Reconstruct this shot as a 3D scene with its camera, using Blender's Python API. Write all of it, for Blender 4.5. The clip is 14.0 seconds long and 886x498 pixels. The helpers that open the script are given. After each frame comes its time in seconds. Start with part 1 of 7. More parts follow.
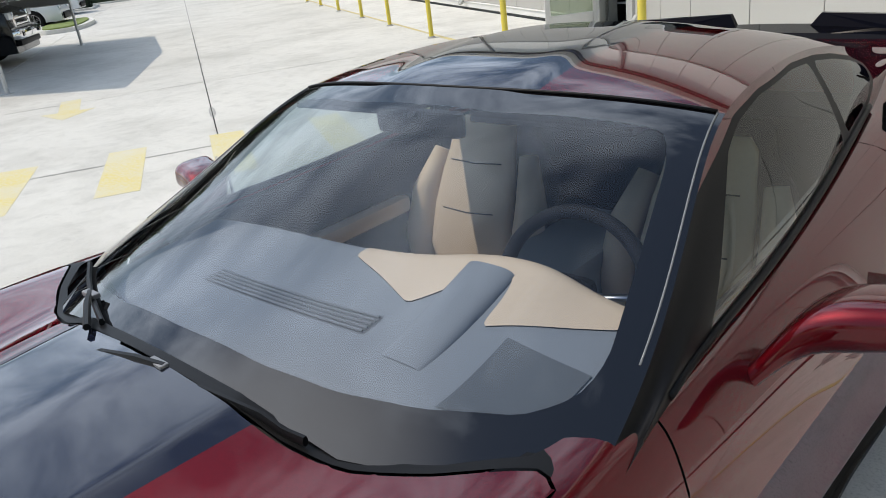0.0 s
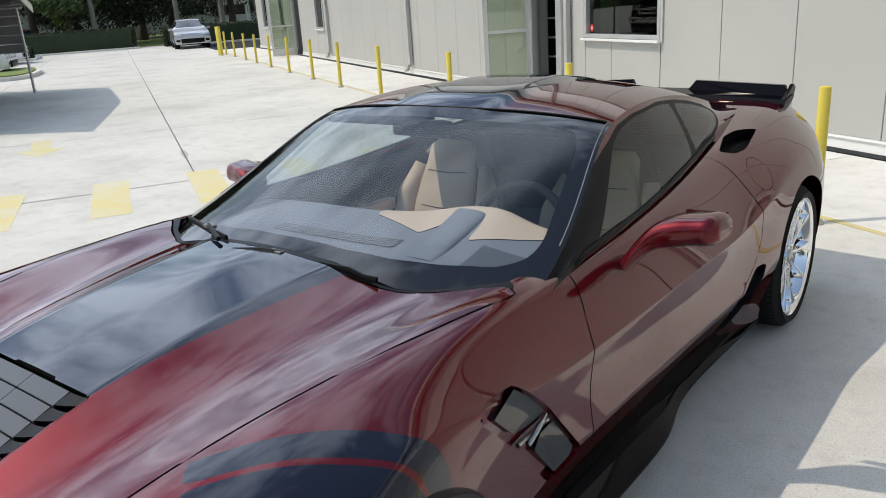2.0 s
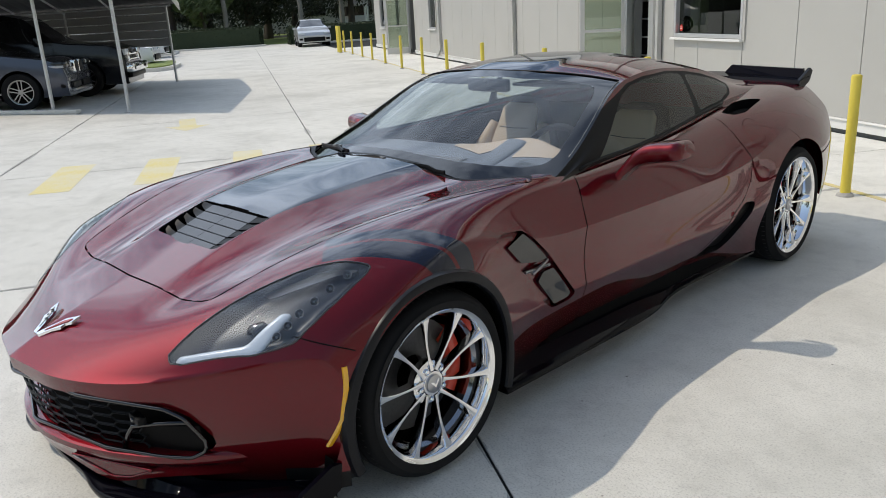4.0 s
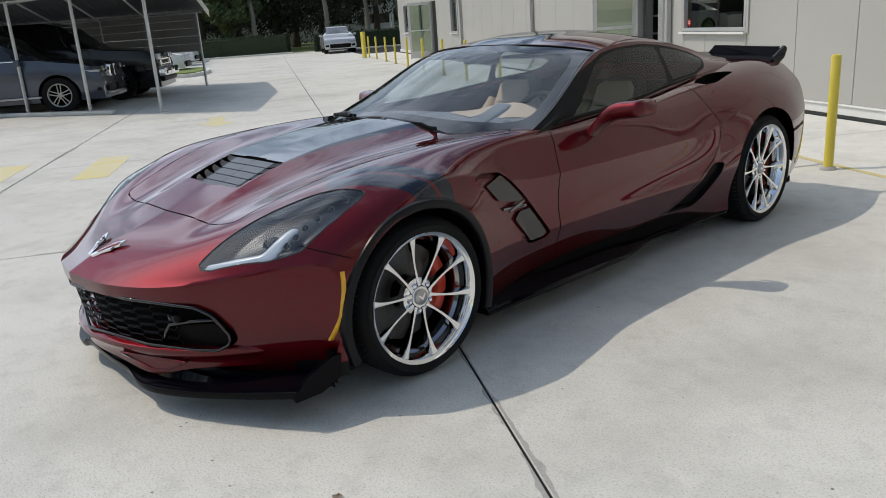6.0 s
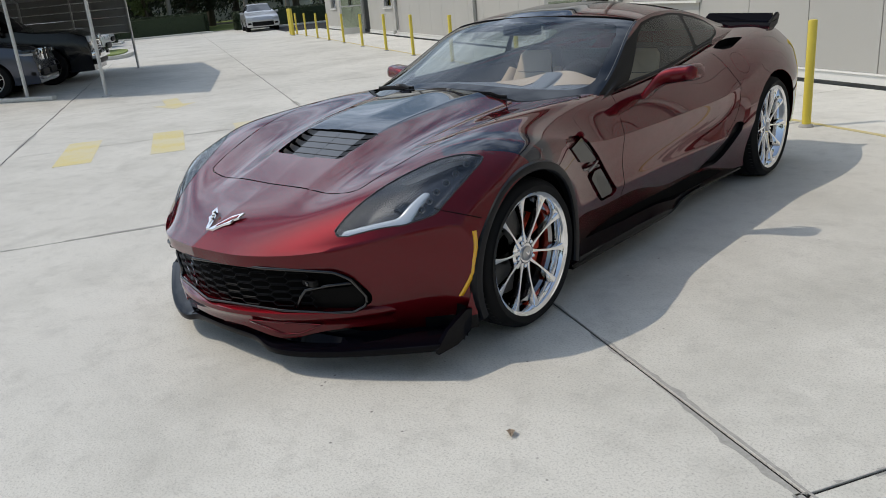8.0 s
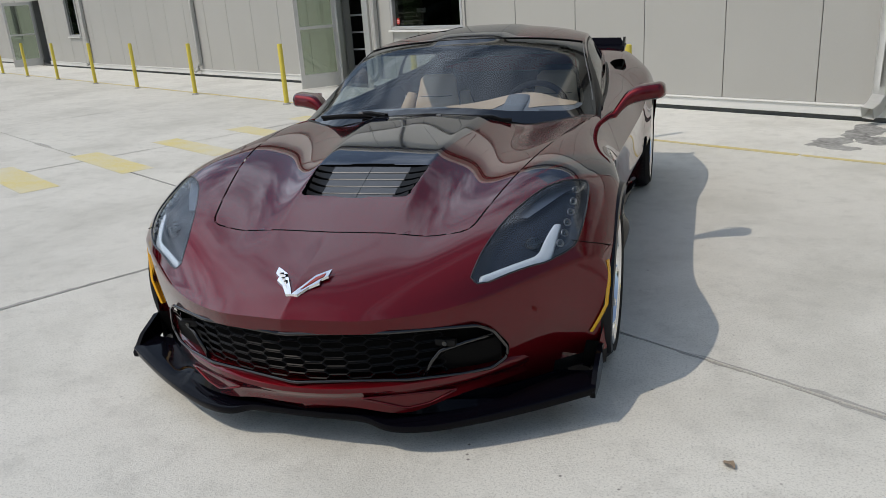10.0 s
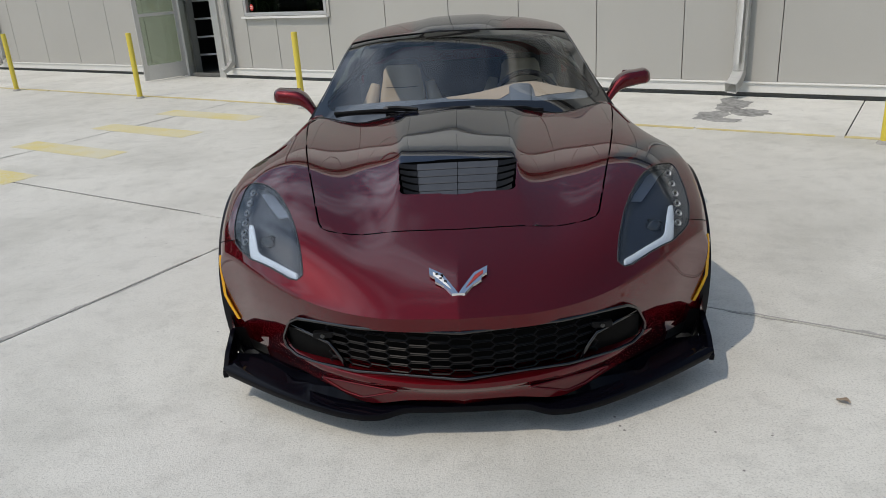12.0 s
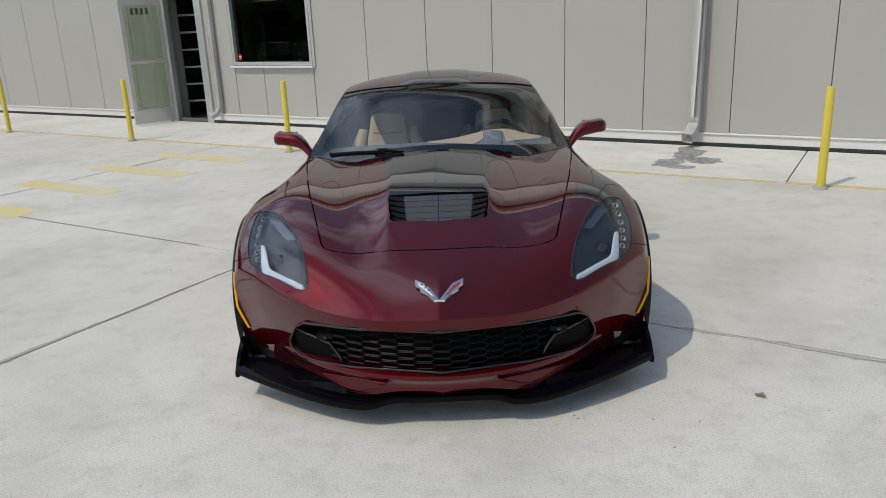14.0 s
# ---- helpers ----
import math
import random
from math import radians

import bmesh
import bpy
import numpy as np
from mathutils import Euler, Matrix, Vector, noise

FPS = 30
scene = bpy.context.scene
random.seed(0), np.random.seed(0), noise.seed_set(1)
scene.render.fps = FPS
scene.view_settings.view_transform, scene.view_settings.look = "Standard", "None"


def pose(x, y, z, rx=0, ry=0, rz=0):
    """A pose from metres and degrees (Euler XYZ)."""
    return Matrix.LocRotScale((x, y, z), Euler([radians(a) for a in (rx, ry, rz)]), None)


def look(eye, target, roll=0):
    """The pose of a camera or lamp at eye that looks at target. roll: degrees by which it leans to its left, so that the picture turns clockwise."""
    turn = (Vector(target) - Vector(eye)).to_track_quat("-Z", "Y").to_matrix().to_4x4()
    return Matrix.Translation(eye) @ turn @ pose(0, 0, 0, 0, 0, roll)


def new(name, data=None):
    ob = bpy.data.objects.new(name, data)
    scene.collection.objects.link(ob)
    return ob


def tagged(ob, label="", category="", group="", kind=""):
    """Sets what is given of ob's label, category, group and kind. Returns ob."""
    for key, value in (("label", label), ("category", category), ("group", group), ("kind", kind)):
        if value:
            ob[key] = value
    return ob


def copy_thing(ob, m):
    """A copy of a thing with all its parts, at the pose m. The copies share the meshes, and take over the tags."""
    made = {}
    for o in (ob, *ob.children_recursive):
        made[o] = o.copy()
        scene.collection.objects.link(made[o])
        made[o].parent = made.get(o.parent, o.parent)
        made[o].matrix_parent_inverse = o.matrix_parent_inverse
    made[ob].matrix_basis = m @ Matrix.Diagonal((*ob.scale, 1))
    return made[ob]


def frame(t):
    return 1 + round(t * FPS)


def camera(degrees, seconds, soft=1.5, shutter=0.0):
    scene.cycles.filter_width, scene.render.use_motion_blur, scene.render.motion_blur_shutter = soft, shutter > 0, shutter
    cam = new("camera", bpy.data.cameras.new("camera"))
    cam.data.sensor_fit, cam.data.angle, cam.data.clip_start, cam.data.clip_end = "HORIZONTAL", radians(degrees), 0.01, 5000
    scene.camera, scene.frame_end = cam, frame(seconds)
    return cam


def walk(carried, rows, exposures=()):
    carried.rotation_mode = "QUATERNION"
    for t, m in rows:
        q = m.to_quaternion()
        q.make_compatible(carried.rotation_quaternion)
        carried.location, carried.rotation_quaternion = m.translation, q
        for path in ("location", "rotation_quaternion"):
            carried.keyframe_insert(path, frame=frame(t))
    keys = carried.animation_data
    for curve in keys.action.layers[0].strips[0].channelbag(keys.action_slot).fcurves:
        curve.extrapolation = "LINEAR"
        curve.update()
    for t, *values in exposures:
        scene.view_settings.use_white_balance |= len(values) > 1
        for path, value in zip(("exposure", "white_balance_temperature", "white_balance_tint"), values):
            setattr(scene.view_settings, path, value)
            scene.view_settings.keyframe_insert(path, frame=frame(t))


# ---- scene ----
cam = camera(59.8, 14.0, soft=0.9)
PATH = [
    (0, (1.253, -1.267, 1.557), (-0.082, 0.015, 0.798), -7.2),
    (0.5, (1.383, -1.463, 1.59), (0.188, -0.027, 0.875), -5.9),
    (1, (1.514, -1.663, 1.592), (0.347, -0.185, 0.919), -5.0),
    (1.5, (1.623, -1.919, 1.594), (0.44, -0.439, 0.952), -4.5),
    (2, (1.792, -2.139, 1.588), (0.561, -0.688, 0.973), -3.8),
    (2.5, (2.051, -2.31, 1.565), (0.76, -0.906, 0.965), -3.4),
    (3, (2.267, -2.523, 1.543), (0.932, -1.158, 0.947), -3.2),
    (3.2, (2.355, -2.623, 1.544), (1.002, -1.277, 0.947), -3.2),
    (5.3, (3.11, -3.007, 1.423), (1.62, -1.802, 0.851), -3.3),
    (5.5, (3.141, -3.038, 1.406), (1.655, -1.827, 0.837), -3.5),
    (6, (3.202, -3.111, 1.371), (1.726, -1.887, 0.803), -4.0),
    (6.5, (3.251, -3.248, 1.379), (1.785, -2.019, 0.797), -4.4),
    (7, (3.231, -3.392, 1.406), (1.78, -2.157, 0.796), -4.7),
    (7.5, (3.071, -3.618, 1.424), (1.658, -2.351, 0.791), -5.0),
    (8, (2.841, -3.813, 1.428), (1.514, -2.461, 0.787), -5.1),
    (8.2, (2.701, -3.876, 1.433), (1.427, -2.474, 0.793), -5.1),
    (10.3, (1.085, -4.42, 1.494), (0.533, -2.608, 0.854), -4.0),
    (10.5, (0.937, -4.452, 1.504), (0.447, -2.626, 0.851), -4.2),
    (11, (0.616, -4.44, 1.513), (0.259, -2.597, 0.825), -4.7),
    (11.5, (0.371, -4.478, 1.556), (0.124, -2.625, 0.845), -4.4),
    (12, (0.174, -4.637, 1.613), (0.017, -2.771, 0.91), -3.6),
    (12.5, (0.164, -4.77, 1.636), (0.055, -2.888, 0.968), -3.0),
    (13, (0.208, -4.939, 1.651), (0.113, -3.044, 1.019), -2.8),
    (13.5, (0.194, -5.074, 1.671), (0.101, -3.171, 1.061), -2.6),
    (14, (0.177, -5.19, 1.682), (0.088, -3.282, 1.091), -2.5),
]
walk(cam, [(t, look(eye, target, roll)) for t, eye, target, roll in PATH], [(0, -0.15, 6650, 11), (3, -0.21, 6650, 11), (6, -0.55, 6650, 11), (14, -0.66, 6650, 11)])

# ---- light ----
SUN_TO = Vector((-0.53, -0.46, 1.0)).normalized()
world = bpy.data.worlds.new("sky")
scene.world = world
world.use_nodes = True
wn, wl = world.node_tree.nodes, world.node_tree.links
wn.clear()
w_out = wn.new("ShaderNodeOutputWorld")
w_bg = wn.new("ShaderNodeBackground")
w_sky = wn.new("ShaderNodeTexSky")
w_sky.sky_type = "NISHITA"
w_sky.sun_disc = False
w_sky.sun_elevation = math.asin(SUN_TO.z)
w_sky.sun_rotation = math.atan2(SUN_TO.x, SUN_TO.y)
w_sky.air_density, w_sky.dust_density, w_sky.ozone_density = 1.4, 0.8, 1.0
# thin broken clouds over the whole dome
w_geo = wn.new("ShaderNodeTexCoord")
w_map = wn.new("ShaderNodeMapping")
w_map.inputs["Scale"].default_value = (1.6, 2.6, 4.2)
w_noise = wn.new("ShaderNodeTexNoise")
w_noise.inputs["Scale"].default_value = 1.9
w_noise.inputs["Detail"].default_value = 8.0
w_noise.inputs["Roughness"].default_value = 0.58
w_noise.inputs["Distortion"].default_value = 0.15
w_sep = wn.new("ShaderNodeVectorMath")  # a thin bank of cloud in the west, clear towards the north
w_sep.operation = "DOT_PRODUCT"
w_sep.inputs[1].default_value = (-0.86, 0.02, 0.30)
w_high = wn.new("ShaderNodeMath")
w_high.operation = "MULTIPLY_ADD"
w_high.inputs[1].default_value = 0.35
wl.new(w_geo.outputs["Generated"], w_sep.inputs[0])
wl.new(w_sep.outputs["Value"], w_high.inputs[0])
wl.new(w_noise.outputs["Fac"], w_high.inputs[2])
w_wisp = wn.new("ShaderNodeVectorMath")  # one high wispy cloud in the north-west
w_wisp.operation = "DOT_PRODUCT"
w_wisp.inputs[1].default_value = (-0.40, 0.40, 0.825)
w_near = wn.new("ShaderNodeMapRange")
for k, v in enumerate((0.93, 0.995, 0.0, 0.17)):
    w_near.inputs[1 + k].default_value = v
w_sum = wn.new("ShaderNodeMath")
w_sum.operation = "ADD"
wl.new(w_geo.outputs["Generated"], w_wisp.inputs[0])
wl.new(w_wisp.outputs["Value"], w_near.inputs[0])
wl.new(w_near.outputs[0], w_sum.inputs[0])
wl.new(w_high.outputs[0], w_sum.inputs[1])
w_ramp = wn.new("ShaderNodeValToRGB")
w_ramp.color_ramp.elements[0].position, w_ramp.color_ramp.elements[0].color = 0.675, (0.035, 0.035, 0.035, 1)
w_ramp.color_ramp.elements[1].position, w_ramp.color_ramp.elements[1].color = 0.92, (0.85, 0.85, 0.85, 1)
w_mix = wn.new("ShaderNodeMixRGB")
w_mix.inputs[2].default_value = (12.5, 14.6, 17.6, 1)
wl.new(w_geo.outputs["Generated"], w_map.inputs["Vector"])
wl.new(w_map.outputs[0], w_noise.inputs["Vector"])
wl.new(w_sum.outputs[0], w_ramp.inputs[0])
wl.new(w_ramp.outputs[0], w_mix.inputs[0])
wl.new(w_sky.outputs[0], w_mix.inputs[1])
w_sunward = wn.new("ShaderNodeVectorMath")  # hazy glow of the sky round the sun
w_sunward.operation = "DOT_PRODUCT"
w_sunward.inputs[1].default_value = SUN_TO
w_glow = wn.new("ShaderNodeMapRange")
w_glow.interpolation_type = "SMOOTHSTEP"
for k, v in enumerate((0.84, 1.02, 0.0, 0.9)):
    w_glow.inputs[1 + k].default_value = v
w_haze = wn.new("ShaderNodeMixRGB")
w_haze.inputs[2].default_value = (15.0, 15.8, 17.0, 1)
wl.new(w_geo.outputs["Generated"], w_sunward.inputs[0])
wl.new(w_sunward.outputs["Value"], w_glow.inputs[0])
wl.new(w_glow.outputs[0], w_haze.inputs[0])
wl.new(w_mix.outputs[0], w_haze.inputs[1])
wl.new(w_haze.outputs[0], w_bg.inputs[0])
w_bg.inputs[1].default_value = 0.15
wl.new(w_bg.outputs[0], w_out.inputs[0])

sun = new("sun", bpy.data.lights.new("sun", "SUN"))
sun.data.energy, sun.data.angle, sun.data.color = 2.85, radians(0.55), (1.0, 0.905, 0.775)
sun.matrix_world = look(SUN_TO * 60, (0, 0, 0))

# ---- materials ----


def shader(name, color, rough=0.5, metal=0.0, coat=0.0, grain=0.0, grain_scale=40.0, blotch=0.0, blotch_scale=1.5, bump=0.0,
           bump_scale=120.0, dark=None, spec=0.5, coat_rough=0.03, rough_var=0.0):
    """A surface with fine grain, broad blotches, uneven gloss and fine relief, all in metres."""
    m = bpy.data.materials.new(name)
    m.use_nodes = True
    nt = m.node_tree
    b = nt.nodes["Principled BSDF"]
    b.inputs["Base Color"].default_value = (*color, 1)
    b.inputs["Roughness"].default_value = rough
    b.inputs["Metallic"].default_value = metal
    b.inputs["Coat Weight"].default_value = coat
    b.inputs["Coat Roughness"].default_value = coat_rough
    b.inputs["Specular IOR Level"].default_value = spec
    if not (grain or blotch or bump or rough_var):
        return m
    tc = nt.nodes.new("ShaderNodeNewGeometry")

    def field(scale, detail=4.0):
        n = nt.nodes.new("ShaderNodeTexNoise")
        n.inputs["Scale"].default_value, n.inputs["Detail"].default_value = scale, detail
        nt.links.new(tc.outputs["Position"], n.inputs["Vector"])
        return n.outputs["Fac"]

    col = None
    dark = dark or tuple(c * 0.45 for c in color)
    for amount, scale, detail in ((grain, grain_scale, 3.0), (blotch, blotch_scale, 6.0)):
        if not amount:
            continue
        ramp = nt.nodes.new("ShaderNodeMapRange")
        ramp.inputs[1].default_value, ramp.inputs[2].default_value = 0.35, 0.72
        ramp.inputs[3].default_value, ramp.inputs[4].default_value = 0.0, amount
        nt.links.new(field(scale, detail), ramp.inputs[0])
        mix = nt.nodes.new("ShaderNodeMixRGB")
        mix.inputs[1].default_value, mix.inputs[2].default_value = (*color, 1), (*dark, 1)
        if col is not None:
            nt.links.new(col, mix.inputs[1])
        nt.links.new(ramp.outputs[0], mix.inputs[0])
        col = mix.outputs[0]
    if col is not None:
        nt.links.new(col, b.inputs["Base Color"])
    if rough_var:
        ramp = nt.nodes.new("ShaderNodeMapRange")
        ramp.inputs[3].default_value, ramp.inputs[4].default_value = max(0.0, rough - rough_var), min(1.0, rough + rough_var)
        nt.links.new(field(blotch_scale * 3, 5.0), ramp.inputs[0])
        nt.links.new(ramp.outputs[0], b.inputs["Roughness"])
    if bump:
        bp = nt.nodes.new("ShaderNodeBump")
        bp.inputs["Strength"].default_value, bp.inputs["Distance"].default_value = 1.0, bump
        nt.links.new(field(bump_scale, 5.0), bp.inputs["Height"])
        nt.links.new(bp.outputs[0], b.inputs["Normal"])
    return m


def glass(name, tint, rough=0.0, face=0.07):
    """A thin pane: it mirrors as glass does and lets tinted light straight through."""
    m = bpy.data.materials.new(name)
    m.use_nodes = True
    nt = m.node_tree
    nt.nodes.clear()
    out = nt.nodes.new("ShaderNodeOutputMaterial")
    mix = nt.nodes.new("ShaderNodeMixShader")
    lw = nt.nodes.new("ShaderNodeLayerWeight")  # gloss grows towards grazing, from its share seen face on
    lw.inputs["Blend"].default_value = 0.5
    pw = nt.nodes.new("ShaderNodeMath")
    pw.operation = "POWER"
    pw.inputs[1].default_value = 5.0
    nt.links.new(lw.outputs["Facing"], pw.inputs[0])
    fr = nt.nodes.new("ShaderNodeMath")
    fr.operation = "MULTIPLY_ADD"
    fr.inputs[1].default_value, fr.inputs[2].default_value = 1.0 - face, face
    nt.links.new(pw.outputs[0], fr.inputs[0])
    tr = nt.nodes.new("ShaderNodeBsdfTransparent")
    tr.inputs[0].default_value = (*tint, 1)
    gl = nt.nodes.new("ShaderNodeBsdfGlossy")
    gl.inputs["Roughness"].default_value = rough
    nt.links.new(fr.outputs[0], mix.inputs[0])
    nt.links.new(tr.outputs[0], mix.inputs[1])
    nt.links.new(gl.outputs[0], mix.inputs[2])
    nt.links.new(mix.outputs[0], out.inputs[0])
    return m


M = {
    "joint": shader("joint", (0.007, 0.007, 0.0065), 0.9, grain=0.5, grain_scale=80),
    "crack_dark": shader("crack_dark", (0.085, 0.083, 0.078), 0.9, grain=0.5, grain_scale=60),
    "crack_edge": shader("crack_edge", (0.38, 0.375, 0.35), 0.9, grain=0.4, grain_scale=60),
    "yellow_worn": shader("yellow_worn", (0.62, 0.52, 0.17), 0.75, grain=0.55, grain_scale=35, blotch=0.75, blotch_scale=2.2, dark=(0.58, 0.57, 0.50)),
    "yellow_line": shader("yellow_line", (0.60, 0.47, 0.10), 0.75, grain=0.6, grain_scale=30, blotch=0.7, blotch_scale=3.0, dark=(0.50, 0.48, 0.38)),
    "yellow_paint": shader("yellow_paint", (0.68, 0.55, 0.07), 0.45, grain=0.12, grain_scale=60, blotch=0.15, blotch_scale=4, dark=(0.45, 0.36, 0.06)),
    "stain": shader("stain", (0.13, 0.13, 0.125), 0.8, grain=0.7, grain_scale=22, blotch=0.6, blotch_scale=4, dark=(0.45, 0.45, 0.43)),
    "wall_upper": shader("wall_upper", (0.78, 0.78, 0.74), 0.6, grain=0.05, grain_scale=90, blotch=0.10, blotch_scale=0.8),
    "wall": shader("wall", (0.425, 0.418, 0.388), 0.62, grain=0.05, grain_scale=90, blotch=0.10, blotch_scale=0.8, bump=0.0006, bump_scale=60),
    "trim_white": shader("trim_white", (0.72, 0.72, 0.69), 0.5, grain=0.06, grain_scale=50, blotch=0.12, blotch_scale=1.6),
    "seam": shader("seam", (0.18, 0.18, 0.17), 0.8),
    "plinth": shader("plinth", (0.16, 0.16, 0.15), 0.9, grain=0.4, grain_scale=30),
    "alu": shader("alu", (0.62, 0.62, 0.61), 0.38, metal=0.7, grain=0.08),
    "alu_dark": shader("alu_dark", (0.22, 0.22, 0.22), 0.45, metal=0.5, grain=0.1),
    # walls and floor of unlit rooms; the lack of light is in the colour
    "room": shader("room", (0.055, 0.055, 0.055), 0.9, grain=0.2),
    "ladder": shader("ladder", (0.62, 0.63, 0.64), 0.5, metal=0.1, grain=0.2),
    "room_green": shader("room_green", (0.30, 0.36, 0.22), 0.8, grain=0.1, blotch=0.2, blotch_scale=0.8),
    "window_glass": glass("window_glass", (0.30, 0.36, 0.27)),
    "door_glass": glass("door_glass", (0.62, 0.68, 0.60)),
    "red_plastic": shader("red_plastic", (0.62, 0.03, 0.02), 0.4),
    "amber": shader("amber", (0.75, 0.38, 0.015), 0.25, coat=0.6),
    "number_grey": shader("number_grey", (0.35, 0.36, 0.34), 0.5),
    "grass": shader("grass", (0.19, 0.25, 0.06), 0.9, grain=0.4, grain_scale=25, blotch=0.3, blotch_scale=0.6),
    "hedge": shader("hedge", (0.030, 0.050, 0.018), 0.7, grain=0.5, grain_scale=14),
    "leaf_dark": shader("leaf_dark", (0.016, 0.026, 0.010), 0.6, grain=0.5, grain_scale=6),
    "leaf_light": shader("leaf_light", (0.10, 0.14, 0.05), 0.6, grain=0.5, grain_scale=6),
    "bark": shader("bark", (0.07, 0.058, 0.045), 0.9, grain=0.5, grain_scale=20, bump=0.01, bump_scale=30),
    "palm_bark": shader("palm_bark", (0.26, 0.24, 0.21), 0.9, grain=0.4, grain_scale=12),
    "asphalt": shader("asphalt", (0.05, 0.05, 0.05), 0.9, grain=0.3, grain_scale=50),
    "post_grey": shader("post_grey", (0.55, 0.56, 0.55), 0.45, metal=0.3, grain=0.15, grain_scale=30),
    "sheet_dark": shader("sheet_dark", (0.05, 0.05, 0.05), 0.6, grain=0.1, blotch=0.2),
    "siding": shader("siding", (0.32, 0.32, 0.31), 0.5, grain=0.06, blotch=0.1),
    "roof_beige": shader("roof_beige", (0.62, 0.60, 0.52), 0.5, grain=0.06, blotch=0.12),
    "far_white": shader("far_white", (0.50, 0.50, 0.48), 0.6, grain=0.06, blotch=0.1),
    "chrome": shader("chrome", (0.86, 0.86, 0.87), 0.06, metal=1.0, rough_var=0.03),
    # the rim's chrome again, with its dark reflections put into the colour
    "rim_inner": shader("rim_inner", (0.32, 0.32, 0.33), 0.12, metal=1.0),
    "satin": shader("satin", (0.42, 0.42, 0.43), 0.28, metal=1.0),
    "rubber": shader("rubber", (0.006, 0.006, 0.0065), 0.75, spec=0.25, grain=0.3, grain_scale=60, bump=0.0006, bump_scale=300),
    "tyre_wall": shader("tyre_wall", (0.014, 0.014, 0.0145), 0.6, grain=0.25, grain_scale=30, blotch=0.3, blotch_scale=6, dark=(0.03, 0.03, 0.028)),
    "black_gloss": shader("black_gloss", (0.003, 0.003, 0.004), 0.03, spec=0.8, grain=0.2, grain_scale=30),
    "carbon_black": shader("carbon_black", (0.002, 0.002, 0.004), 0.05, spec=0.10, grain=0.2, grain_scale=60),
    "vent_slat": shader("vent_slat", (0.045, 0.047, 0.052), 0.36, spec=0.5, coat=0.2, grain=0.2, grain_scale=30),
    "black_satin": shader("black_satin", (0.005, 0.005, 0.0055), 0.45, spec=0.16, grain=0.2, grain_scale=60),
    "black_flare": shader("black_flare", (0.006, 0.0065, 0.009), 0.30, spec=0.2, grain=0.2, grain_scale=60),
    "wing_black": shader("wing_black", (0.002, 0.002, 0.005), 0.12, spec=0.04, grain=0.2, grain_scale=60),
    # near-black: shade of gaps, wells and turned-down panel edges is put into this colour
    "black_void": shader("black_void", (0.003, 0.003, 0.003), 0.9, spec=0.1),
    "caliper_red": shader("caliper_red", (0.66, 0.045, 0.012), 0.35, coat=0.5, grain=0.1),
    "disc": shader("disc", (0.10, 0.10, 0.10), 0.45, metal=1.0, grain=0.3, grain_scale=80),
    "leather_tan": shader("leather_tan", (0.66, 0.51, 0.36), 0.55, grain=0.08, grain_scale=90, bump=0.0004, bump_scale=400),
    "leather_black": shader("leather_black", (0.014, 0.015, 0.019), 0.7, spec=0.2, grain=0.05, grain_scale=400),
    "dash_slot": shader("dash_slot", (0.10, 0.11, 0.12), 0.7, grain=0.3, grain_scale=300),
    "dash_grey": shader("dash_grey", (0.205, 0.222, 0.24), 0.6, grain=0.06, grain_scale=400),
    "windshield": glass("windshield", (0.70, 0.76, 0.82), 0.0, 0.07),
    "side_glass": glass("side_glass", (0.58, 0.64, 0.60), 0.0, 0.065),
    "lens": glass("lens", (0.88, 0.92, 0.96), 0.0, 0.085),
    "led_white": shader("led_white", (0.62, 0.65, 0.68), 0.25, coat=0.5),
    "lamp_inner": shader("lamp_inner", (0.008, 0.010, 0.016), 0.4, metal=0.0, grain=0.1),
    "silver_paint": shader("silver_paint", (0.55, 0.56, 0.57), 0.3, metal=0.6, coat=0.6, grain=0.05),
    "white_paint": shader("white_paint", (0.78, 0.78, 0.77), 0.3, coat=0.6, grain=0.04),
    "suv_paint": shader("suv_paint", (0.075, 0.085, 0.115), 0.25, metal=0.6, coat=0.6, grain=0.05),
    "truck_paint": shader("truck_paint", (0.005, 0.0055, 0.009), 0.2, coat=0.3, grain=0.05),
    "red_paint": shader("red_paint", (0.30, 0.03, 0.02), 0.35, coat=0.5, grain=0.05),
    "dark_glass": shader("dark_glass", (0.012, 0.014, 0.016), 0.05, coat=0.5),
    "dry_leaf": shader("dry_leaf", (0.48, 0.39, 0.30), 0.8, grain=0.5, grain_scale=90),
}


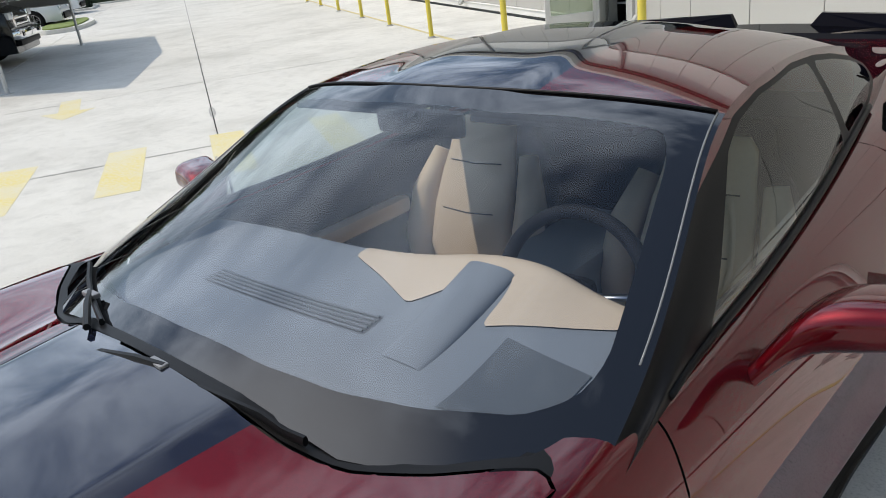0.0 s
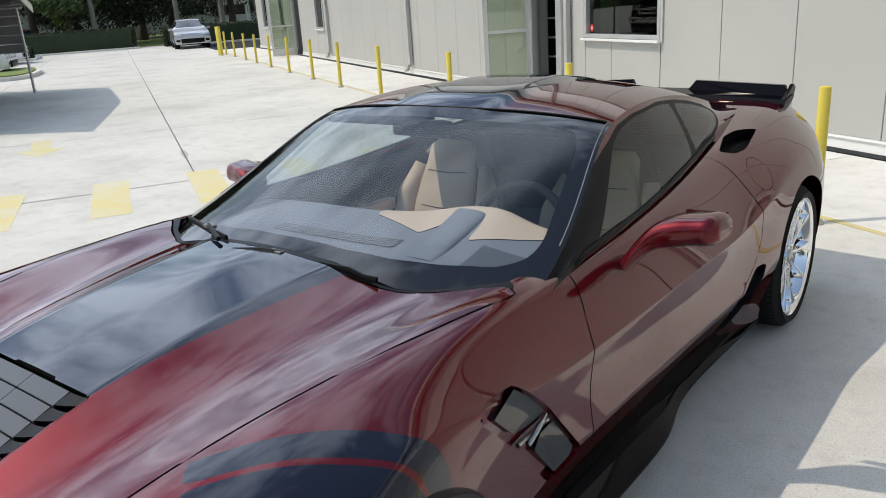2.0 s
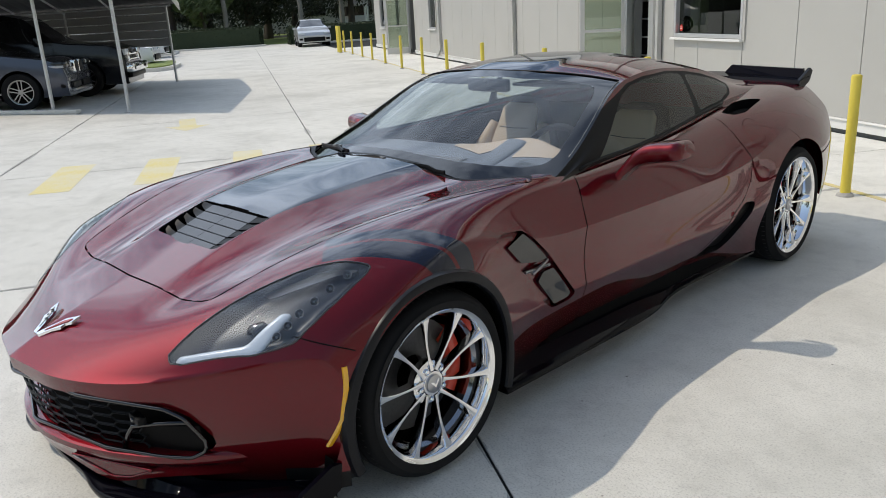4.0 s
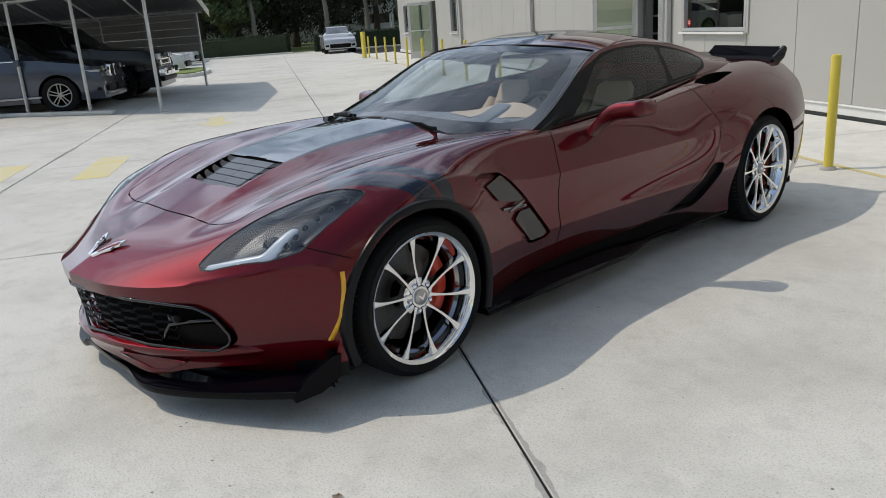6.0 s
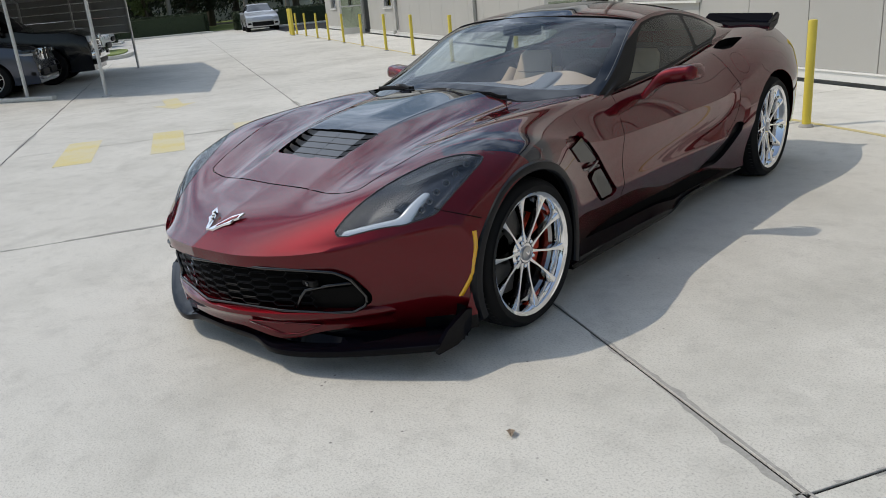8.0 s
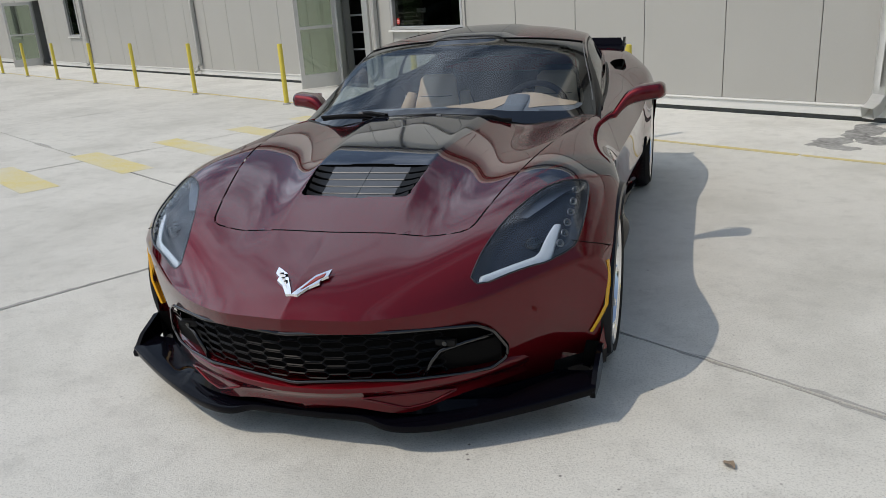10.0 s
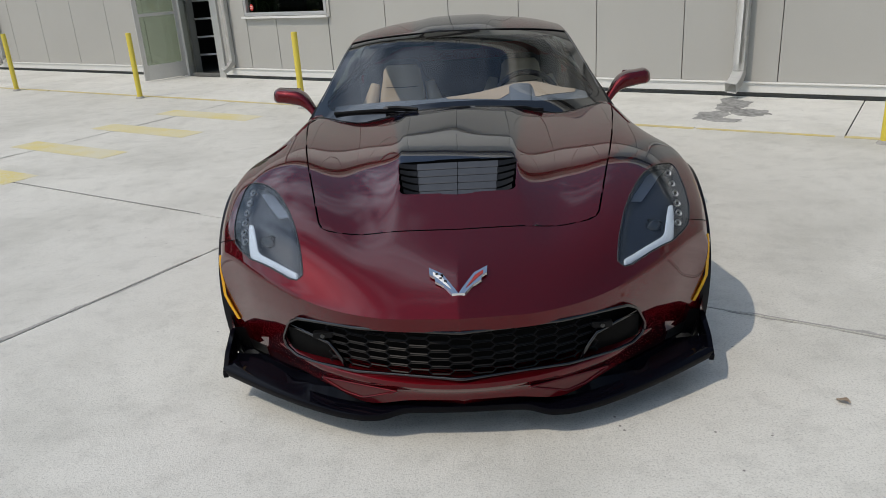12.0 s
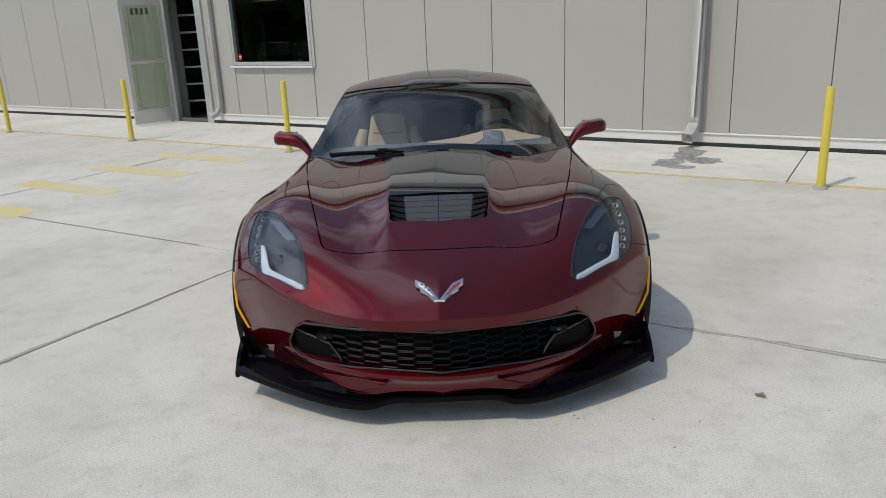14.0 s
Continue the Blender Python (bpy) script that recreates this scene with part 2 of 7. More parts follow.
def metallic_paint(name, deep, flake, rough=0.50, face=0.036):
    """Candy paint: bright flakes under a tinted layer, and a hard clear coat over both."""
    m = bpy.data.materials.new(name)
    m.use_nodes = True
    nt = m.node_tree
    nt.nodes.clear()
    out = nt.nodes.new("ShaderNodeOutputMaterial")
    g = nt.nodes.new("ShaderNodeNewGeometry")
    v = nt.nodes.new("ShaderNodeTexVoronoi")
    v.inputs["Scale"].default_value = 1600.0
    nt.links.new(g.outputs["Position"], v.inputs["Vector"])
    r = nt.nodes.new("ShaderNodeMapRange")
    r.inputs[3].default_value, r.inputs[4].default_value = 0.35, 1.0
    nt.links.new(v.outputs["Color"], r.inputs[0])
    tone = nt.nodes.new("ShaderNodeMixRGB")
    tone.inputs[1].default_value, tone.inputs[2].default_value = (*deep, 1), (*flake, 1)
    nt.links.new(r.outputs[0], tone.inputs[0])
    flakes = nt.nodes.new("ShaderNodeBsdfGlossy")
    flakes.inputs["Roughness"].default_value = rough
    nt.links.new(tone.outputs[0], flakes.inputs["Color"])
    ground_coat = nt.nodes.new("ShaderNodeBsdfDiffuse")
    ground_coat.inputs["Color"].default_value = (*deep, 1)
    base = nt.nodes.new("ShaderNodeAddShader")
    nt.links.new(flakes.outputs[0], base.inputs[0])
    nt.links.new(ground_coat.outputs[0], base.inputs[1])
    clear = nt.nodes.new("ShaderNodeBsdfGlossy")
    clear.inputs["Roughness"].default_value = 0.012
    lw = nt.nodes.new("ShaderNodeLayerWeight")  # the clear coat's gloss grows towards grazing
    lw.inputs["Blend"].default_value = 0.5
    pw = nt.nodes.new("ShaderNodeMath")
    pw.operation = "POWER"
    pw.inputs[1].default_value = 3.1
    nt.links.new(lw.outputs["Facing"], pw.inputs[0])
    fresnel = nt.nodes.new("ShaderNodeMath")
    fresnel.operation = "MULTIPLY_ADD"
    fresnel.inputs[1].default_value, fresnel.inputs[2].default_value = 1.0 - face, face
    nt.links.new(pw.outputs[0], fresnel.inputs[0])
    mix = nt.nodes.new("ShaderNodeMixShader")
    nt.links.new(fresnel.outputs[0], mix.inputs[0])
    nt.links.new(base.outputs[0], mix.inputs[1])
    nt.links.new(clear.outputs[0], mix.inputs[2])
    nt.links.new(mix.outputs[0], out.inputs[0])
    return m


def paving(name, color):
    """Weathered concrete: broad tone, mottling, sand grain, pits, hair cracks, drag streaks and old tyre arcs."""
    m = shader(name, color, 0.85, spec=0.25)
    nt = m.node_tree
    b = nt.nodes["Principled BSDF"]
    g = nt.nodes.new("ShaderNodeNewGeometry")

    def noise_at(scale, detail, vector=None, rough=0.6):
        n = nt.nodes.new("ShaderNodeTexNoise")
        n.inputs["Scale"].default_value, n.inputs["Detail"].default_value, n.inputs["Roughness"].default_value = scale, detail, rough
        nt.links.new(vector or g.outputs["Position"], n.inputs["Vector"])
        return n.outputs["Fac"]

    def band(src, a, c, lo, hi):
        r = nt.nodes.new("ShaderNodeMapRange")
        for k, v in enumerate((a, c, lo, hi)):
            r.inputs[1 + k].default_value = v
        nt.links.new(src, r.inputs[0])
        return r.outputs[0]

    def math_of(op, p, q):
        n = nt.nodes.new("ShaderNodeMath")
        n.operation = op
        for k, v in enumerate((p, q)):
            if isinstance(v, (int, float)):
                n.inputs[k].default_value = v
            else:
                nt.links.new(v, n.inputs[k])
        return n.outputs[0]

    state = None

    def lay(tone, amount):
        nonlocal state
        mix = nt.nodes.new("ShaderNodeMixRGB")
        mix.inputs[1].default_value, mix.inputs[2].default_value = (*color, 1), (*tone, 1)
        if state is not None:
            nt.links.new(state, mix.inputs[1])
        nt.links.new(amount, mix.inputs[0])
        state = mix.outputs[0]

    dim = tuple(c * 0.55 for c in color)
    lay(tuple(c * 1.12 for c in color), band(noise_at(0.22, 4), 0.42, 0.66, 0.0, 0.8))
    lay((dim[0], dim[1], dim[2] * 0.96), band(noise_at(0.75, 9, rough=0.68), 0.46, 0.78, 0.0, 0.62))
    lay(dim, band(noise_at(5.5, 7, rough=0.75), 0.50, 0.80, 0.0, 0.55))
    turn = nt.nodes.new("ShaderNodeMapping")
    turn.inputs["Rotation"].default_value = (0, 0, 0.5)
    turn.inputs["Scale"].default_value = (0.25, 3.0, 1.0)
    nt.links.new(g.outputs["Position"], turn.inputs["Vector"])
    lay(dim, band(noise_at(1.6, 6, turn.outputs[0]), 0.58, 0.84, 0.0, 0.22))
    lay(tuple(c * 0.35 for c in color), band(noise_at(120, 2), 0.50, 0.76, 0.0, 0.50))
    lay(tuple(c * 0.45 for c in color), band(noise_at(38, 5, rough=0.8), 0.56, 0.80, 0.0, 0.50))
    v = nt.nodes.new("ShaderNodeTexVoronoi")  # pits and grit
    v.inputs["Scale"].default_value = 9.0
    nt.links.new(g.outputs["Position"], v.inputs["Vector"])
    pit = math_of("MULTIPLY", band(v.outputs["Distance"], 0.03, 0.06, 1.0, 0.0), band(noise_at(1.1, 3), 0.44, 0.56, 0.0, 0.85))
    lay((0.10, 0.095, 0.085), pit)
    warp = nt.nodes.new("ShaderNodeVectorMath")  # hair cracks
    warp.operation = "MULTIPLY_ADD"
    wn_ = nt.nodes.new("ShaderNodeTexNoise")
    wn_.inputs["Scale"].default_value, wn_.inputs["Detail"].default_value = 1.7, 6
    nt.links.new(g.outputs["Position"], wn_.inputs["Vector"])
    nt.links.new(wn_.outputs["Color"], warp.inputs[0])
    warp.inputs[1].default_value = (0.5, 0.5, 0)
    nt.links.new(g.outputs["Position"], warp.inputs[2])
    ed = nt.nodes.new("ShaderNodeTexVoronoi")
    ed.feature = "DISTANCE_TO_EDGE"
    ed.inputs["Scale"].default_value = 0.42
    nt.links.new(warp.outputs[0], ed.inputs["Vector"])
    lay(dim, math_of("MULTIPLY", band(ed.outputs["Distance"], 0.0, 0.0022, 0.5, 0.0), band(noise_at(0.45, 2), 0.62, 0.70, 0.0, 0.7)))
    for cx, cy, r in ((-6.3, -3.2, 3.1), (-6.1, -3.0, 3.3), (7.5, -8.5, 6.2), (7.7, -8.4, 6.45)):
        d = nt.nodes.new("ShaderNodeVectorMath")
        d.operation = "DISTANCE"
        d.inputs[1].default_value = (cx, cy, 0)
        nt.links.new(g.outputs["Position"], d.inputs[0])
        off = math_of("ABSOLUTE", math_of("SUBTRACT", d.outputs["Value"], r), 0.0)
        lay(dim, math_of("MULTIPLY", band(off, 0.02, 0.09, 0.5, 0.0), band(noise_at(0.9, 5), 0.45, 0.65, 0.0, 0.8)))
    nt.links.new(state, b.inputs["Base Color"])
    bp = nt.nodes.new("ShaderNodeBump")
    bp.inputs["Distance"].default_value = 0.0016
    nt.links.new(noise_at(150, 5), bp.inputs["Height"])
    nt.links.new(bp.outputs[0], b.inputs["Normal"])
    return m


M["concrete"] = paving("concrete", (0.60, 0.592, 0.545))
M["apron"] = paving("apron", (0.67, 0.665, 0.62))
M["paint"] = metallic_paint("paint", (0.006, 0.0003, 0.0003), (0.155, 0.0045, 0.0105))
M["stripe"] = metallic_paint("stripe", (0.003, 0.004, 0.008), (0.009, 0.011, 0.022))
M["stripe_red"] = shader("stripe_red", (0.40, 0.012, 0.02), 0.3, coat=1.0)

# ---- mesh helpers ----


def part(name, bm, material, parent=None, label="", smooth=None, keep=False):
    """Links a bmesh as one mesh object, under a thing or under a part."""
    me = bpy.data.meshes.new(name)
    if not keep and smooth != "keep":
        bmesh.ops.recalc_face_normals(bm, faces=bm.faces)
    bm.to_mesh(me)
    bm.free()
    for one in material if isinstance(material, (list, tuple)) else [material]:
        me.materials.append(M[one])
    ob = new(name, me)
    if parent is not None:
        ob.parent = parent
    if label:
        tagged(ob, label)
    if smooth:
        me.shade_smooth()
        if smooth not in (True, "keep"):
            me.set_sharp_from_angle(angle=radians(smooth))
    return ob


def thing(name, label, category, m=None, group="", kind=""):
    ob = new(name)
    ob.empty_display_size = 0.1
    if m is not None:
        ob.matrix_world = m
    return tagged(ob, label, category, group, kind)


def box(bm, centre, size, bevel=0.0, m=None, segments=2):
    """A box with softened edges, added to bm."""
    got = bmesh.ops.create_cube(bm, size=1.0)["verts"]
    bmesh.ops.scale(bm, vec=size, verts=got)
    if bevel:
        edges = list({e for v in got for e in v.link_edges})
        res = bmesh.ops.bevel(bm, geom=edges, offset=bevel, segments=segments, profile=0.6, affect="EDGES")
        got = list({v for f in res["faces"] for v in f.verts} | {v for v in got if v.is_valid})
    bmesh.ops.translate(bm, vec=centre, verts=got)
    if m is not None:
        bmesh.ops.transform(bm, matrix=m, verts=got)
    return got


def boxes(*rows, bevel=0.0):
    bm = bmesh.new()
    for centre, size in rows:
        box(bm, centre, size, bevel)
    return bm


def skin(bm, rings, closed=True, caps=True):
    """Joins rings of equal length by quads."""
    rows = [[bm.verts.new(p) for p in ring] for ring in rings]
    n = len(rows[0])
    for a, b in zip(rows, rows[1:]):
        for i in range(n if closed else n - 1):
            j = (i + 1) % n
            bm.faces.new((a[i], a[j], b[j], b[i]))
    if caps and closed:
        bm.faces.new(rows[0][::-1])
        bm.faces.new(rows[-1])
    return rows


def tube(bm, path, radius, sides=10, flat=1.0, up=(0, 0, 1)):
    """A round or flattened bar along a path; radius is one number or one for each point."""
    path = [Vector(p) for p in path]
    radii = radius if isinstance(radius, (list, tuple)) else [radius] * len(path)
    rings = []
    for i, (p, r) in enumerate(zip(path, radii)):
        way = (path[min(i + 1, len(path) - 1)] - path[max(i - 1, 0)]).normalized()
        ref = Vector(up) if abs(way.dot(Vector(up))) < 0.95 else Vector((1, 0, 0))
        a = way.cross(ref).normalized()
        b = a.cross(way)
        rings.append([p + a * r * math.cos(k * math.tau / sides) + b * r * flat * math.sin(k * math.tau / sides) for k in range(sides)])
    skin(bm, rings)


def lathe(bm, profile, steps=64, axis="x"):
    """Turns a profile of (along the axis, radius) about the axis."""
    rings = []
    for k in range(steps):
        c, s = math.cos(k * math.tau / steps), math.sin(k * math.tau / steps)
        rings.append([bm.verts.new((a, r * c, r * s) if axis == "x" else (r * c, r * s, a)) for a, r in profile])
    for k in range(steps):
        p, q = rings[k], rings[(k + 1) % steps]
        for i in range(len(profile) - 1):
            bm.faces.new((p[i], p[i + 1], q[i + 1], q[i]))


def prism(bm, outline, lower, upper, put=lambda p, q, h: (p, q, h)):
    """A plate of that outline between two heights."""
    a = [bm.verts.new(put(p, q, lower)) for p, q in outline]
    b = [bm.verts.new(put(p, q, upper)) for p, q in outline]
    n = len(a)
    for i in range(n):
        j = (i + 1) % n
        bm.faces.new((a[i], a[j], b[j], b[i]))
    bm.faces.new(a[::-1])
    bm.faces.new(b)


# the building's own axes: s along its front, d out from it, z up
ANG = radians(-28.4)
WU, WN, W0 = Vector((math.cos(ANG), math.sin(ANG), 0)), Vector((math.sin(ANG), -math.cos(ANG), 0)), Vector((2.83, 4.206, 0))
WALL = Matrix(((WU.x, -WN.x, 0, W0.x), (WU.y, -WN.y, 0, W0.y), (0, 0, 1, 0), (0, 0, 0, 1)))  # local y runs into the building


# ---- the building ----
PITCH, SEAM0, EAVE = 1.035, 1.44, 6.2
LEFT, RIGHT = -34.6, 30.0
# openings: s from, s to, sill, head
OPENINGS = [(-7.47, -5.80, 0.96, 2.06), (-8.95, -8.22, -0.02, 2.08), (-23.35, -22.35, 0.94, 2.15), (-26.7, -25.8, -0.02, 2.1), (-29.2, -28.5, 0.92, 2.15), (-33.0, -31.9, 0.92, 2.15)]


def cut_up(s0, s1, z0, z1, holes):
    """The rectangles that are left of one when the holes are taken out."""
    rest = [(s0, s1, z0, z1)]
    for a, b, c, d in holes:
        new_rest = []
        for p, q, r, t in rest:
            if b <= p or a >= q or d <= r or c >= t:
                new_rest.append((p, q, r, t))
                continue
            x0, x1 = max(a, p), min(b, q)
            new_rest += [x for x in ((p, x0, r, t), (x1, q, r, t), (x0, x1, r, c), (x0, x1, d, t)) if x[1] - x[0] > 0.01 and x[3] - x[2] > 0.01]
        rest = new_rest
    return rest


bm = bmesh.new()
for s0, s1, z0, z1 in cut_up(LEFT, RIGHT, 0.0, EAVE, OPENINGS):
    box(bm, ((s0 + s1) / 2, 0.155, (z0 + z1) / 2), (s1 - s0, 0.19, z1 - z0))
wall_front = part("wall_front", bm, "seam")
wall_front.matrix_world = WALL
tagged(wall_front, "light grey panelled metal wall with narrow vertical seams", "wall", kind="structure")
PANELS = {}


LEDGE = 4.45  # the upper wall is paler, above a white ledge


def panel(s0, s1, z0, z1):
    """One flat cladding sheet with folded edges; alike sheets share a mesh."""
    key = (round(s1 - s0, 3), round(z1 - z0, 3), z0 > 4)
    pos = ((s0 + s1) / 2, 0.03, (z0 + z1) / 2)
    if key not in PANELS:
        bm = bmesh.new()
        box(bm, (0, 0, 0), (s1 - s0 - 0.008, 0.06, z1 - z0), 0.004, segments=1)
        PANELS[key] = part("panel", bm, "wall_upper" if z0 > 4 else "wall", wall_front)
        PANELS[key].location = pos
        return
    ob = new("panel", PANELS[key].data)
    ob.parent, ob.location = wall_front, pos


edges = sorted({max(LEFT, min(RIGHT, SEAM0 + PITCH * k)) for k in range(-36, 29)})
for a, b in zip(edges, edges[1:]):
    for piece in cut_up(a, b, 0.158, LEDGE, OPENINGS):
        panel(*piece)
    panel(a, b, LEDGE + 0.02, EAVE)
bm = boxes((((LEFT + RIGHT) / 2, -0.03, LEDGE), (RIGHT - LEFT, 0.10, 0.09)), bevel=0.008)
trim_ledge = part("trim_ledge", bm, "trim_white")
trim_ledge.matrix_world = WALL
tagged(trim_ledge, "white metal ledge high on the wall", "trim", kind="structure")
bm = boxes((((LEFT + RIGHT) / 2, -0.08, EAVE - 0.07), (RIGHT - LEFT, 0.16, 0.14)), bevel=0.01)
gutter = part("trim_gutter", bm, "plinth")
gutter.matrix_world = WALL
tagged(gutter, "dark metal gutter along the roof edge", "trim", kind="structure")
bm = boxes((((LEFT + 0.1), 4.2, EAVE / 2), (0.2, 8.0, EAVE)), ((RIGHT - 0.1, 4.2, EAVE / 2), (0.2, 8.0, EAVE)), (((LEFT + RIGHT) / 2, 8.3, EAVE / 2), (RIGHT - LEFT, 0.2, EAVE)))
wall_back = part("wall_back", bm, "wall")
wall_back.matrix_world = WALL
tagged(wall_back, "plain grey metal walls round the back", "wall", kind="structure")
bm = boxes((((LEFT + RIGHT) / 2, 4.0, EAVE + 0.1), (RIGHT - LEFT + 0.6, 9.0, 0.2)))
roof_main = part("roof_main", bm, "trim_white")
roof_main.matrix_world = WALL
tagged(roof_main, "flat pale roof edge of the building", "roof", kind="structure")
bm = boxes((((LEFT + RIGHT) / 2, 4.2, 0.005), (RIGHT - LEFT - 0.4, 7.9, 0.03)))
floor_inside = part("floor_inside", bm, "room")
floor_inside.matrix_world = WALL
tagged(floor_inside, "floor inside the building, coloured dark for the unlit rooms", "floor", kind="structure")

bm = bmesh.new()
box(bm, (0, 0, 0.055), (RIGHT - LEFT, 0.05, 0.055))
for i, v in enumerate(bm.verts):
    v.co.x += (LEFT + RIGHT) / 2
plinth = part("plinth", bm, "plinth")
plinth.matrix_world = WALL @ Matrix.Translation((0, 0.02, -0.03))
tagged(plinth, "dark concrete plinth under the wall panels", "plinth", kind="structure")
bm = bmesh.new()
for s0, s1 in ((LEFT, -26.75), (-25.75, -9.02), (-8.16, RIGHT)):
    box(bm, ((s0 + s1) / 2, -0.012, 0.10), (s1 - s0, 0.05, 0.115), 0.006)
    box(bm, ((s0 + s1) / 2, -0.022, 0.148), (s1 - s0, 0.07, 0.012), 0.003)
base_trim = part("trim_base", bm, "trim_white", label="white metal sill strip along the wall foot")
base_trim.matrix_world = WALL
tagged(base_trim, category="trim", kind="structure")


def downspout(s, width, kick, group="downspouts"):
    """A square rain pipe with an elbow at its foot; kick is the way in which the foot turns."""
    top = thing("downspout", "white square metal rain pipe with a kicked-out foot", "downspout", WALL @ Matrix.Translation((s, 0, 0)), group)
    w = width / 2
    bm = bmesh.new()
    path = [((0, -w - 0.02, EAVE - 0.1)), ((0, -w - 0.02, 0.36)), ((0, -w - 0.03, 0.26)), ((kick[0] * 0.05, -w - 0.05 - kick[1] * 0.06, 0.17)), ((kick[0] * 0.13, -w - 0.06 - kick[1] * 0.15, 0.12))]
    rings = []
    for i, p in enumerate(path):
        p = Vector(p)
        way = (Vector(path[min(i + 1, 4)]) - Vector(path[max(i - 1, 0)])).normalized()
        a = Vector((1, 0, 0)) if abs(way.x) < 0.6 else Vector((0, 1, 0))
        b = way.cross(a).normalized()
        a = b.cross(way)
        rings.append([p + a * w * x + b * w * y for x, y in ((-1, -0.9), (-0.9, -1), (0.9, -1), (1, -0.9), (1, 0.9), (0.9, 1), (-0.9, 1), (-1, 0.9))])
    skin(bm, rings, caps=False)
    bmesh.ops.solidify(bm, geom=list(bm.faces), thickness=0.003)
    part("pipe", bm, "trim_white", top)
    return top


downspout(0.02, 0.125, (-0.3, 1.0))
downspout(-7.86, 0.075, (-0.6, 0.7))
downspout(-14.55, 0.075, (-1.0, 0.4))
downspout(-21.75, 0.075, (-1.0, 0.4))


def window(s0, s1, z0, z1, name, sticker=False):
    """A fixed pane in a pale metal frame."""
    top = thing(name, "fixed window with a dark green pane in a pale metal frame", "window", WALL, kind="structure")
    f = 0.05
    for c, sz in ((((s0 + s1) / 2, z0 + f / 2), (s1 - s0, f)), (((s0 + s1) / 2, z1 - f / 2), (s1 - s0, f)), ((s0 + f / 2, (z0 + z1) / 2), (f, z1 - z0 - 2 * f)), ((s1 - f / 2, (z0 + z1) / 2), (f, z1 - z0 - 2 * f))):
        part("window_frame", boxes(((c[0], 0.03, c[1]), (sz[0], 0.11, sz[1])), bevel=0.006), "alu", top)
    part("window_sill", boxes((((s0 + s1) / 2, -0.035, z0 - 0.022), (s1 - s0 + 0.06, 0.075, 0.03)), bevel=0.005), "trim_white", top)
    for e in (s0 - 0.03, s1 + 0.03):
        part("casing", boxes(((e, -0.008, (z0 + z1) / 2), (0.05, 0.03, z1 - z0 + 0.06)), bevel=0.004), "wall", top)
    pane = part("pane", boxes((((s0 + s1) / 2, 0.045, (z0 + z1) / 2), (s1 - s0 - 2 * f, 0.008, z1 - z0 - 2 * f))), "window_glass", top)
    pane.visible_shadow = False
    # the room behind, its shade put into the wall colour, with a pale green partition across most of the larger one
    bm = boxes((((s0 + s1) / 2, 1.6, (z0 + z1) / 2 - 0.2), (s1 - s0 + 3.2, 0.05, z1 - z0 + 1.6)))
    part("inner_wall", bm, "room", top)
    if sticker:
        part("partition", boxes((((s0 + s1) / 2 - 1.0, 0.85, (z0 + z1) / 2 - 0.2), (s1 - s0 + 0.75, 0.04, z1 - z0 + 1.2))), "room_green", top, "pale green partition in the room")
    if sticker:
        sg = thing("sticker", "small red and white alarm sticker on the window pane", "sticker", WALL @ Matrix.Translation((s0 + 0.115, 0.036, z0 + 0.125)))
        bm = bmesh.new()
        prism(bm, [(0.04 * math.cos(k * math.tau / 8 + 0.39), 0.05 * math.sin(k * math.tau / 8 + 0.39)) for k in range(8)], 0.0, 0.002, lambda p, q, h: (p, -h, q))
        part("backing", bm, "red_plastic", sg)
        part("bar", boxes(((0, -0.004, 0.012), (0.05, 0.002, 0.010)), ((0, -0.004, -0.01), (0.05, 0.002, 0.010))), "trim_white", sg, "white bars")
    return top


window(*OPENINGS[0], "window_1", True)
window(*OPENINGS[2], "window_2")
window(*OPENINGS[4], "window_3")
window(*OPENINGS[5], "window_4")


def glazed_door(name, hinge, width, swing, bars):
    """A glazed metal door that stands open on its hinge; swing in degrees out from the wall."""
    top = thing(name, "open glazed aluminium door with a push bar", "door", WALL @ Matrix.Translation((hinge, -0.02, 0.02)) @ pose(0, 0, 0, 0, 0, swing), kind="structure")
    h, f, t = 2.06, 0.075, 0.045
    for c, sz in (((f / 2, h / 2), (f, h)), ((width - f / 2, h / 2), (f, h)), ((width / 2, 0.12), (width - 2 * f, 0.24)), ((width / 2, h - 0.05), (width - 2 * f, 0.10)), ((width / 2, 1.03), (width - 2 * f, 0.05))):
        part("door_frame", boxes(((c[0], 0, c[1]), (sz[0], t, sz[1])), bevel=0.004), "alu", top)
    for z0, z1 in ((0.24, 1.005), (1.055, h - 0.10)):
        p = part("pane", boxes(((width / 2, 0, (z0 + z1) / 2), (width - 2 * f, 0.008, z1 - z0))), "door_glass", top)
        p.visible_shadow = False
    bm = bmesh.new()
    tube(bm, [(0.05, -0.035, 1.04), (0.05, -0.07, 1.04), (width - 0.05, -0.07, 1.04), (width - 0.05, -0.035, 1.04)], 0.013)
    part("push_bar", bm, "alu", top, "thin metal push bar")
    bm = bmesh.new()
    tube(bm, [(width - 0.04, -0.03, 0.98), (width - 0.04, -0.06, 0.96), (width - 0.04, -0.06, 0.84), (width - 0.04, -0.03, 0.82)], 0.010)
    part("handle", bm, "alu", top)
    if bars:
        for k in range(4):
            part("number_bar", boxes(((0.27 + 0.085 * k, -0.006, 1.86), (0.055, 0.003, 0.10))), "number_grey", top, "grey bar")
    part("stop", boxes(((width - 0.09, -0.035, 0.07), (0.03, 0.03, 0.05)), bevel=0.006), "black_satin", top)
    return top


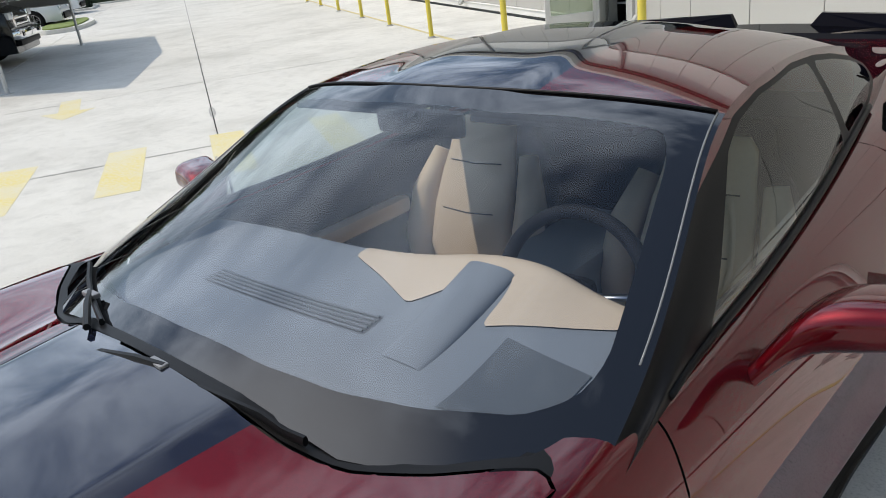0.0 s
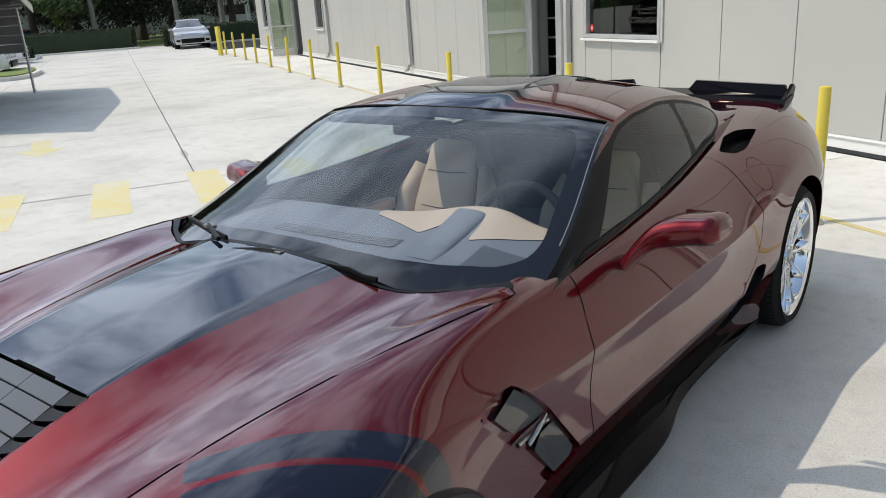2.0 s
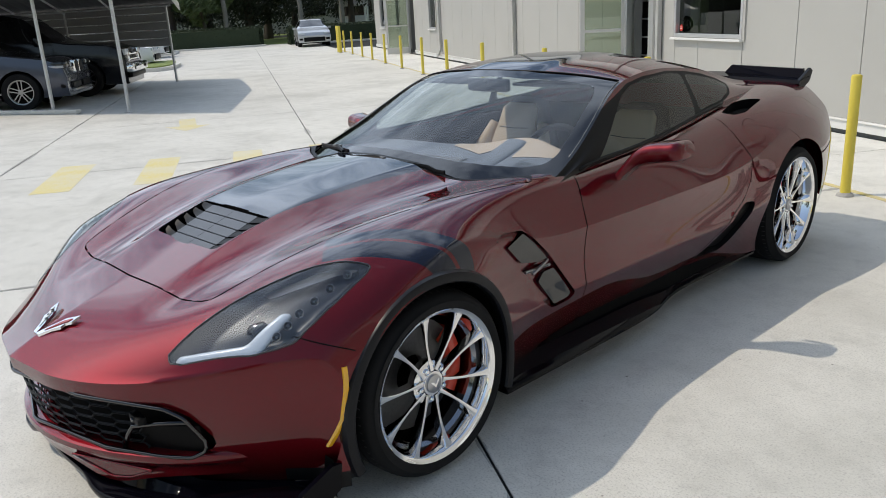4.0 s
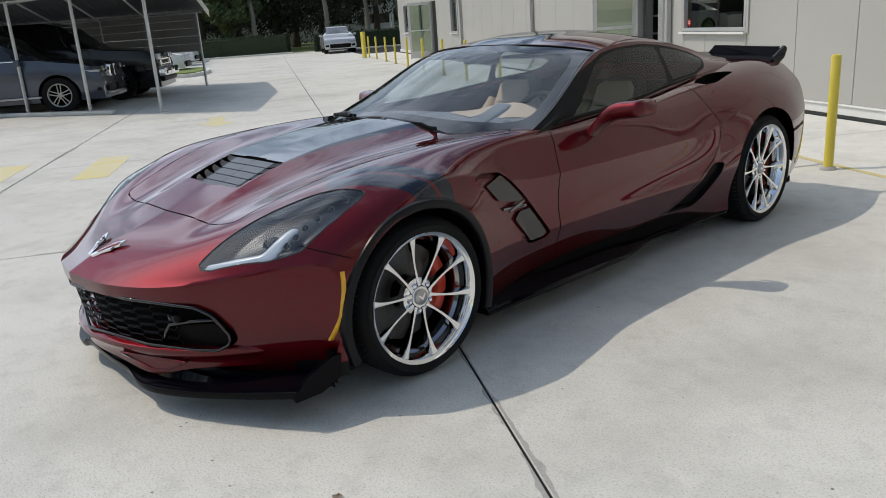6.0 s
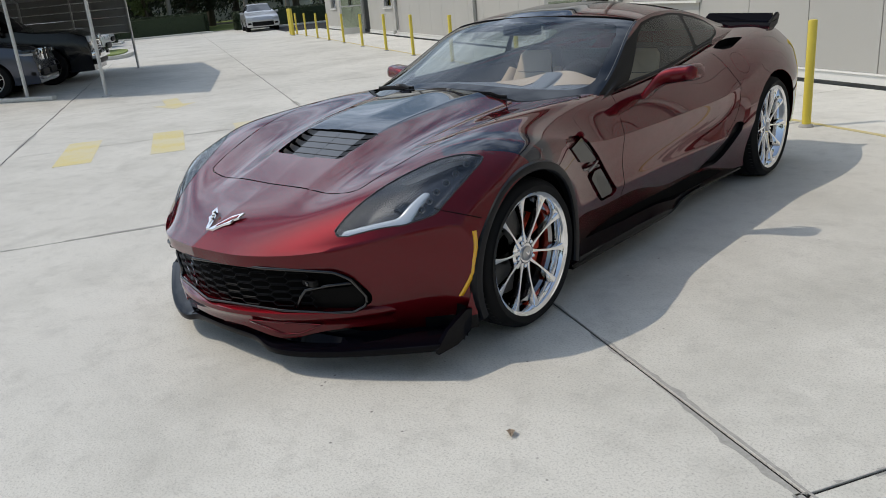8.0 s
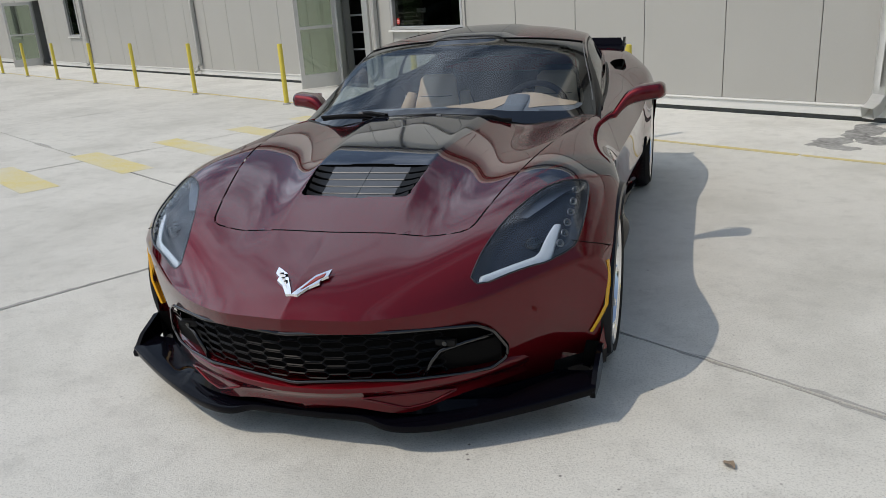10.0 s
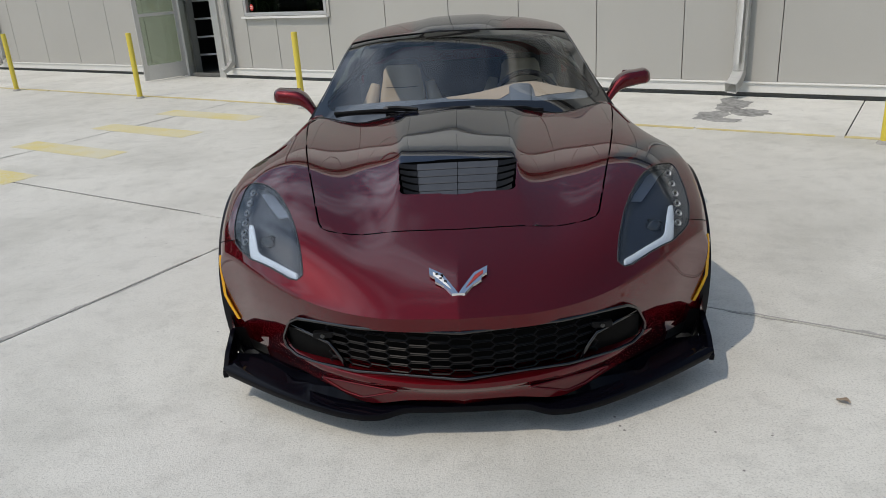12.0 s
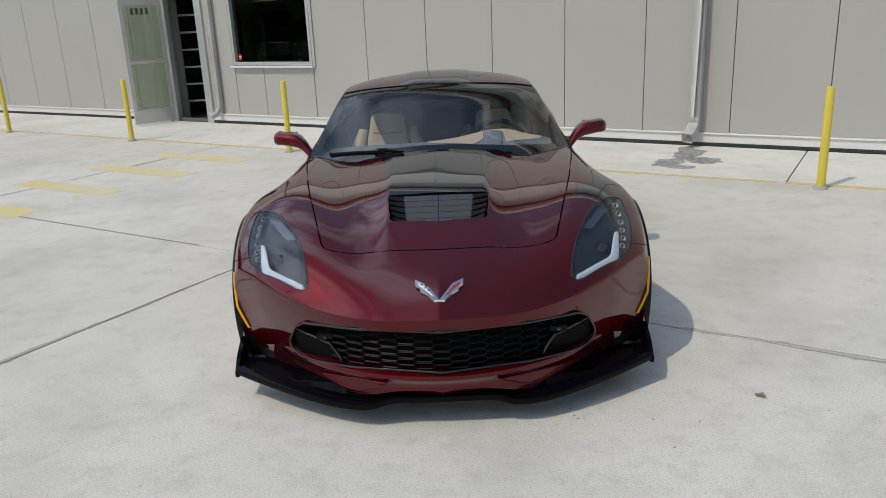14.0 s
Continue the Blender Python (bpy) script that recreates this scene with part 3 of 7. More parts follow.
glazed_door("door_1", -9.02, 0.76, -104, True)
glazed_door("door_2", -26.6, 0.9, -95, False)
bm = bmesh.new()
for a, b in ((-9.10, -8.95), (-8.22, -8.07)):
    box(bm, ((a + b) / 2, 0.04, 1.06), (b - a, 0.16, 2.14), 0.008)
box(bm, (-8.585, 0.04, 2.14), (1.03, 0.16, 0.10), 0.008)
jamb = part("trim_door", bm, "alu", label="pale metal door casing")
jamb.matrix_world = WALL
tagged(jamb, category="trim", kind="structure")
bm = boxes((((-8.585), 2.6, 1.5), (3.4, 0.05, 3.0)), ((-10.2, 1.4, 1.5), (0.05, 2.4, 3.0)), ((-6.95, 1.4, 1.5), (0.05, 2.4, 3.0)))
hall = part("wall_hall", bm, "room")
hall.matrix_world = WALL
tagged(hall, "unlit room behind the open door, its dark put into the wall colour", "wall", kind="structure")


def step_ladder():
    top = thing("step_ladder", "grey aluminium step ladder leaning inside the dark doorway", "ladder", WALL @ Matrix.Translation((-9.02, 0.42, 0.02)) @ pose(0, 0, 0, -5, 0, 30))
    for x in (-0.27, 0.27):
        part("rail", boxes(((x, 0, 1.3), (0.035, 0.075, 2.6)), bevel=0.005), "ladder", top)
    for k in range(8):
        part("tread", boxes(((0, 0, 0.28 + 0.30 * k), (0.51, 0.085, 0.03)), bevel=0.004), "ladder", top)
    return top


step_ladder()

# ---- paving ----
bm = bmesh.new()
bmesh.ops.create_grid(bm, x_segments=1, y_segments=1, size=900)
ground = part("ground", bm, "joint")
ground.location = (-20, 0, -0.007)
tagged(ground, "dark ground sheet under the paving, out to the horizon", "ground", kind="structure")
S_JOINTS = [2.39 + 4.2 * k for k in range(-13, 3)]
pavement = thing("pavement", "sun-bleached concrete paving cast in large slabs", "pavement", WALL, kind="structure")


def slab_mesh(w, h, gap=0.0055):
    bm = bmesh.new()
    box(bm, (0, 0, -0.015), (w - 2 * gap, h - 2 * gap, 0.03))
    top_edges = [e for e in bm.edges if all(v.co.z > -0.001 for v in e.verts)]
    bmesh.ops.bevel(bm, geom=top_edges, offset=0.003, segments=2, profile=0.5, affect="EDGES")
    return bm


SLABS = {}


def slab(s0, s1, d0, d1, mat="concrete"):
    key = (round(s1 - s0, 2), round(d1 - d0, 2), mat)
    pos = ((s0 + s1) / 2, -(d0 + d1) / 2, 0)
    if key not in SLABS:
        SLABS[key] = part("slab", slab_mesh(s1 - s0, d1 - d0), mat, pavement)
        SLABS[key].location = pos
        return
    ob = new("slab", SLABS[key].data)
    ob.parent, ob.location = pavement, pos


for a, b in zip(S_JOINTS, S_JOINTS[1:]):
    mid = 5.61 if a > -3 else 5.54
    for c, d in ((1.77, mid), (mid, 9.10), (9.10, 12.9)):
        slab(a, b, c, d)
for k in range(-9, 3):
    slab(1.27 + 4.2 * k, 1.27 + 4.2 * (k + 1), 0.045, 1.77, "apron")
lot = bmesh.new()
for a, b, c, d in ((S_JOINTS[0] - 160, S_JOINTS[0], 1.77, 2.6), (S_JOINTS[0] - 25, S_JOINTS[0], 10.4, 40), (S_JOINTS[0], S_JOINTS[-1], 12.9, 46), (S_JOINTS[-1], 60, 0.05, 46), (S_JOINTS[0] - 4.5, S_JOINTS[0], 2.6, 10.4)):
    box(lot, ((a + b) / 2, -(c + d) / 2, -0.015), (b - a - 0.02, d - c - 0.02, 0.03))
far_paving = part("paving", lot, "concrete")
far_paving.matrix_world = WALL
tagged(far_paving, "wide pale concrete yard", "pavement", kind="structure")

# painted marks, thin
crossing = thing("crosswalk", "faded yellow crosswalk bars painted on concrete", "road marking", WALL, kind="structure")
for k, (d0, d1) in enumerate(((2.50, 2.80), (3.40, 3.70), (4.36, 4.66), (5.30, 5.62), (6.20, 6.54), (7.16, 7.52), (8.12, 8.50), (9.30, 9.70))):
    bm = bmesh.new()
    s0, s1 = -6.42 - 0.02 * k, -4.84 - 0.02 * k
    prism(bm, [(s0, -d1), (s1, -d1), (s1 + 0.01, -d0), (s0 + 0.02, -d0)], 0.0004, 0.0020)
    part("bar", bm, "yellow_worn", crossing)
bm = bmesh.new()
prism(bm, [(-8.92, -7.25), (-9.50, -6.92), (-9.52, -7.12), (-10.52, -7.20), (-10.50, -7.46), (-9.54, -7.38), (-9.57, -7.60)], 0.0004, 0.0020)
arrow = part("arrow", bm, "yellow_worn")
arrow.matrix_world = WALL
tagged(arrow, "faded yellow direction arrow painted on concrete", "road marking", kind="structure")
bm = bmesh.new()
rng = random.Random(4)
s = -36.0
while s < 16:
    n = rng.uniform(0.5, 2.2)
    box(bm, (s + n / 2, -1.80 + rng.uniform(-0.006, 0.006), 0.0025), (n - rng.choice((0.0, 0.01, 0.05, 0.10)), rng.uniform(0.055, 0.075), 0.004))
    s += n
edge_line = part("edge_line", bm, "yellow_line")
edge_line.matrix_world = WALL
tagged(edge_line, "worn yellow line painted along the apron joint", "road marking", kind="structure")

# damp stain under the rain pipe
bm = bmesh.new()
for cx, cy, rx, ry, seed in ((0.10, -0.60, 0.16, 0.34, 1), (0.34, -0.95, 0.20, 0.16, 2), (0.00, -1.15, 0.17, 0.22, 3), (-0.02, -0.30, 0.08, 0.16, 4), (0.16, -1.36, 0.20, 0.09, 5)):
    pts = []
    for k in range(40):
        a = k * math.tau / 40
        r = 1 + 0.45 * noise.noise((math.cos(a) * 1.7 + seed * 9, math.sin(a) * 1.7, seed)) + 0.2 * noise.noise((math.cos(a) * 6 + seed, math.sin(a) * 6, 3))
        pts.append((cx + rx * r * math.cos(a), cy + ry * r * math.sin(a)))
    prism(bm, pts, 0.0004, 0.0012 + 0.0003 * seed)
stain = part("stain", bm, "stain")
stain.matrix_world = WALL
tagged(stain, "dark damp water stain on the concrete apron", "stain", kind="structure")

# grime along the joints
bm = bmesh.new()
rng = random.Random(9)


def grime(along, p0, p1, fixed, seed):
    n = int(abs(p1 - p0) / 0.03)
    for side in (-1, 1):
        a, prev = p0, None
        for k in range(n):
            q = p0 + (p1 - p0) * k / n
            w = 0.05 * max(0.0, noise.noise((q * 1.1, seed, side)) - 0.08) + 0.030 * max(0.0, noise.noise((q * 15, seed, side + 4)) - 0.05)
            o = fixed + side * (0.0085 + w)
            i = fixed + side * 0.0085
            pts = ((q, i), (q, o)) if along == "s" else ((i, q), (o, q))
            now = [bm.verts.new((s_, -d_, 0.0012)) for s_, d_ in pts]
            if prev and w > 0.002:
                bm.faces.new((prev[0], prev[1], now[1], now[0]))
            prev = now


for k, a in enumerate(S_JOINTS):
    if -15 < a < 8:
        grime("d", 1.8, 12.5, a, k * 3.7)
for k, (s_from, s_to, d_) in enumerate(((-18.0, -6.05, 5.54), (-1.8, 7.0, 5.61), (-18.0, 7.0, 9.10))):
    grime("s", s_from, s_to, d_, 50 + k * 5.3)
dirt = part("joint_grime", bm, "crack_edge")
dirt.matrix_world = WALL
tagged(dirt, "ragged grey grime along the paving joints", "stain", kind="structure")

# thin dark strip laid along the joint, its top just above the slabs
joint_line_ob = part("joint_seal", boxes(((-4.25, -5.53, -0.002), (3.5, 0.007, 0.0066))), "crack_dark")
joint_line_ob.matrix_world = WALL
tagged(joint_line_ob, "thin dark line in a worn paving joint", "joint", kind="structure")

# ---- bollards ----


def bollard(m, height=0.91, radius=0.037):
    top = thing("bollard", "yellow painted steel bollard set in concrete", "bollard", m, "bollards along the apron")
    bm = bmesh.new()
    lathe(bm, [(-0.05, radius), (height - 0.012, radius), (height - 0.003, radius - 0.004), (height, radius - 0.012), (height, 0.0005)], 28, "z")
    part("post", bm, "yellow_paint", top, smooth=40)
    bm = bmesh.new()
    lathe(bm, [(0.001, radius + 0.028), (0.02, radius + 0.018), (0.028, radius + 0.001)], 24, "z")
    part("collar", bm, "crack_edge", top, "grey grout collar", smooth=40)
    return top


first = bollard(WALL @ Matrix.Translation((1.58, -1.95, 0)))
for s in (-1.59, -4.70, -7.80, -10.95, -13.65, -16.1, -18.8, -21.45, -24.0, -26.3, -29.0, -31.5, 4.7, 7.8):
    copy_thing(first, WALL @ Matrix.Translation((s, -1.95, 0)))
tall = bollard(WALL @ Matrix.Translation((-31.9, -2.15, 0)), 1.12, 0.075)
copy_thing(tall, WALL @ Matrix.Translation((-31.0, -2.2, 0)))

# ---- carport ----
CP = Matrix.Translation((-12.15, 2.66, 0)) @ pose(0, 0, 0, 0, 0, 28.5)  # local x: the way the parked cars face
carport = thing("carport", "pale metal carport with thin posts and a low ridged roof", "carport", CP)
SPAN, DEEP, EAVE_C, RIDGE, NEAR_E = 6.56, 13.0, 2.06, 2.70, 2.34
SKEW = -3.9  # the front line runs along the building, so the bays are skewed


def cpt(x, y):
    return (x + SKEW * y / SPAN, y)


for y in (0.0, SPAN):
    for x in (0.0, -1.82, -3.55, -5.2, -6.9, -8.6, -10.3, -12.0):
        px, py = cpt(x, y)
        tall_z = EAVE_C if y else NEAR_E
        part("post", boxes(((px, py, tall_z / 2), (0.05, 0.05, tall_z)), bevel=0.006), "post_grey", carport)
        part("foot", boxes(((px, py, 0.006), (0.14, 0.12, 0.012)), bevel=0.003), "post_grey", carport)
    a, b = cpt(0.15, y), cpt(-DEEP, y)
    bm = bmesh.new()
    tall_z = EAVE_C if y else NEAR_E
    tube(bm, [(a[0], a[1], tall_z), (b[0], b[1], tall_z)], 0.035, 4)
    part("eave_beam", bm, "post_grey", carport)
for y0, y1, z0, z1 in ((-0.62, SPAN / 2, NEAR_E - 0.05, RIDGE), (SPAN / 2, SPAN + 0.25, RIDGE, EAVE_C - 0.02)):
    bm = bmesh.new()
    rows = []
    n = 120
    for k in range(n + 1):  # ribbed sheet
        x = 0.40 - (DEEP + 0.6) * k / n
        lift = 0.018 if k % 4 == 0 else 0.0
        a, b = cpt(x, y0), cpt(x, y1)
        rows.append([(a[0], a[1], z0 + lift + 0.05), (b[0], b[1], z1 + lift + 0.05)])
    skin(bm, rows, closed=False)
    bmesh.ops.solidify(bm, geom=list(bm.faces), thickness=0.012)
    part("roof_sheet", bm, "sheet_dark", carport)
bm = bmesh.new()
a, b, c = cpt(0.38, -0.62), cpt(0.38, SPAN / 2), cpt(0.38, SPAN + 0.25)
for p, q, z0, z1 in ((a, b, NEAR_E - 0.05, RIDGE), (b, c, RIDGE, EAVE_C - 0.02)):
    skin(bm, [[(p[0] + e, p[1], z0 - 0.12), (p[0] + e, p[1], z0 + 0.06), (q[0] + e, q[1], z1 + 0.06), (q[0] + e, q[1], z1 - 0.12)] for e in (0.0, 0.03)])
part("gable_trim", bm, "roof_beige", carport)
for x in (-1.82, -3.55, -5.2, -6.9, -8.6, -10.3):
    bm = bmesh.new()
    pts = [cpt(x, y) for y in (0.0, SPAN / 2, SPAN)]
    tube(bm, [(pts[0][0], pts[0][1], NEAR_E - 0.05), (pts[1][0], pts[1][1], RIDGE - 0.06), (pts[2][0], pts[2][1], EAVE_C - 0.05)], 0.035, 4)
    part("rafter", bm, "post_grey", carport)
for k in range(5):  # horizontal siding on the far side
    a, b = cpt(0.0, SPAN), cpt(-DEEP, SPAN)
    bm = bmesh.new()
    z0 = 0.98 + 0.22 * k
    skin(bm, [[(p[0], p[1] + 0.05, z0), (p[0], p[1] - 0.005, z0 + 0.015), (p[0], p[1] + 0.030, z0 + 0.21), (p[0], p[1] + 0.05, z0 + 0.214)] for p in (a, b)])
    part("siding_board", bm, "siding", carport)
# unseen rear wall, added to keep daylight out of the carport
for k in range(11):
    a, b = cpt(-DEEP, 0.0), cpt(-DEEP, SPAN)
    bm = bmesh.new()
    z0 = 0.02 + 0.22 * k
    skin(bm, [[(p[0] - 0.03, p[1], z0 + 0.01), (p[0] - 0.055, p[1], z0 + 0.03), (p[0] - 0.055, p[1], z0 + 0.2), (p[0] - 0.03, p[1], z0 + 0.235)] for p in (a, b)])
    part("siding_board", bm, "siding", carport)
kerb = part("kerb", boxes(((-3.4, -0.10, 0.04), (4.6, 0.13, 0.08)), bevel=0.02), "apron")
kerb.matrix_world = CP
tagged(kerb, "low concrete kerb at the foot of the carport posts", "kerb", kind="structure")

# ---- the sports car: front towards -y, driver's side towards +x ----


def spline(rows):
    """A smooth curve (natural cubic) through rows of (y, value, ...), as a function of y."""
    t = np.array([r[0] for r in rows], float)
    v = np.array([r[1:] for r in rows], float)
    n, h = len(t), np.diff(t)
    a, rhs = np.eye(n), np.zeros_like(v)
    for i in range(1, n - 1):
        a[i, i - 1 : i + 2] = h[i - 1], 2 * (h[i - 1] + h[i]), h[i]
        rhs[i] = 6 * ((v[i + 1] - v[i]) / h[i] - (v[i] - v[i - 1]) / h[i - 1])
    m = np.linalg.solve(a, rhs)

    def at(y):
        y = min(max(y, t[0]), t[-1])
        i = min(max(int(np.searchsorted(t, y)) - 1, 0), n - 2)
        p, q = (t[i + 1] - y) / h[i], (y - t[i]) / h[i]
        return p * v[i] + q * v[i + 1] + ((p**3 - p) * m[i] + (q**3 - q) * m[i + 1]) * h[i] ** 2 / 6

    return at


def bspline(points, count):
    """Samples of the clamped cubic B-spline of these control points."""
    p = np.array(points, float)
    p = np.vstack([2 * p[0] - p[1], p, 2 * p[-1] - p[-2]])
    out = []
    spans = len(p) - 3
    for k in range(count + 1):
        x = k / count * spans
        i = min(int(x), spans - 1)
        f = x - i
        w = np.array([(1 - f) ** 3, 3 * f**3 - 6 * f**2 + 4, -3 * f**3 + 3 * f**2 + 3 * f + 1, f**3]) / 6
        out.append(w @ p[i : i + 4])
    return np.array(out)


# guide lines along the body: y, x, z
GUIDES = [
    [(-2.39, 0, 0.522), (-2.27, 0, 0.578), (-2.1, 0, 0.637), (-1.95, 0, 0.686), (-1.7, 0, 0.777), (-1.5, 0, 0.836), (-1.2, 0, 0.885), (-0.86, 0, 0.922), (-0.4, 0, 0.92), (0.4, 0, 0.90), (1.2, 0, 0.92), (1.9, 0, 0.985), (2.17, 0, 0.975)],
    [(-2.35, 0.24, 0.512), (-2.1, 0.24, 0.625), (-1.95, 0.24, 0.682), (-1.7, 0.24, 0.773), (-1.5, 0.24, 0.832), (-1.2, 0.245, 0.880), (-0.82, 0.26, 0.908), (-0.4, 0.26, 0.92), (0.4, 0.26, 0.90), (1.2, 0.26, 0.92), (1.9, 0.25, 0.985), (2.17, 0.25, 0.975)],
    [(-2.29, 0.38, 0.510), (-2.1, 0.38, 0.615), (-1.95, 0.385, 0.668), (-1.7, 0.40, 0.735), (-1.5, 0.42, 0.774), (-1.2, 0.45, 0.812), (-0.75, 0.50, 0.842), (-0.4, 0.50, 0.88), (0.4, 0.48, 0.89), (1.2, 0.45, 0.92), (1.9, 0.42, 0.985), (2.17, 0.40, 0.975)],
    [(-2.18, 0.545, 0.512), (-2.09, 0.555, 0.590), (-1.95, 0.565, 0.680), (-1.7, 0.595, 0.778), (-1.5, 0.625, 0.830), (-1.3, 0.655, 0.862), (-1.0, 0.70, 0.884), (-0.7, 0.735, 0.886), (-0.4, 0.735, 0.872), (0, 0.725, 0.876), (0.4, 0.695, 0.896), (0.8, 0.65, 0.930), (1.1, 0.635, 0.950), (1.36, 0.635, 0.968), (1.8, 0.61, 0.990), (2.17, 0.56, 0.970)],
    [(-1.975, 0.785, 0.550), (-1.90, 0.79, 0.660), (-1.75, 0.80, 0.750), (-1.53, 0.80, 0.818), (-1.3, 0.795, 0.846), (-1.0, 0.805, 0.850), (-0.7, 0.805, 0.842), (-0.4, 0.80, 0.836), (0, 0.795, 0.842), (0.4, 0.785, 0.858), (0.8, 0.765, 0.890), (1.1, 0.755, 0.920), (1.5, 0.735, 0.944), (1.85, 0.70, 0.955), (2.17, 0.63, 0.945)],
    [(-1.815, 0.935, 0.565), (-1.72, 0.950, 0.64), (-1.6, 0.953, 0.705), (-1.355, 0.945, 0.778), (-1.0, 0.902, 0.745), (-0.7, 0.872, 0.676), (-0.4, 0.864, 0.657), (0, 0.862, 0.655), (0.4, 0.862, 0.657), (0.8, 0.864, 0.675), (1.1, 0.868, 0.740), (1.5, 0.852, 0.830), (1.85, 0.825, 0.82), (2.17, 0.75, 0.82)],
    [(-1.79, 0.966, 0.48), (-1.6, 0.998, 0.60), (-1.355, 1.000, 0.655), (-1.0, 0.920, 0.56), (-0.7, 0.862, 0.53), (-0.4, 0.850, 0.53), (0, 0.846, 0.53), (0.4, 0.847, 0.535), (0.8, 0.858, 0.55), (1.1, 0.880, 0.605), (1.5, 0.892, 0.665), (1.85, 0.872, 0.66), (2.17, 0.79, 0.66)],
    [(-1.79, 0.966, 0.36), (-1.355, 1.000, 0.45), (-1.0, 0.925, 0.41), (-0.7, 0.872, 0.405), (-0.4, 0.862, 0.405), (0, 0.860, 0.405), (0.4, 0.864, 0.405), (0.8, 0.874, 0.41), (1.1, 0.888, 0.44), (1.5, 0.892, 0.49), (1.85, 0.870, 0.48), (2.17, 0.79, 0.50)],
    [(-1.79, 0.950, 0.24), (-1.355, 0.98, 0.26), (-1.0, 0.895, 0.27), (-0.7, 0.835, 0.28), (-0.4, 0.815, 0.285), (0, 0.808, 0.285), (0.4, 0.808, 0.285), (0.8, 0.82, 0.285), (1.1, 0.845, 0.29), (1.5, 0.872, 0.30), (1.85, 0.86, 0.32), (2.17, 0.78, 0.34)],
    [(-1.80, 0.915, 0.14), (-1.355, 0.935, 0.14), (-1.0, 0.85, 0.14), (-0.7, 0.77, 0.14), (0, 0.74, 0.14), (0.8, 0.75, 0.14), (1.1, 0.80, 0.14), (1.5, 0.85, 0.15), (1.85, 0.83, 0.20), (2.17, 0.76, 0.25)],
]
GUIDE = [spline(rows) for rows in GUIDES]
NOSE, TAIL = -2.39, 2.17


def bow(t):
    return 0.59 * max(0.0, (-1.2 - t) / 1.19) ** 1.5


def station(t):
    """Control points of the half section that meets the centre line at t."""
    pts = []
    for g in GUIDE:
        y = t
        for _ in range(12):
            x, z = g(y)
            y = t + bow(t) * (x / 0.93) ** 2
        x, z = g(y)
        pts.append((x, y, z))
    # creases along the shoulder and the lower door: their control points count double
    k = 1.0 if -0.9 < t < 1.0 else max(0.0, 1 - (abs(t - 0.05) - 0.95) / 0.5)

    def near(a, b):
        f = 0.45 + 0.53 * k
        return tuple(p + (q - p) * f for p, q in zip(pts[a], pts[b]))

    return pts[:5] + [near(4, 5), pts[5], near(6, 5), pts[6], near(6, 7), pts[7]] + pts[8:]


def grid_mesh(rows):
    bm = bmesh.new()
    vs = [[bm.verts.new(p) for p in row] for row in rows]
    for a, b in zip(vs, vs[1:]):
        for i in range(len(a) - 1):
            bm.faces.new((a[i], a[i + 1], b[i + 1], b[i]))
    return bm, vs


STATIONS = list(np.linspace(NOSE, -1.9, 26)[:-1]) + list(np.linspace(-1.9, 1.9, 130)[:-1]) + list(np.linspace(1.9, TAIL, 10))
HALF = 100
rows = []
for t in STATIONS:
    p = station(t)
    fold = 0.04 + 0.30 * max(0.0, min(1.0, (t + 2.15) / 0.4))  # the nose is folded along its middle
    near_mid = tuple(a + (b - a) * fold for a, b in zip(p[0], p[1]))
    keen = 0.45 - 0.36 * max(0.0, min(1.0, (t + 2.02) / 0.22)) * max(0.0, min(1.0, (-0.55 - t) / 0.2))  # the hood's plateau ends in a crease
    inner, outer = (tuple(a + (b - a) * keen for a, b in zip(p[1], q)) for q in (p[0], p[2]))
    p = [p[0], near_mid, inner, p[1], outer] + p[2:]
    full = [(-x, y, z) for x, y, z in p[:0:-1]] + p
    rows.append(bspline(full, 2 * HALF))
body_bm, body_vs = grid_mesh(rows)
# the front face hangs from the nose edge down to the lower lip
edge = [v.co.copy() for v in body_vs[0]]
low = next(i for i in range(HALF, 2 * HALF) if edge[i].z < 0.50 and edge[i].x > 0.9)
FACE = 26
prev = body_vs[0][2 * HALF - low : low + 1]
for w in range(1, FACE + 1):
    f = w / FACE
    now = []
    for k, i in enumerate(range(2 * HALF - low, low + 1)):
        c = edge[i]
        s = abs(i - HALF) / (low - HALF)
        if s > 0.999:
            # the last column follows the side's own front edge
            col = [e for e in (edge[low:] if i > HALF else edge[2 * HALF - low :: -1])]
            q = f * (len(col) - 1)
            j = min(int(q), len(col) - 2)
            p = col[j].lerp(col[j + 1], q - j)
        else:
            zlow = 0.15
            z = c.z + (zlow - c.z) * f
            inward = Vector((-c.x * 0.75, 0.62 - 0.25 * s, 0)).normalized()
            tuck = (0.012 * math.sin(f * math.pi * 0.5) + 0.075 * f**2) * (1 - s**3)
            p = Vector((c.x, c.y, z)) + inward * tuck
        now.append(body_bm.verts.new(p))
    for k in range(len(now) - 1):
        body_bm.faces.new((prev[k + 1], prev[k], now[k], now[k + 1]))
    prev = now
# the tail is closed by a shallow face
tail = body_vs[-1]
ring_a = [body_bm.verts.new(v.co * 0.55 + Vector((0, 2.17 * 0.45 + 0.06, 0.62 * 0.45))) for v in tail]
for k in range(len(tail) - 1):
    body_bm.faces.new((tail[k], tail[k + 1], ring_a[k + 1], ring_a[k]))
body_bm.faces.new(ring_a)
bmesh.ops.recalc_face_normals(body_bm, faces=body_bm.faces)


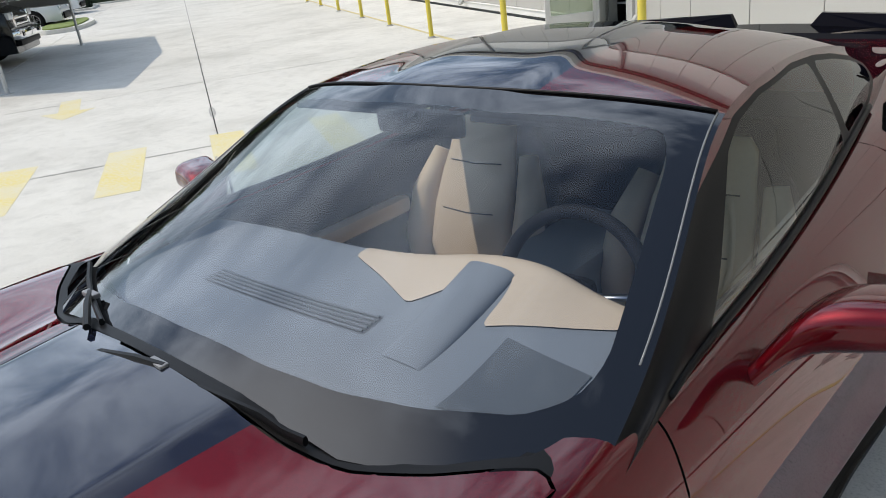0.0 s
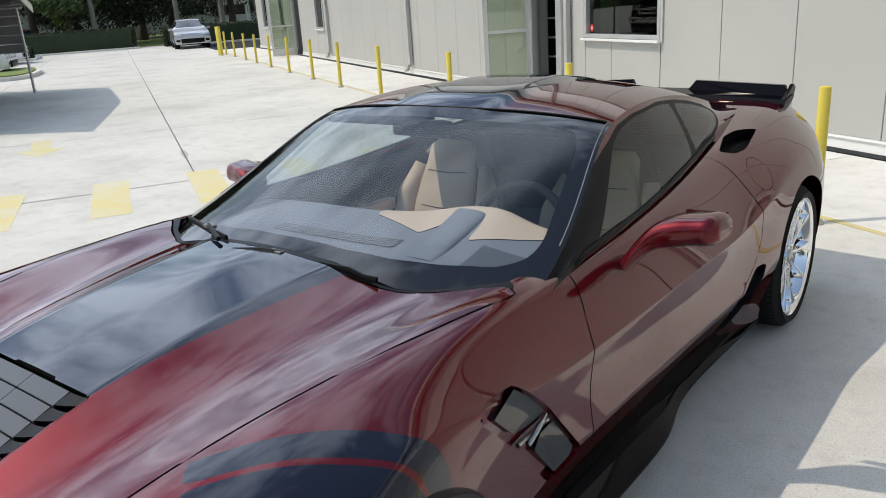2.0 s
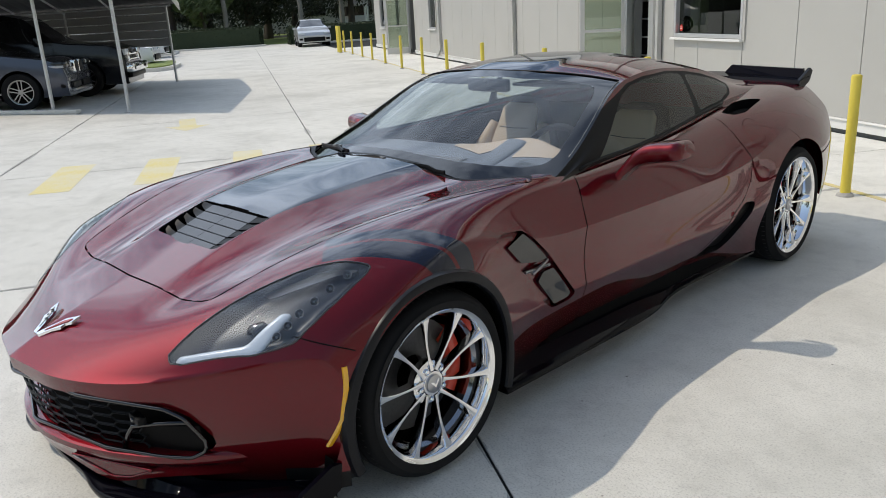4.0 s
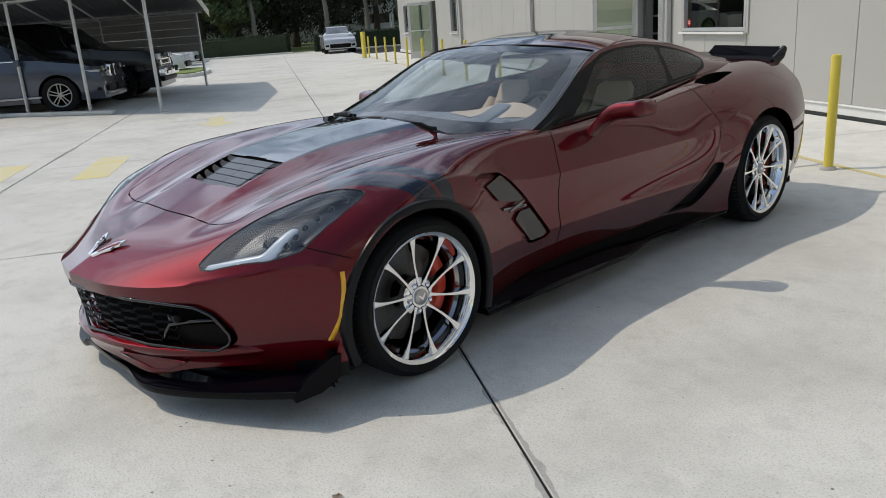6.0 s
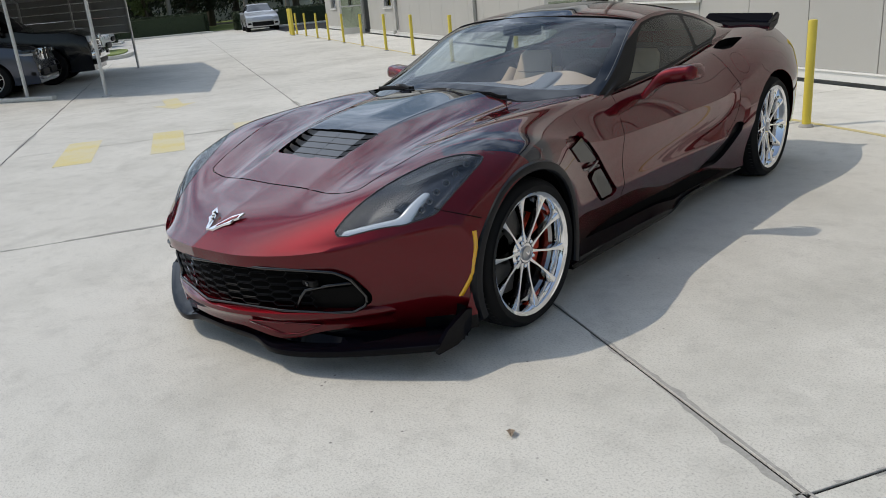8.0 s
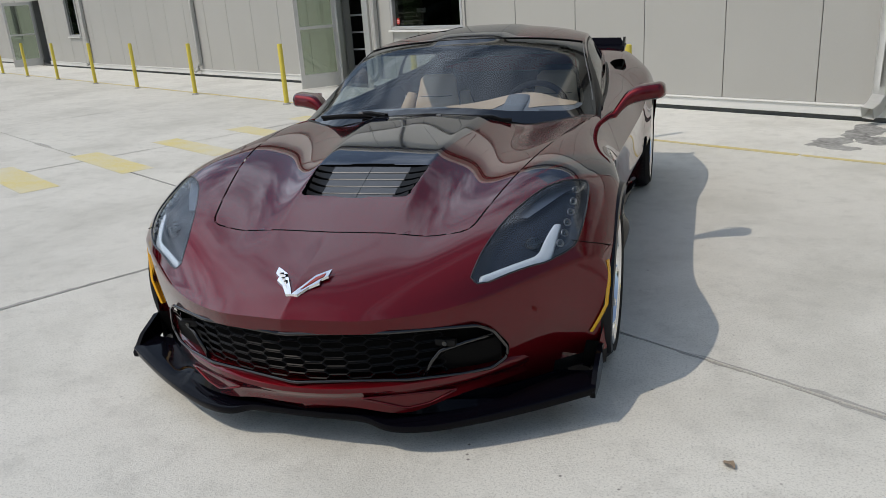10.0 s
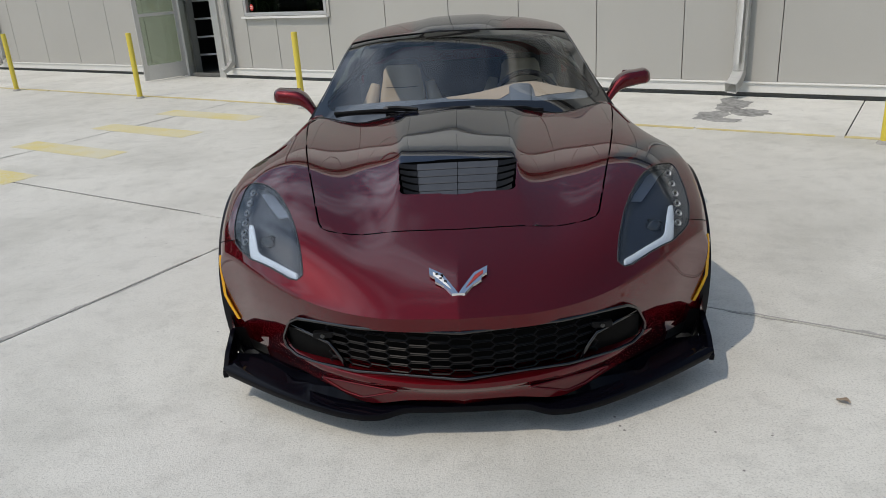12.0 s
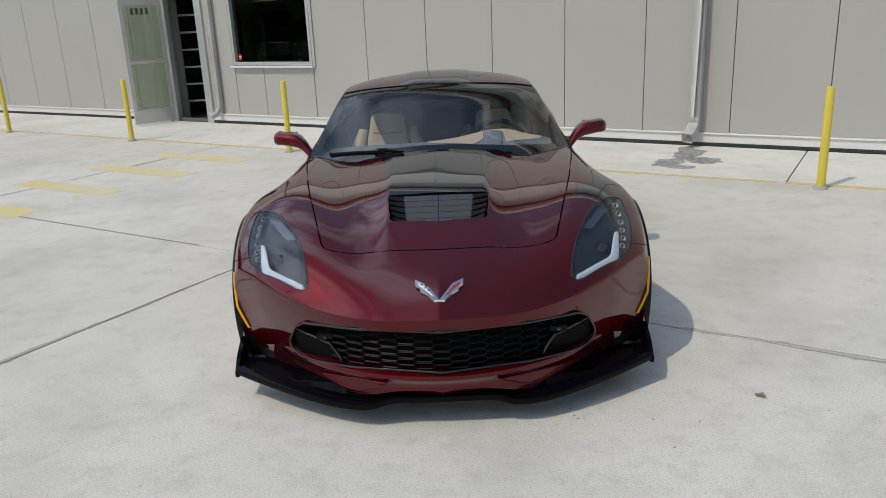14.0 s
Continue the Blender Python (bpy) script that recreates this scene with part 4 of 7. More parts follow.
def inside(outline):
    """Signed distance to a closed outline in a plane (negative inside), for an array of points."""
    p = np.array(outline, float)

    def f(a, b):
        q = np.stack([a, b], -1)
        best, odd = np.full(len(q), 1e9), np.zeros(len(q), bool)
        for i in range(len(p)):
            s, e = p[i - 1], p[i]
            d = e - s
            k = np.clip(((q - s) @ d) / max(d @ d, 1e-12), 0, 1)
            best = np.minimum(best, np.linalg.norm(q - (s + k[:, None] * d), axis=1))
            with np.errstate(divide="ignore", invalid="ignore"):
                cross = ((s[1] > q[:, 1]) != (e[1] > q[:, 1])) & (q[:, 0] < (e[0] - s[0]) * (q[:, 1] - s[1]) / (e[1] - s[1]) + s[0])
            odd ^= cross
        return np.where(odd, -best, best)

    return f


def rounded(outline, r, steps=5):
    """The outline with its corners cut round."""
    out, n = [], len(outline)
    for i in range(n):
        a, b, c = (Vector(outline[j % n]) for j in (i - 1, i, i + 1))
        u, w = a - b, c - b
        k = min(r, u.length * 0.45, w.length * 0.45)
        p, q = b + u.normalized() * k, b + w.normalized() * k
        for s in range(steps + 1):
            t = s / steps
            out.append(tuple((1 - t) ** 2 * p + 2 * t * (1 - t) * b + t * t * q))
    return out


def split(bm, field):
    """Cuts the faces along the line where field(x, y, z) is zero; returns the faces where it is negative."""
    co = np.array([v.co for v in bm.verts])
    f = field(co[:, 0], co[:, 1], co[:, 2])
    f = np.where(np.abs(f) < 2e-4, 2e-4, f)
    bm.verts.ensure_lookup_table()
    val = {v: f[i] for i, v in enumerate(bm.verts)}
    fresh = set()
    for e in [e for e in bm.edges if val[e.verts[0]] * val[e.verts[1]] < 0]:
        a, b = e.verts
        k = val[a] / (val[a] - val[b])
        _, v = bmesh.utils.edge_split(e, a, min(max(k, 0.02), 0.98))
        val[v] = 0.0
        fresh.add(v)
    for face in {fc for v in fresh for fc in v.link_faces}:
        on = [v for v in face.verts if v in fresh]
        if len(on) == 2 and on[0] not in [x for l in face.loops if l.vert is on[1] for x in (l.link_loop_next.vert, l.link_loop_prev.vert)]:
            bmesh.utils.face_split(face, on[0], on[1])
        elif len(on) == 4:
            pass
    return [fc for fc in bm.faces if sum(val[v] for v in fc.verts) < 0]


def take(bm, faces, drop=0.0):
    """Moves faces out of bm into a bmesh of their own."""
    out = bmesh.new()
    made = {}
    for f in faces:
        vs = []
        for v in f.verts:
            if v not in made:
                made[v] = out.verts.new(v.co - v.normal * drop)
            vs.append(made[v])
        nf = out.faces.new(vs)
        nf.material_index = f.material_index
        nf.smooth = True
    bmesh.ops.delete(bm, geom=list(faces), context="FACES")
    return out


def shell(bm, gap=0.0045, depth=0.02, edge_mat=0):
    """Draws a panel's border in a little and turns it down, so that a dark gap shows round it."""
    bm.normal_update()
    rim = [e for e in bm.edges if e.is_boundary]
    shift = {}
    for e in rim:
        f = e.link_faces[0]
        way = f.calc_center_median() - (e.verts[0].co + e.verts[1].co) / 2
        d = (e.verts[1].co - e.verts[0].co).normalized()
        way = (way - d * way.dot(d)).normalized()
        for v in e.verts:
            shift.setdefault(v, []).append(way)
    for v, ways in shift.items():
        v.co += sum(ways, Vector()).normalized() * gap
    normals = {v: v.normal.copy() for v in shift}
    res = bmesh.ops.extrude_edge_only(bm, edges=rim)["geom"]
    for v in res:
        if isinstance(v, bmesh.types.BMFace):
            v.material_index = edge_mat
        if isinstance(v, bmesh.types.BMVert):
            near = [o for e in v.link_edges for o in e.verts if o in normals]
            if near:
                v.co -= normals[near[0]] * depth
    return bm


def walled(bm, depth):
    """Raises a wall round a sunken panel, up to the surface that it was cut from."""
    bm.normal_update()
    rim = [e for e in bm.edges if e.is_boundary]
    normals = {v: v.normal.copy() for e in rim for v in e.verts}
    for g in bmesh.ops.extrude_edge_only(bm, edges=rim)["geom"]:
        if isinstance(g, bmesh.types.BMVert):
            base = [o for e in g.link_edges for o in e.verts if o in normals]
            if base:
                g.co += normals[base[0]] * depth
        elif isinstance(g, bmesh.types.BMFace):
            g.material_index = 1
    return bm


def plan(outline, top=0.4):
    g = inside(outline)
    return lambda x, y, z: np.where(z > top, g(x, y), 1.0)


def both(outline, lo=0.55):
    g = inside(outline)
    return lambda x, y, z: np.where(np.abs(x) > lo, g(y, z), 1.0)


def front(outline, back=-1.7):
    g = inside(outline)
    return lambda x, y, z: np.where(y < back, g(x, z), 1.0)


def mirror(points):
    """A left-right outline from its right half, given from the rear centre line to the front one."""
    return list(points) + [(-x, y) for x, y in points[::-1] if abs(x) > 1e-6]


car = thing("sports_car", "dark red metallic two-seat sports car with black stripes and chrome wheels", "car")
HUB_F, HUB_R = (-1.355, 0.326), (1.50, 0.340)
ARCH_F, ARCH_R = 0.372, 0.385

# wheel openings
for (hy, hz), r in ((HUB_F, ARCH_F), (HUB_R, ARCH_R)):
    gone = split(body_bm, lambda x, y, z: np.where(np.abs(x) > 0.5, np.hypot(y - hy, z - hz) - r, 1.0))
    gone = [f for f in gone if abs(f.calc_center_median().x) > 0.55 and f.calc_center_median().z < 0.80]
    bmesh.ops.delete(body_bm, geom=gone, context="FACES")
# cabin opening
cabin = mirror([(0, 1.75), (0.40, 1.72), (0.50, 1.4), (0.60, 0.95), (0.67, 0.5), (0.70, 0.1), (0.71, -0.2), (0.715, -0.45), (0.69, -0.60), (0.59, -0.69), (0.46, -0.755), (0.27, -0.78), (0, -0.79)])
bmesh.ops.delete(body_bm, geom=split(body_bm, plan(cabin, 0.75)), context="FACES")
# grille mouth
mouth = rounded(mirror([(0, 0.470), (0.36, 0.462), (0.595, 0.437), (0.640, 0.405), (0.678, 0.325), (0.672, 0.290), (0.630, 0.262), (0.55, 0.262), (0.39, 0.274), (0, 0.280)]), 0.014)
bmesh.ops.delete(body_bm, geom=split(body_bm, front(mouth)), context="FACES")
# bonnet vent, bonnet, stripe
vent = rounded(mirror([(0, -1.515), (0.243, -1.515), (0.223, -1.735), (0, -1.755)]), 0.012)
bmesh.ops.delete(body_bm, geom=split(body_bm, plan(vent)), context="FACES")
bonnet = rounded(mirror([(0, -0.812), (0.27, -0.805), (0.36, -0.798), (0.48, -0.772), (0.60, -0.704), (0.715, -0.610), (0.757, -0.635), (0.722, -0.93), (0.697, -1.08), (0.668, -1.28), (0.635, -1.45), (0.58, -1.69), (0.530, -1.90), (0.50, -1.928), (0.4, -1.947), (0.2, -1.957), (0, -1.967)]), 0.02)
hood_bm = take(body_bm, split(body_bm, plan(bonnet)))
# added near-black sheet below the hood, so that its gap stays dark
gap_sheet_bm = hood_bm.copy()
gap_sheet_bm.normal_update()
for v in gap_sheet_bm.verts:
    v.co = Vector((v.co.x * 1.035, v.co.y, v.co.z)) - v.normal * 0.030
part("hood_liner", gap_sheet_bm, "black_void", car)
for f in split(hood_bm, lambda x, y, z: np.where(y > -1.62, np.abs(x) - (0.238 + 0.075 * (y + 1.53) / 0.7), 1.0)):
    f.material_index = 1
hood = part("hood", shell(hood_bm, 0.0065, 0.02, 2), ["paint", "stripe", "black_void"], car, "dark red hood with a wide black centre stripe", smooth=50, keep=True)
# lamps
lamp = rounded([(0.566, -2.098), (0.584, -2.01), (0.621, -1.89), (0.655, -1.805), (0.708, -1.697), (0.738, -1.650), (0.793, -1.588), (0.868, -1.528), (0.882, -1.56), (0.891, -1.68), (0.889, -1.760), (0.876, -1.826), (0.842, -1.876), (0.796, -1.931), (0.690, -2.020), (0.604, -2.094)], 0.010)
lamps = {}
for side in (1, -1):
    g = inside([(side * a, b) for a, b in lamp])
    lamps[side] = take(body_bm, split(body_bm, lambda x, y, z: np.where(z > 0.535, g(x, y), 1.0)), 0.002)
# doors
door_line = [(-0.395, 0.90), (-0.435, 0.72), (-0.45, 0.52), (-0.435, 0.30), (-0.425, 0.215), (0.44, 0.215), (0.58, 0.285), (0.78, 0.44), (0.88, 0.50), (0.945, 0.59), (0.955, 0.70), (0.90, 0.83), (0.84, 1.0), (-0.30, 1.0)]
doors = {}
for side in (1, -1):
    g = inside(rounded(door_line, 0.03))
    doors[side] = take(body_bm, split(body_bm, lambda x, y, z: np.where(x * side > 0.55, g(y, z), 1.0)))
# fender outlet, sill scoop, haunch intake
outlet = rounded([(-1.018, 0.735), (-0.965, 0.752), (-0.83, 0.732), (-0.777, 0.688), (-0.677, 0.599), (-0.584, 0.489), (-0.508, 0.392), (-0.525, 0.368), (-0.65, 0.366), (-0.716, 0.408), (-0.808, 0.531)], 0.014)
scoop = rounded([(0.52, 0.245), (0.60, 0.278), (0.79, 0.425), (0.885, 0.485), (0.99, 0.475), (0.94, 0.40), (0.84, 0.27), (0.78, 0.235)], 0.015)
intake = rounded([(0.965, 0.685), (1.19, 0.628), (1.30, 0.636), (1.40, 0.698), (1.13, 0.738), (1.02, 0.728)], 0.012)
holes = {}
for side in (1, -1):
    for name, outline in (("outlet", outlet), ("scoop", scoop)):
        g = inside(outline)
        holes[name, side] = take(body_bm, split(body_bm, lambda x, y, z: np.where(x * side > 0.55, g(y, z), 1.0)), 0.026)
    g = inside(intake)
    holes["intake", side] = take(body_bm, split(body_bm, lambda x, y, z: np.where((x * side > 0.4) & (z > 0.8), g(y, x * side), 1.0)), 0.05)
# fuel door and door-release slot on the driver's haunch
fuel = take(body_bm, split(body_bm, lambda x, y, z: np.sqrt((x - 0.835) ** 2 + (y - 1.07) ** 2 + (z - 0.843) ** 2) - 0.085))


def slot_field(side):
    a, b = np.array((side * 0.782, 0.985, 0.880)), np.array((side * 0.822, 0.945, 0.832))

    def f(x, y, z):
        p = np.stack([x, y, z], -1)
        k = np.clip((p - a) @ (b - a) / ((b - a) @ (b - a)), 0, 1)
        return np.linalg.norm(p - a - k[:, None] * (b - a), axis=1) - 0.014

    return f


slots = {side: take(body_bm, split(body_bm, slot_field(side)), 0.012) for side in (1, -1)}
# twin slanting bands on the driver's fender
for k in (0, 1):
    lo, hi = ((0.007, 0.070), (-0.085, -0.007))[k]
    band = inside([(-1.43 + 0.767 * t + 0.64 * o, 0.80 + 0.64 * t - 0.767 * o) for t, o in ((-0.19, lo), (0.30, lo), (0.30, hi), (-0.19, hi))])
    for f in split(body_bm, lambda x, y, z: np.where((x > 0.5) & (z > 0.66), band(y, x), 1.0)):
        f.material_index = 1
for f in body_bm.faces:  # lower corner ahead of the wheel: dark reflections in the paint, coloured black
    c = f.calc_center_median()
    if abs(c.x) > 0.80 and c.y < -1.66 and c.z < 0.205:
        f.material_index = 2
cowl_line = rounded(mirror([(0, -0.60), (0.55, -0.585), (0.705, -0.580), (0.738, -0.618), (0.61, -0.742), (0.485, -0.802), (0.27, -0.825), (0, -0.832)]), 0.015)
for f in split(body_bm, plan(cowl_line, 0.78)):  # black strip between the hood and the windshield
    f.material_index = 2
body = part("body", body_bm, ["paint", "stripe", "black_satin"], car, smooth="keep")
body.data.shade_smooth()
body.data.set_sharp_from_angle(angle=radians(55))
for side in (1, -1):
    part("door", shell(doors[side], 0.0055, 0.02, 1), ["paint", "black_void"], car, smooth=50, keep=True)
    recess = np.array([v.co for v in holes["outlet", side].verts])
    well = part("side_outlet", walled(holes["outlet", side], 0.026), ["paint", "paint"], car, "slanted outlet with two gloss black vent panels behind the wheel", smooth=40)

    def sunk(p, q, h):
        w = np.exp(-((recess[:, 1] - p) ** 2 + (recess[:, 2] - q) ** 2) / 0.05**2)
        return (side * ((np.abs(recess[:, 0]) * w).sum() / w.sum() + h), p, q)

    for outline in ([(-0.925, 0.688), (-0.83, 0.719), (-0.775, 0.677), (-0.715, 0.622), (-0.672, 0.580), (-0.740, 0.583), (-0.842, 0.606)], [(-0.735, 0.500), (-0.700, 0.530), (-0.632, 0.530), (-0.575, 0.462), (-0.523, 0.392), (-0.545, 0.378), (-0.632, 0.376)]):
        bm = bmesh.new()
        prism(bm, rounded(outline, 0.008), -0.01, 0.012, sunk)
        part("vent_panel", bm, "black_gloss", well, "gloss black vent panel")
    bm = bmesh.new()  # the slim bright bar between the panels, with unreadable lettering as dark dashes
    tube(bm, [sunk(-0.822 + 0.027 * k, 0.563 - 0.0022 * k, 0.012) for k in range(7)], 0.0065, 8)
    bar = part("outlet_bar", bm, "satin", well, "slim bright trim bar", smooth=40)
    bm = bmesh.new()
    for k in range(6):
        box(bm, sunk(-0.742 + 0.0125 * k, 0.5565 - 0.0010 * k, 0.0182), (0.002, 0.008, 0.005))
    part("lettering_bars", bm, "black_satin", bar)
    part("release_slot", slots[side], "black_void", car, "dark door release slot", smooth=True)
    part("side_scoop", walled(holes["scoop", side], 0.026), ["black_satin", "black_satin"], car, "black scoop ahead of the rear wheel", smooth=40)
    part("haunch_intake", walled(holes["intake", side], 0.05), ["black_void", "black_void"], car, "black air intake on the rear haunch", smooth=40)

part("fuel_door", shell(fuel, 0.0022, 0.012), "paint", car, "round body-coloured fuel door", smooth=50, keep=True)

# ---- greenhouse ----
TOP_C = spline([(-0.92, 0.850), (-0.78, 0.918), (-0.60, 0.986), (-0.3, 1.096), (0.05, 1.213), (0.2, 1.240), (0.42, 1.258), (0.75, 1.243), (1.1, 1.185), (1.5, 1.095), (1.9, 1.005), (2.05, 0.975)])
TOP_E = spline([(-0.92, 0.77, -0.62, 0.815), (-0.60, 0.735, -0.36, 0.915), (-0.3, 0.675, -0.11, 1.040), (0.05, 0.612, 0.17, 1.162), (0.2, 0.597, 0.30, 1.182), (0.42, 0.582, 0.47, 1.190), (0.75, 0.548, 0.78, 1.172), (1.1, 0.525, 1.12, 1.122), (1.5, 0.48, 1.5, 1.045), (1.9, 0.42, 1.9, 0.985), (2.05, 0.40, 2.05, 0.955)])
BELT = spline([(-0.62, 0.795, 0.80), (-0.36, 0.762, 0.850), (0, 0.735, 0.868), (0.4, 0.70, 0.888), (0.8, 0.655, 0.922), (1.12, 0.61, 0.938), (1.5, 0.56, 0.955), (2.05, 0.50, 0.95)])
HEADER = 0.05
G_ST = list(np.linspace(-0.92, HEADER, 34)) + list(np.linspace(HEADER, 2.05, 70))[1:]
NT, NS = 40, 22
top_rows, side_rows = [], {1: [], -1: []}
for t in G_ST:
    zc = TOP_C(t)[0]
    xe, ye, ze = TOP_E(t)
    row = []
    for k in range(-NT, NT + 1):
        f = k / NT
        drop = 0.55 * f**2 + 0.45 * abs(f) ** 4
        hump = 0.012 * max(0.0, min(1.0, (t - 0.0) / 0.15)) * (1 / (1 + math.exp((abs(f) * xe - 0.20) / 0.018))) * max(0.0, min(1.0, (1.3 - t) / 0.5))
        row.append((f * xe, t + (ye - t) * f**2, zc + (ze - zc) * drop + hump))
    top_rows.append(row)
    bx, bz = BELT(ye)
    for side in (1, -1):
        ctl = [(xe, ze), (xe + 0.012, ze - 0.03), (xe + (bx - xe) * 0.45 + 0.018, ze + (bz - ze) * 0.45), (bx + 0.004, bz + 0.02), (bx, bz - 0.03)]
        side_rows[side].append([(side * x, ye, z) for x, z in bspline(ctl, NS)])
top_bm, _ = grid_mesh(top_rows)
bmesh.ops.recalc_face_normals(top_bm, faces=top_bm.faces)


def header_at(x):
    return HEADER + (0.17 - HEADER) * (x / 0.612) ** 2


ws_bm = take(top_bm, split(top_bm, lambda x, y, z: y - header_at(x)))
# clear glass inside, black border round it
frit = rounded(mirror([(0, -0.03), (0.22, -0.028), (0.46, 0.032), (0.55, 0.055), (0.588, -0.02), (0.688, -0.40), (0.686, -0.478), (0.64, -0.556), (0.517, -0.64), (0.389, -0.694), (0.238, -0.723), (0, -0.732)]), 0.03)
under = mirror([(0, -0.79), (0.27, -0.783), (0.46, -0.765), (0.60, -0.70), (0.70, -0.62), (0.80, -0.58), (0.80, -1.2), (0, -1.2)])
bmesh.ops.delete(ws_bm, geom=split(ws_bm, plan(under, 0.3)), context="FACES")
pane_bm = take(ws_bm, split(ws_bm, plan(frit, 0.3)))
covers = {side: take(ws_bm, split(ws_bm, lambda x, y, z: np.where(y > -0.50, (0.735 - 0.135 * (y + 0.40) / 0.57) - x * side - 0.02, 1.0))) for side in (1, -1)}
windshield = part("windshield", pane_bm, "windshield", car, "clear raked windshield mirroring the sky", smooth=True)
part("border", ws_bm, "black_gloss", windshield, "black painted glass border", smooth=True)
for side in (1, -1):
    part("a_pillar_cover", covers[side], "black_gloss", car, smooth=True)
rear_bm = take(top_bm, split(top_bm, lambda x, y, z: np.where((y > 0.95) & (np.abs(x) < 0.40), 0.98 - y, 1.0)))
roof_faces = split(top_bm, lambda x, y, z: np.where(y < 1.5, np.abs(x) - 0.25, 1.0))
for f in roof_faces:
    f.material_index = 1
part("roof", top_bm, ["paint", "stripe"], car, "dark red roof panel with a black centre band", smooth=40)
bm = bmesh.new()
rows_ = []
for x in np.linspace(-0.60, 0.60, 41):
    f = abs(x) / 0.612
    y = header_at(x)
    z = TOP_C(HEADER)[0] + (TOP_E(HEADER)[2] - TOP_C(HEADER)[0]) * (0.55 * f**2 + 0.45 * f**4)
    rows_.append((x, y, z + 0.003))
tube(bm, rows_, 0.0045, 6, 0.8)
part("header_seal", bm, "black_satin", car, "black rubber seal across the windshield header", smooth=True)
rear = part("rear_window", rear_bm, "dark_glass", car, "dark raked rear window", smooth=True)
SIDE_WIN = rounded([(-0.21, 0.872), (0.12, 1.105), (0.21, 1.138), (0.354, 1.158), (0.60, 1.160), (0.765, 1.145), (0.755, 1.05), (0.755, 0.942), (0.4, 0.902), (0.0, 0.882)], 0.012)
QUARTER = rounded([(0.81, 1.140), (1.00, 1.110), (1.18, 1.070), (1.29, 1.035), (1.25, 1.000), (1.13, 0.972), (0.815, 0.955), (0.80, 1.05)], 0.02)
for side in (1, -1):
    sb, _ = grid_mesh(side_rows[side])
    bmesh.ops.recalc_face_normals(sb, faces=sb.faces)
    g1, g2 = inside(SIDE_WIN), inside(QUARTER)
    w1 = take(sb, split(sb, lambda x, y, z: g1(y, z)))
    w2 = take(sb, split(sb, lambda x, y, z: g2(y, z)))
    dark = inside([(-0.75, 0.75), (-0.62, 0.90), (0.10, 1.118), (0.20, 1.152), (0.354, 1.170), (0.62, 1.172), (0.84, 1.150), (1.0, 1.124), (1.20, 1.08), (1.32, 1.038), (1.27, 0.985), (1.14, 0.958), (0.82, 0.938), (0.4, 0.886), (0.0, 0.868), (-0.3, 0.855)])
    for f in split(sb, lambda x, y, z: dark(y, z)):
        f.material_index = 1
    rail = part("roof_rail", sb, ["paint", "black_satin"], car, smooth=40)
    part("side_window", w1, "side_glass", car, "dark tinted door glass", smooth=True)
    part("quarter_window", w2, "side_glass", car, "dark tinted quarter glass", smooth=True)
    bm = bmesh.new()
    tube(bm, [(side * (BELT(y)[0] + 0.002), y, BELT(y)[1] + 0.014) for y in np.linspace(-0.36, 1.12, 30)], 0.009, 6)
    part("belt_seal", bm, "black_satin", car, smooth=True)

# ---- wheels ----


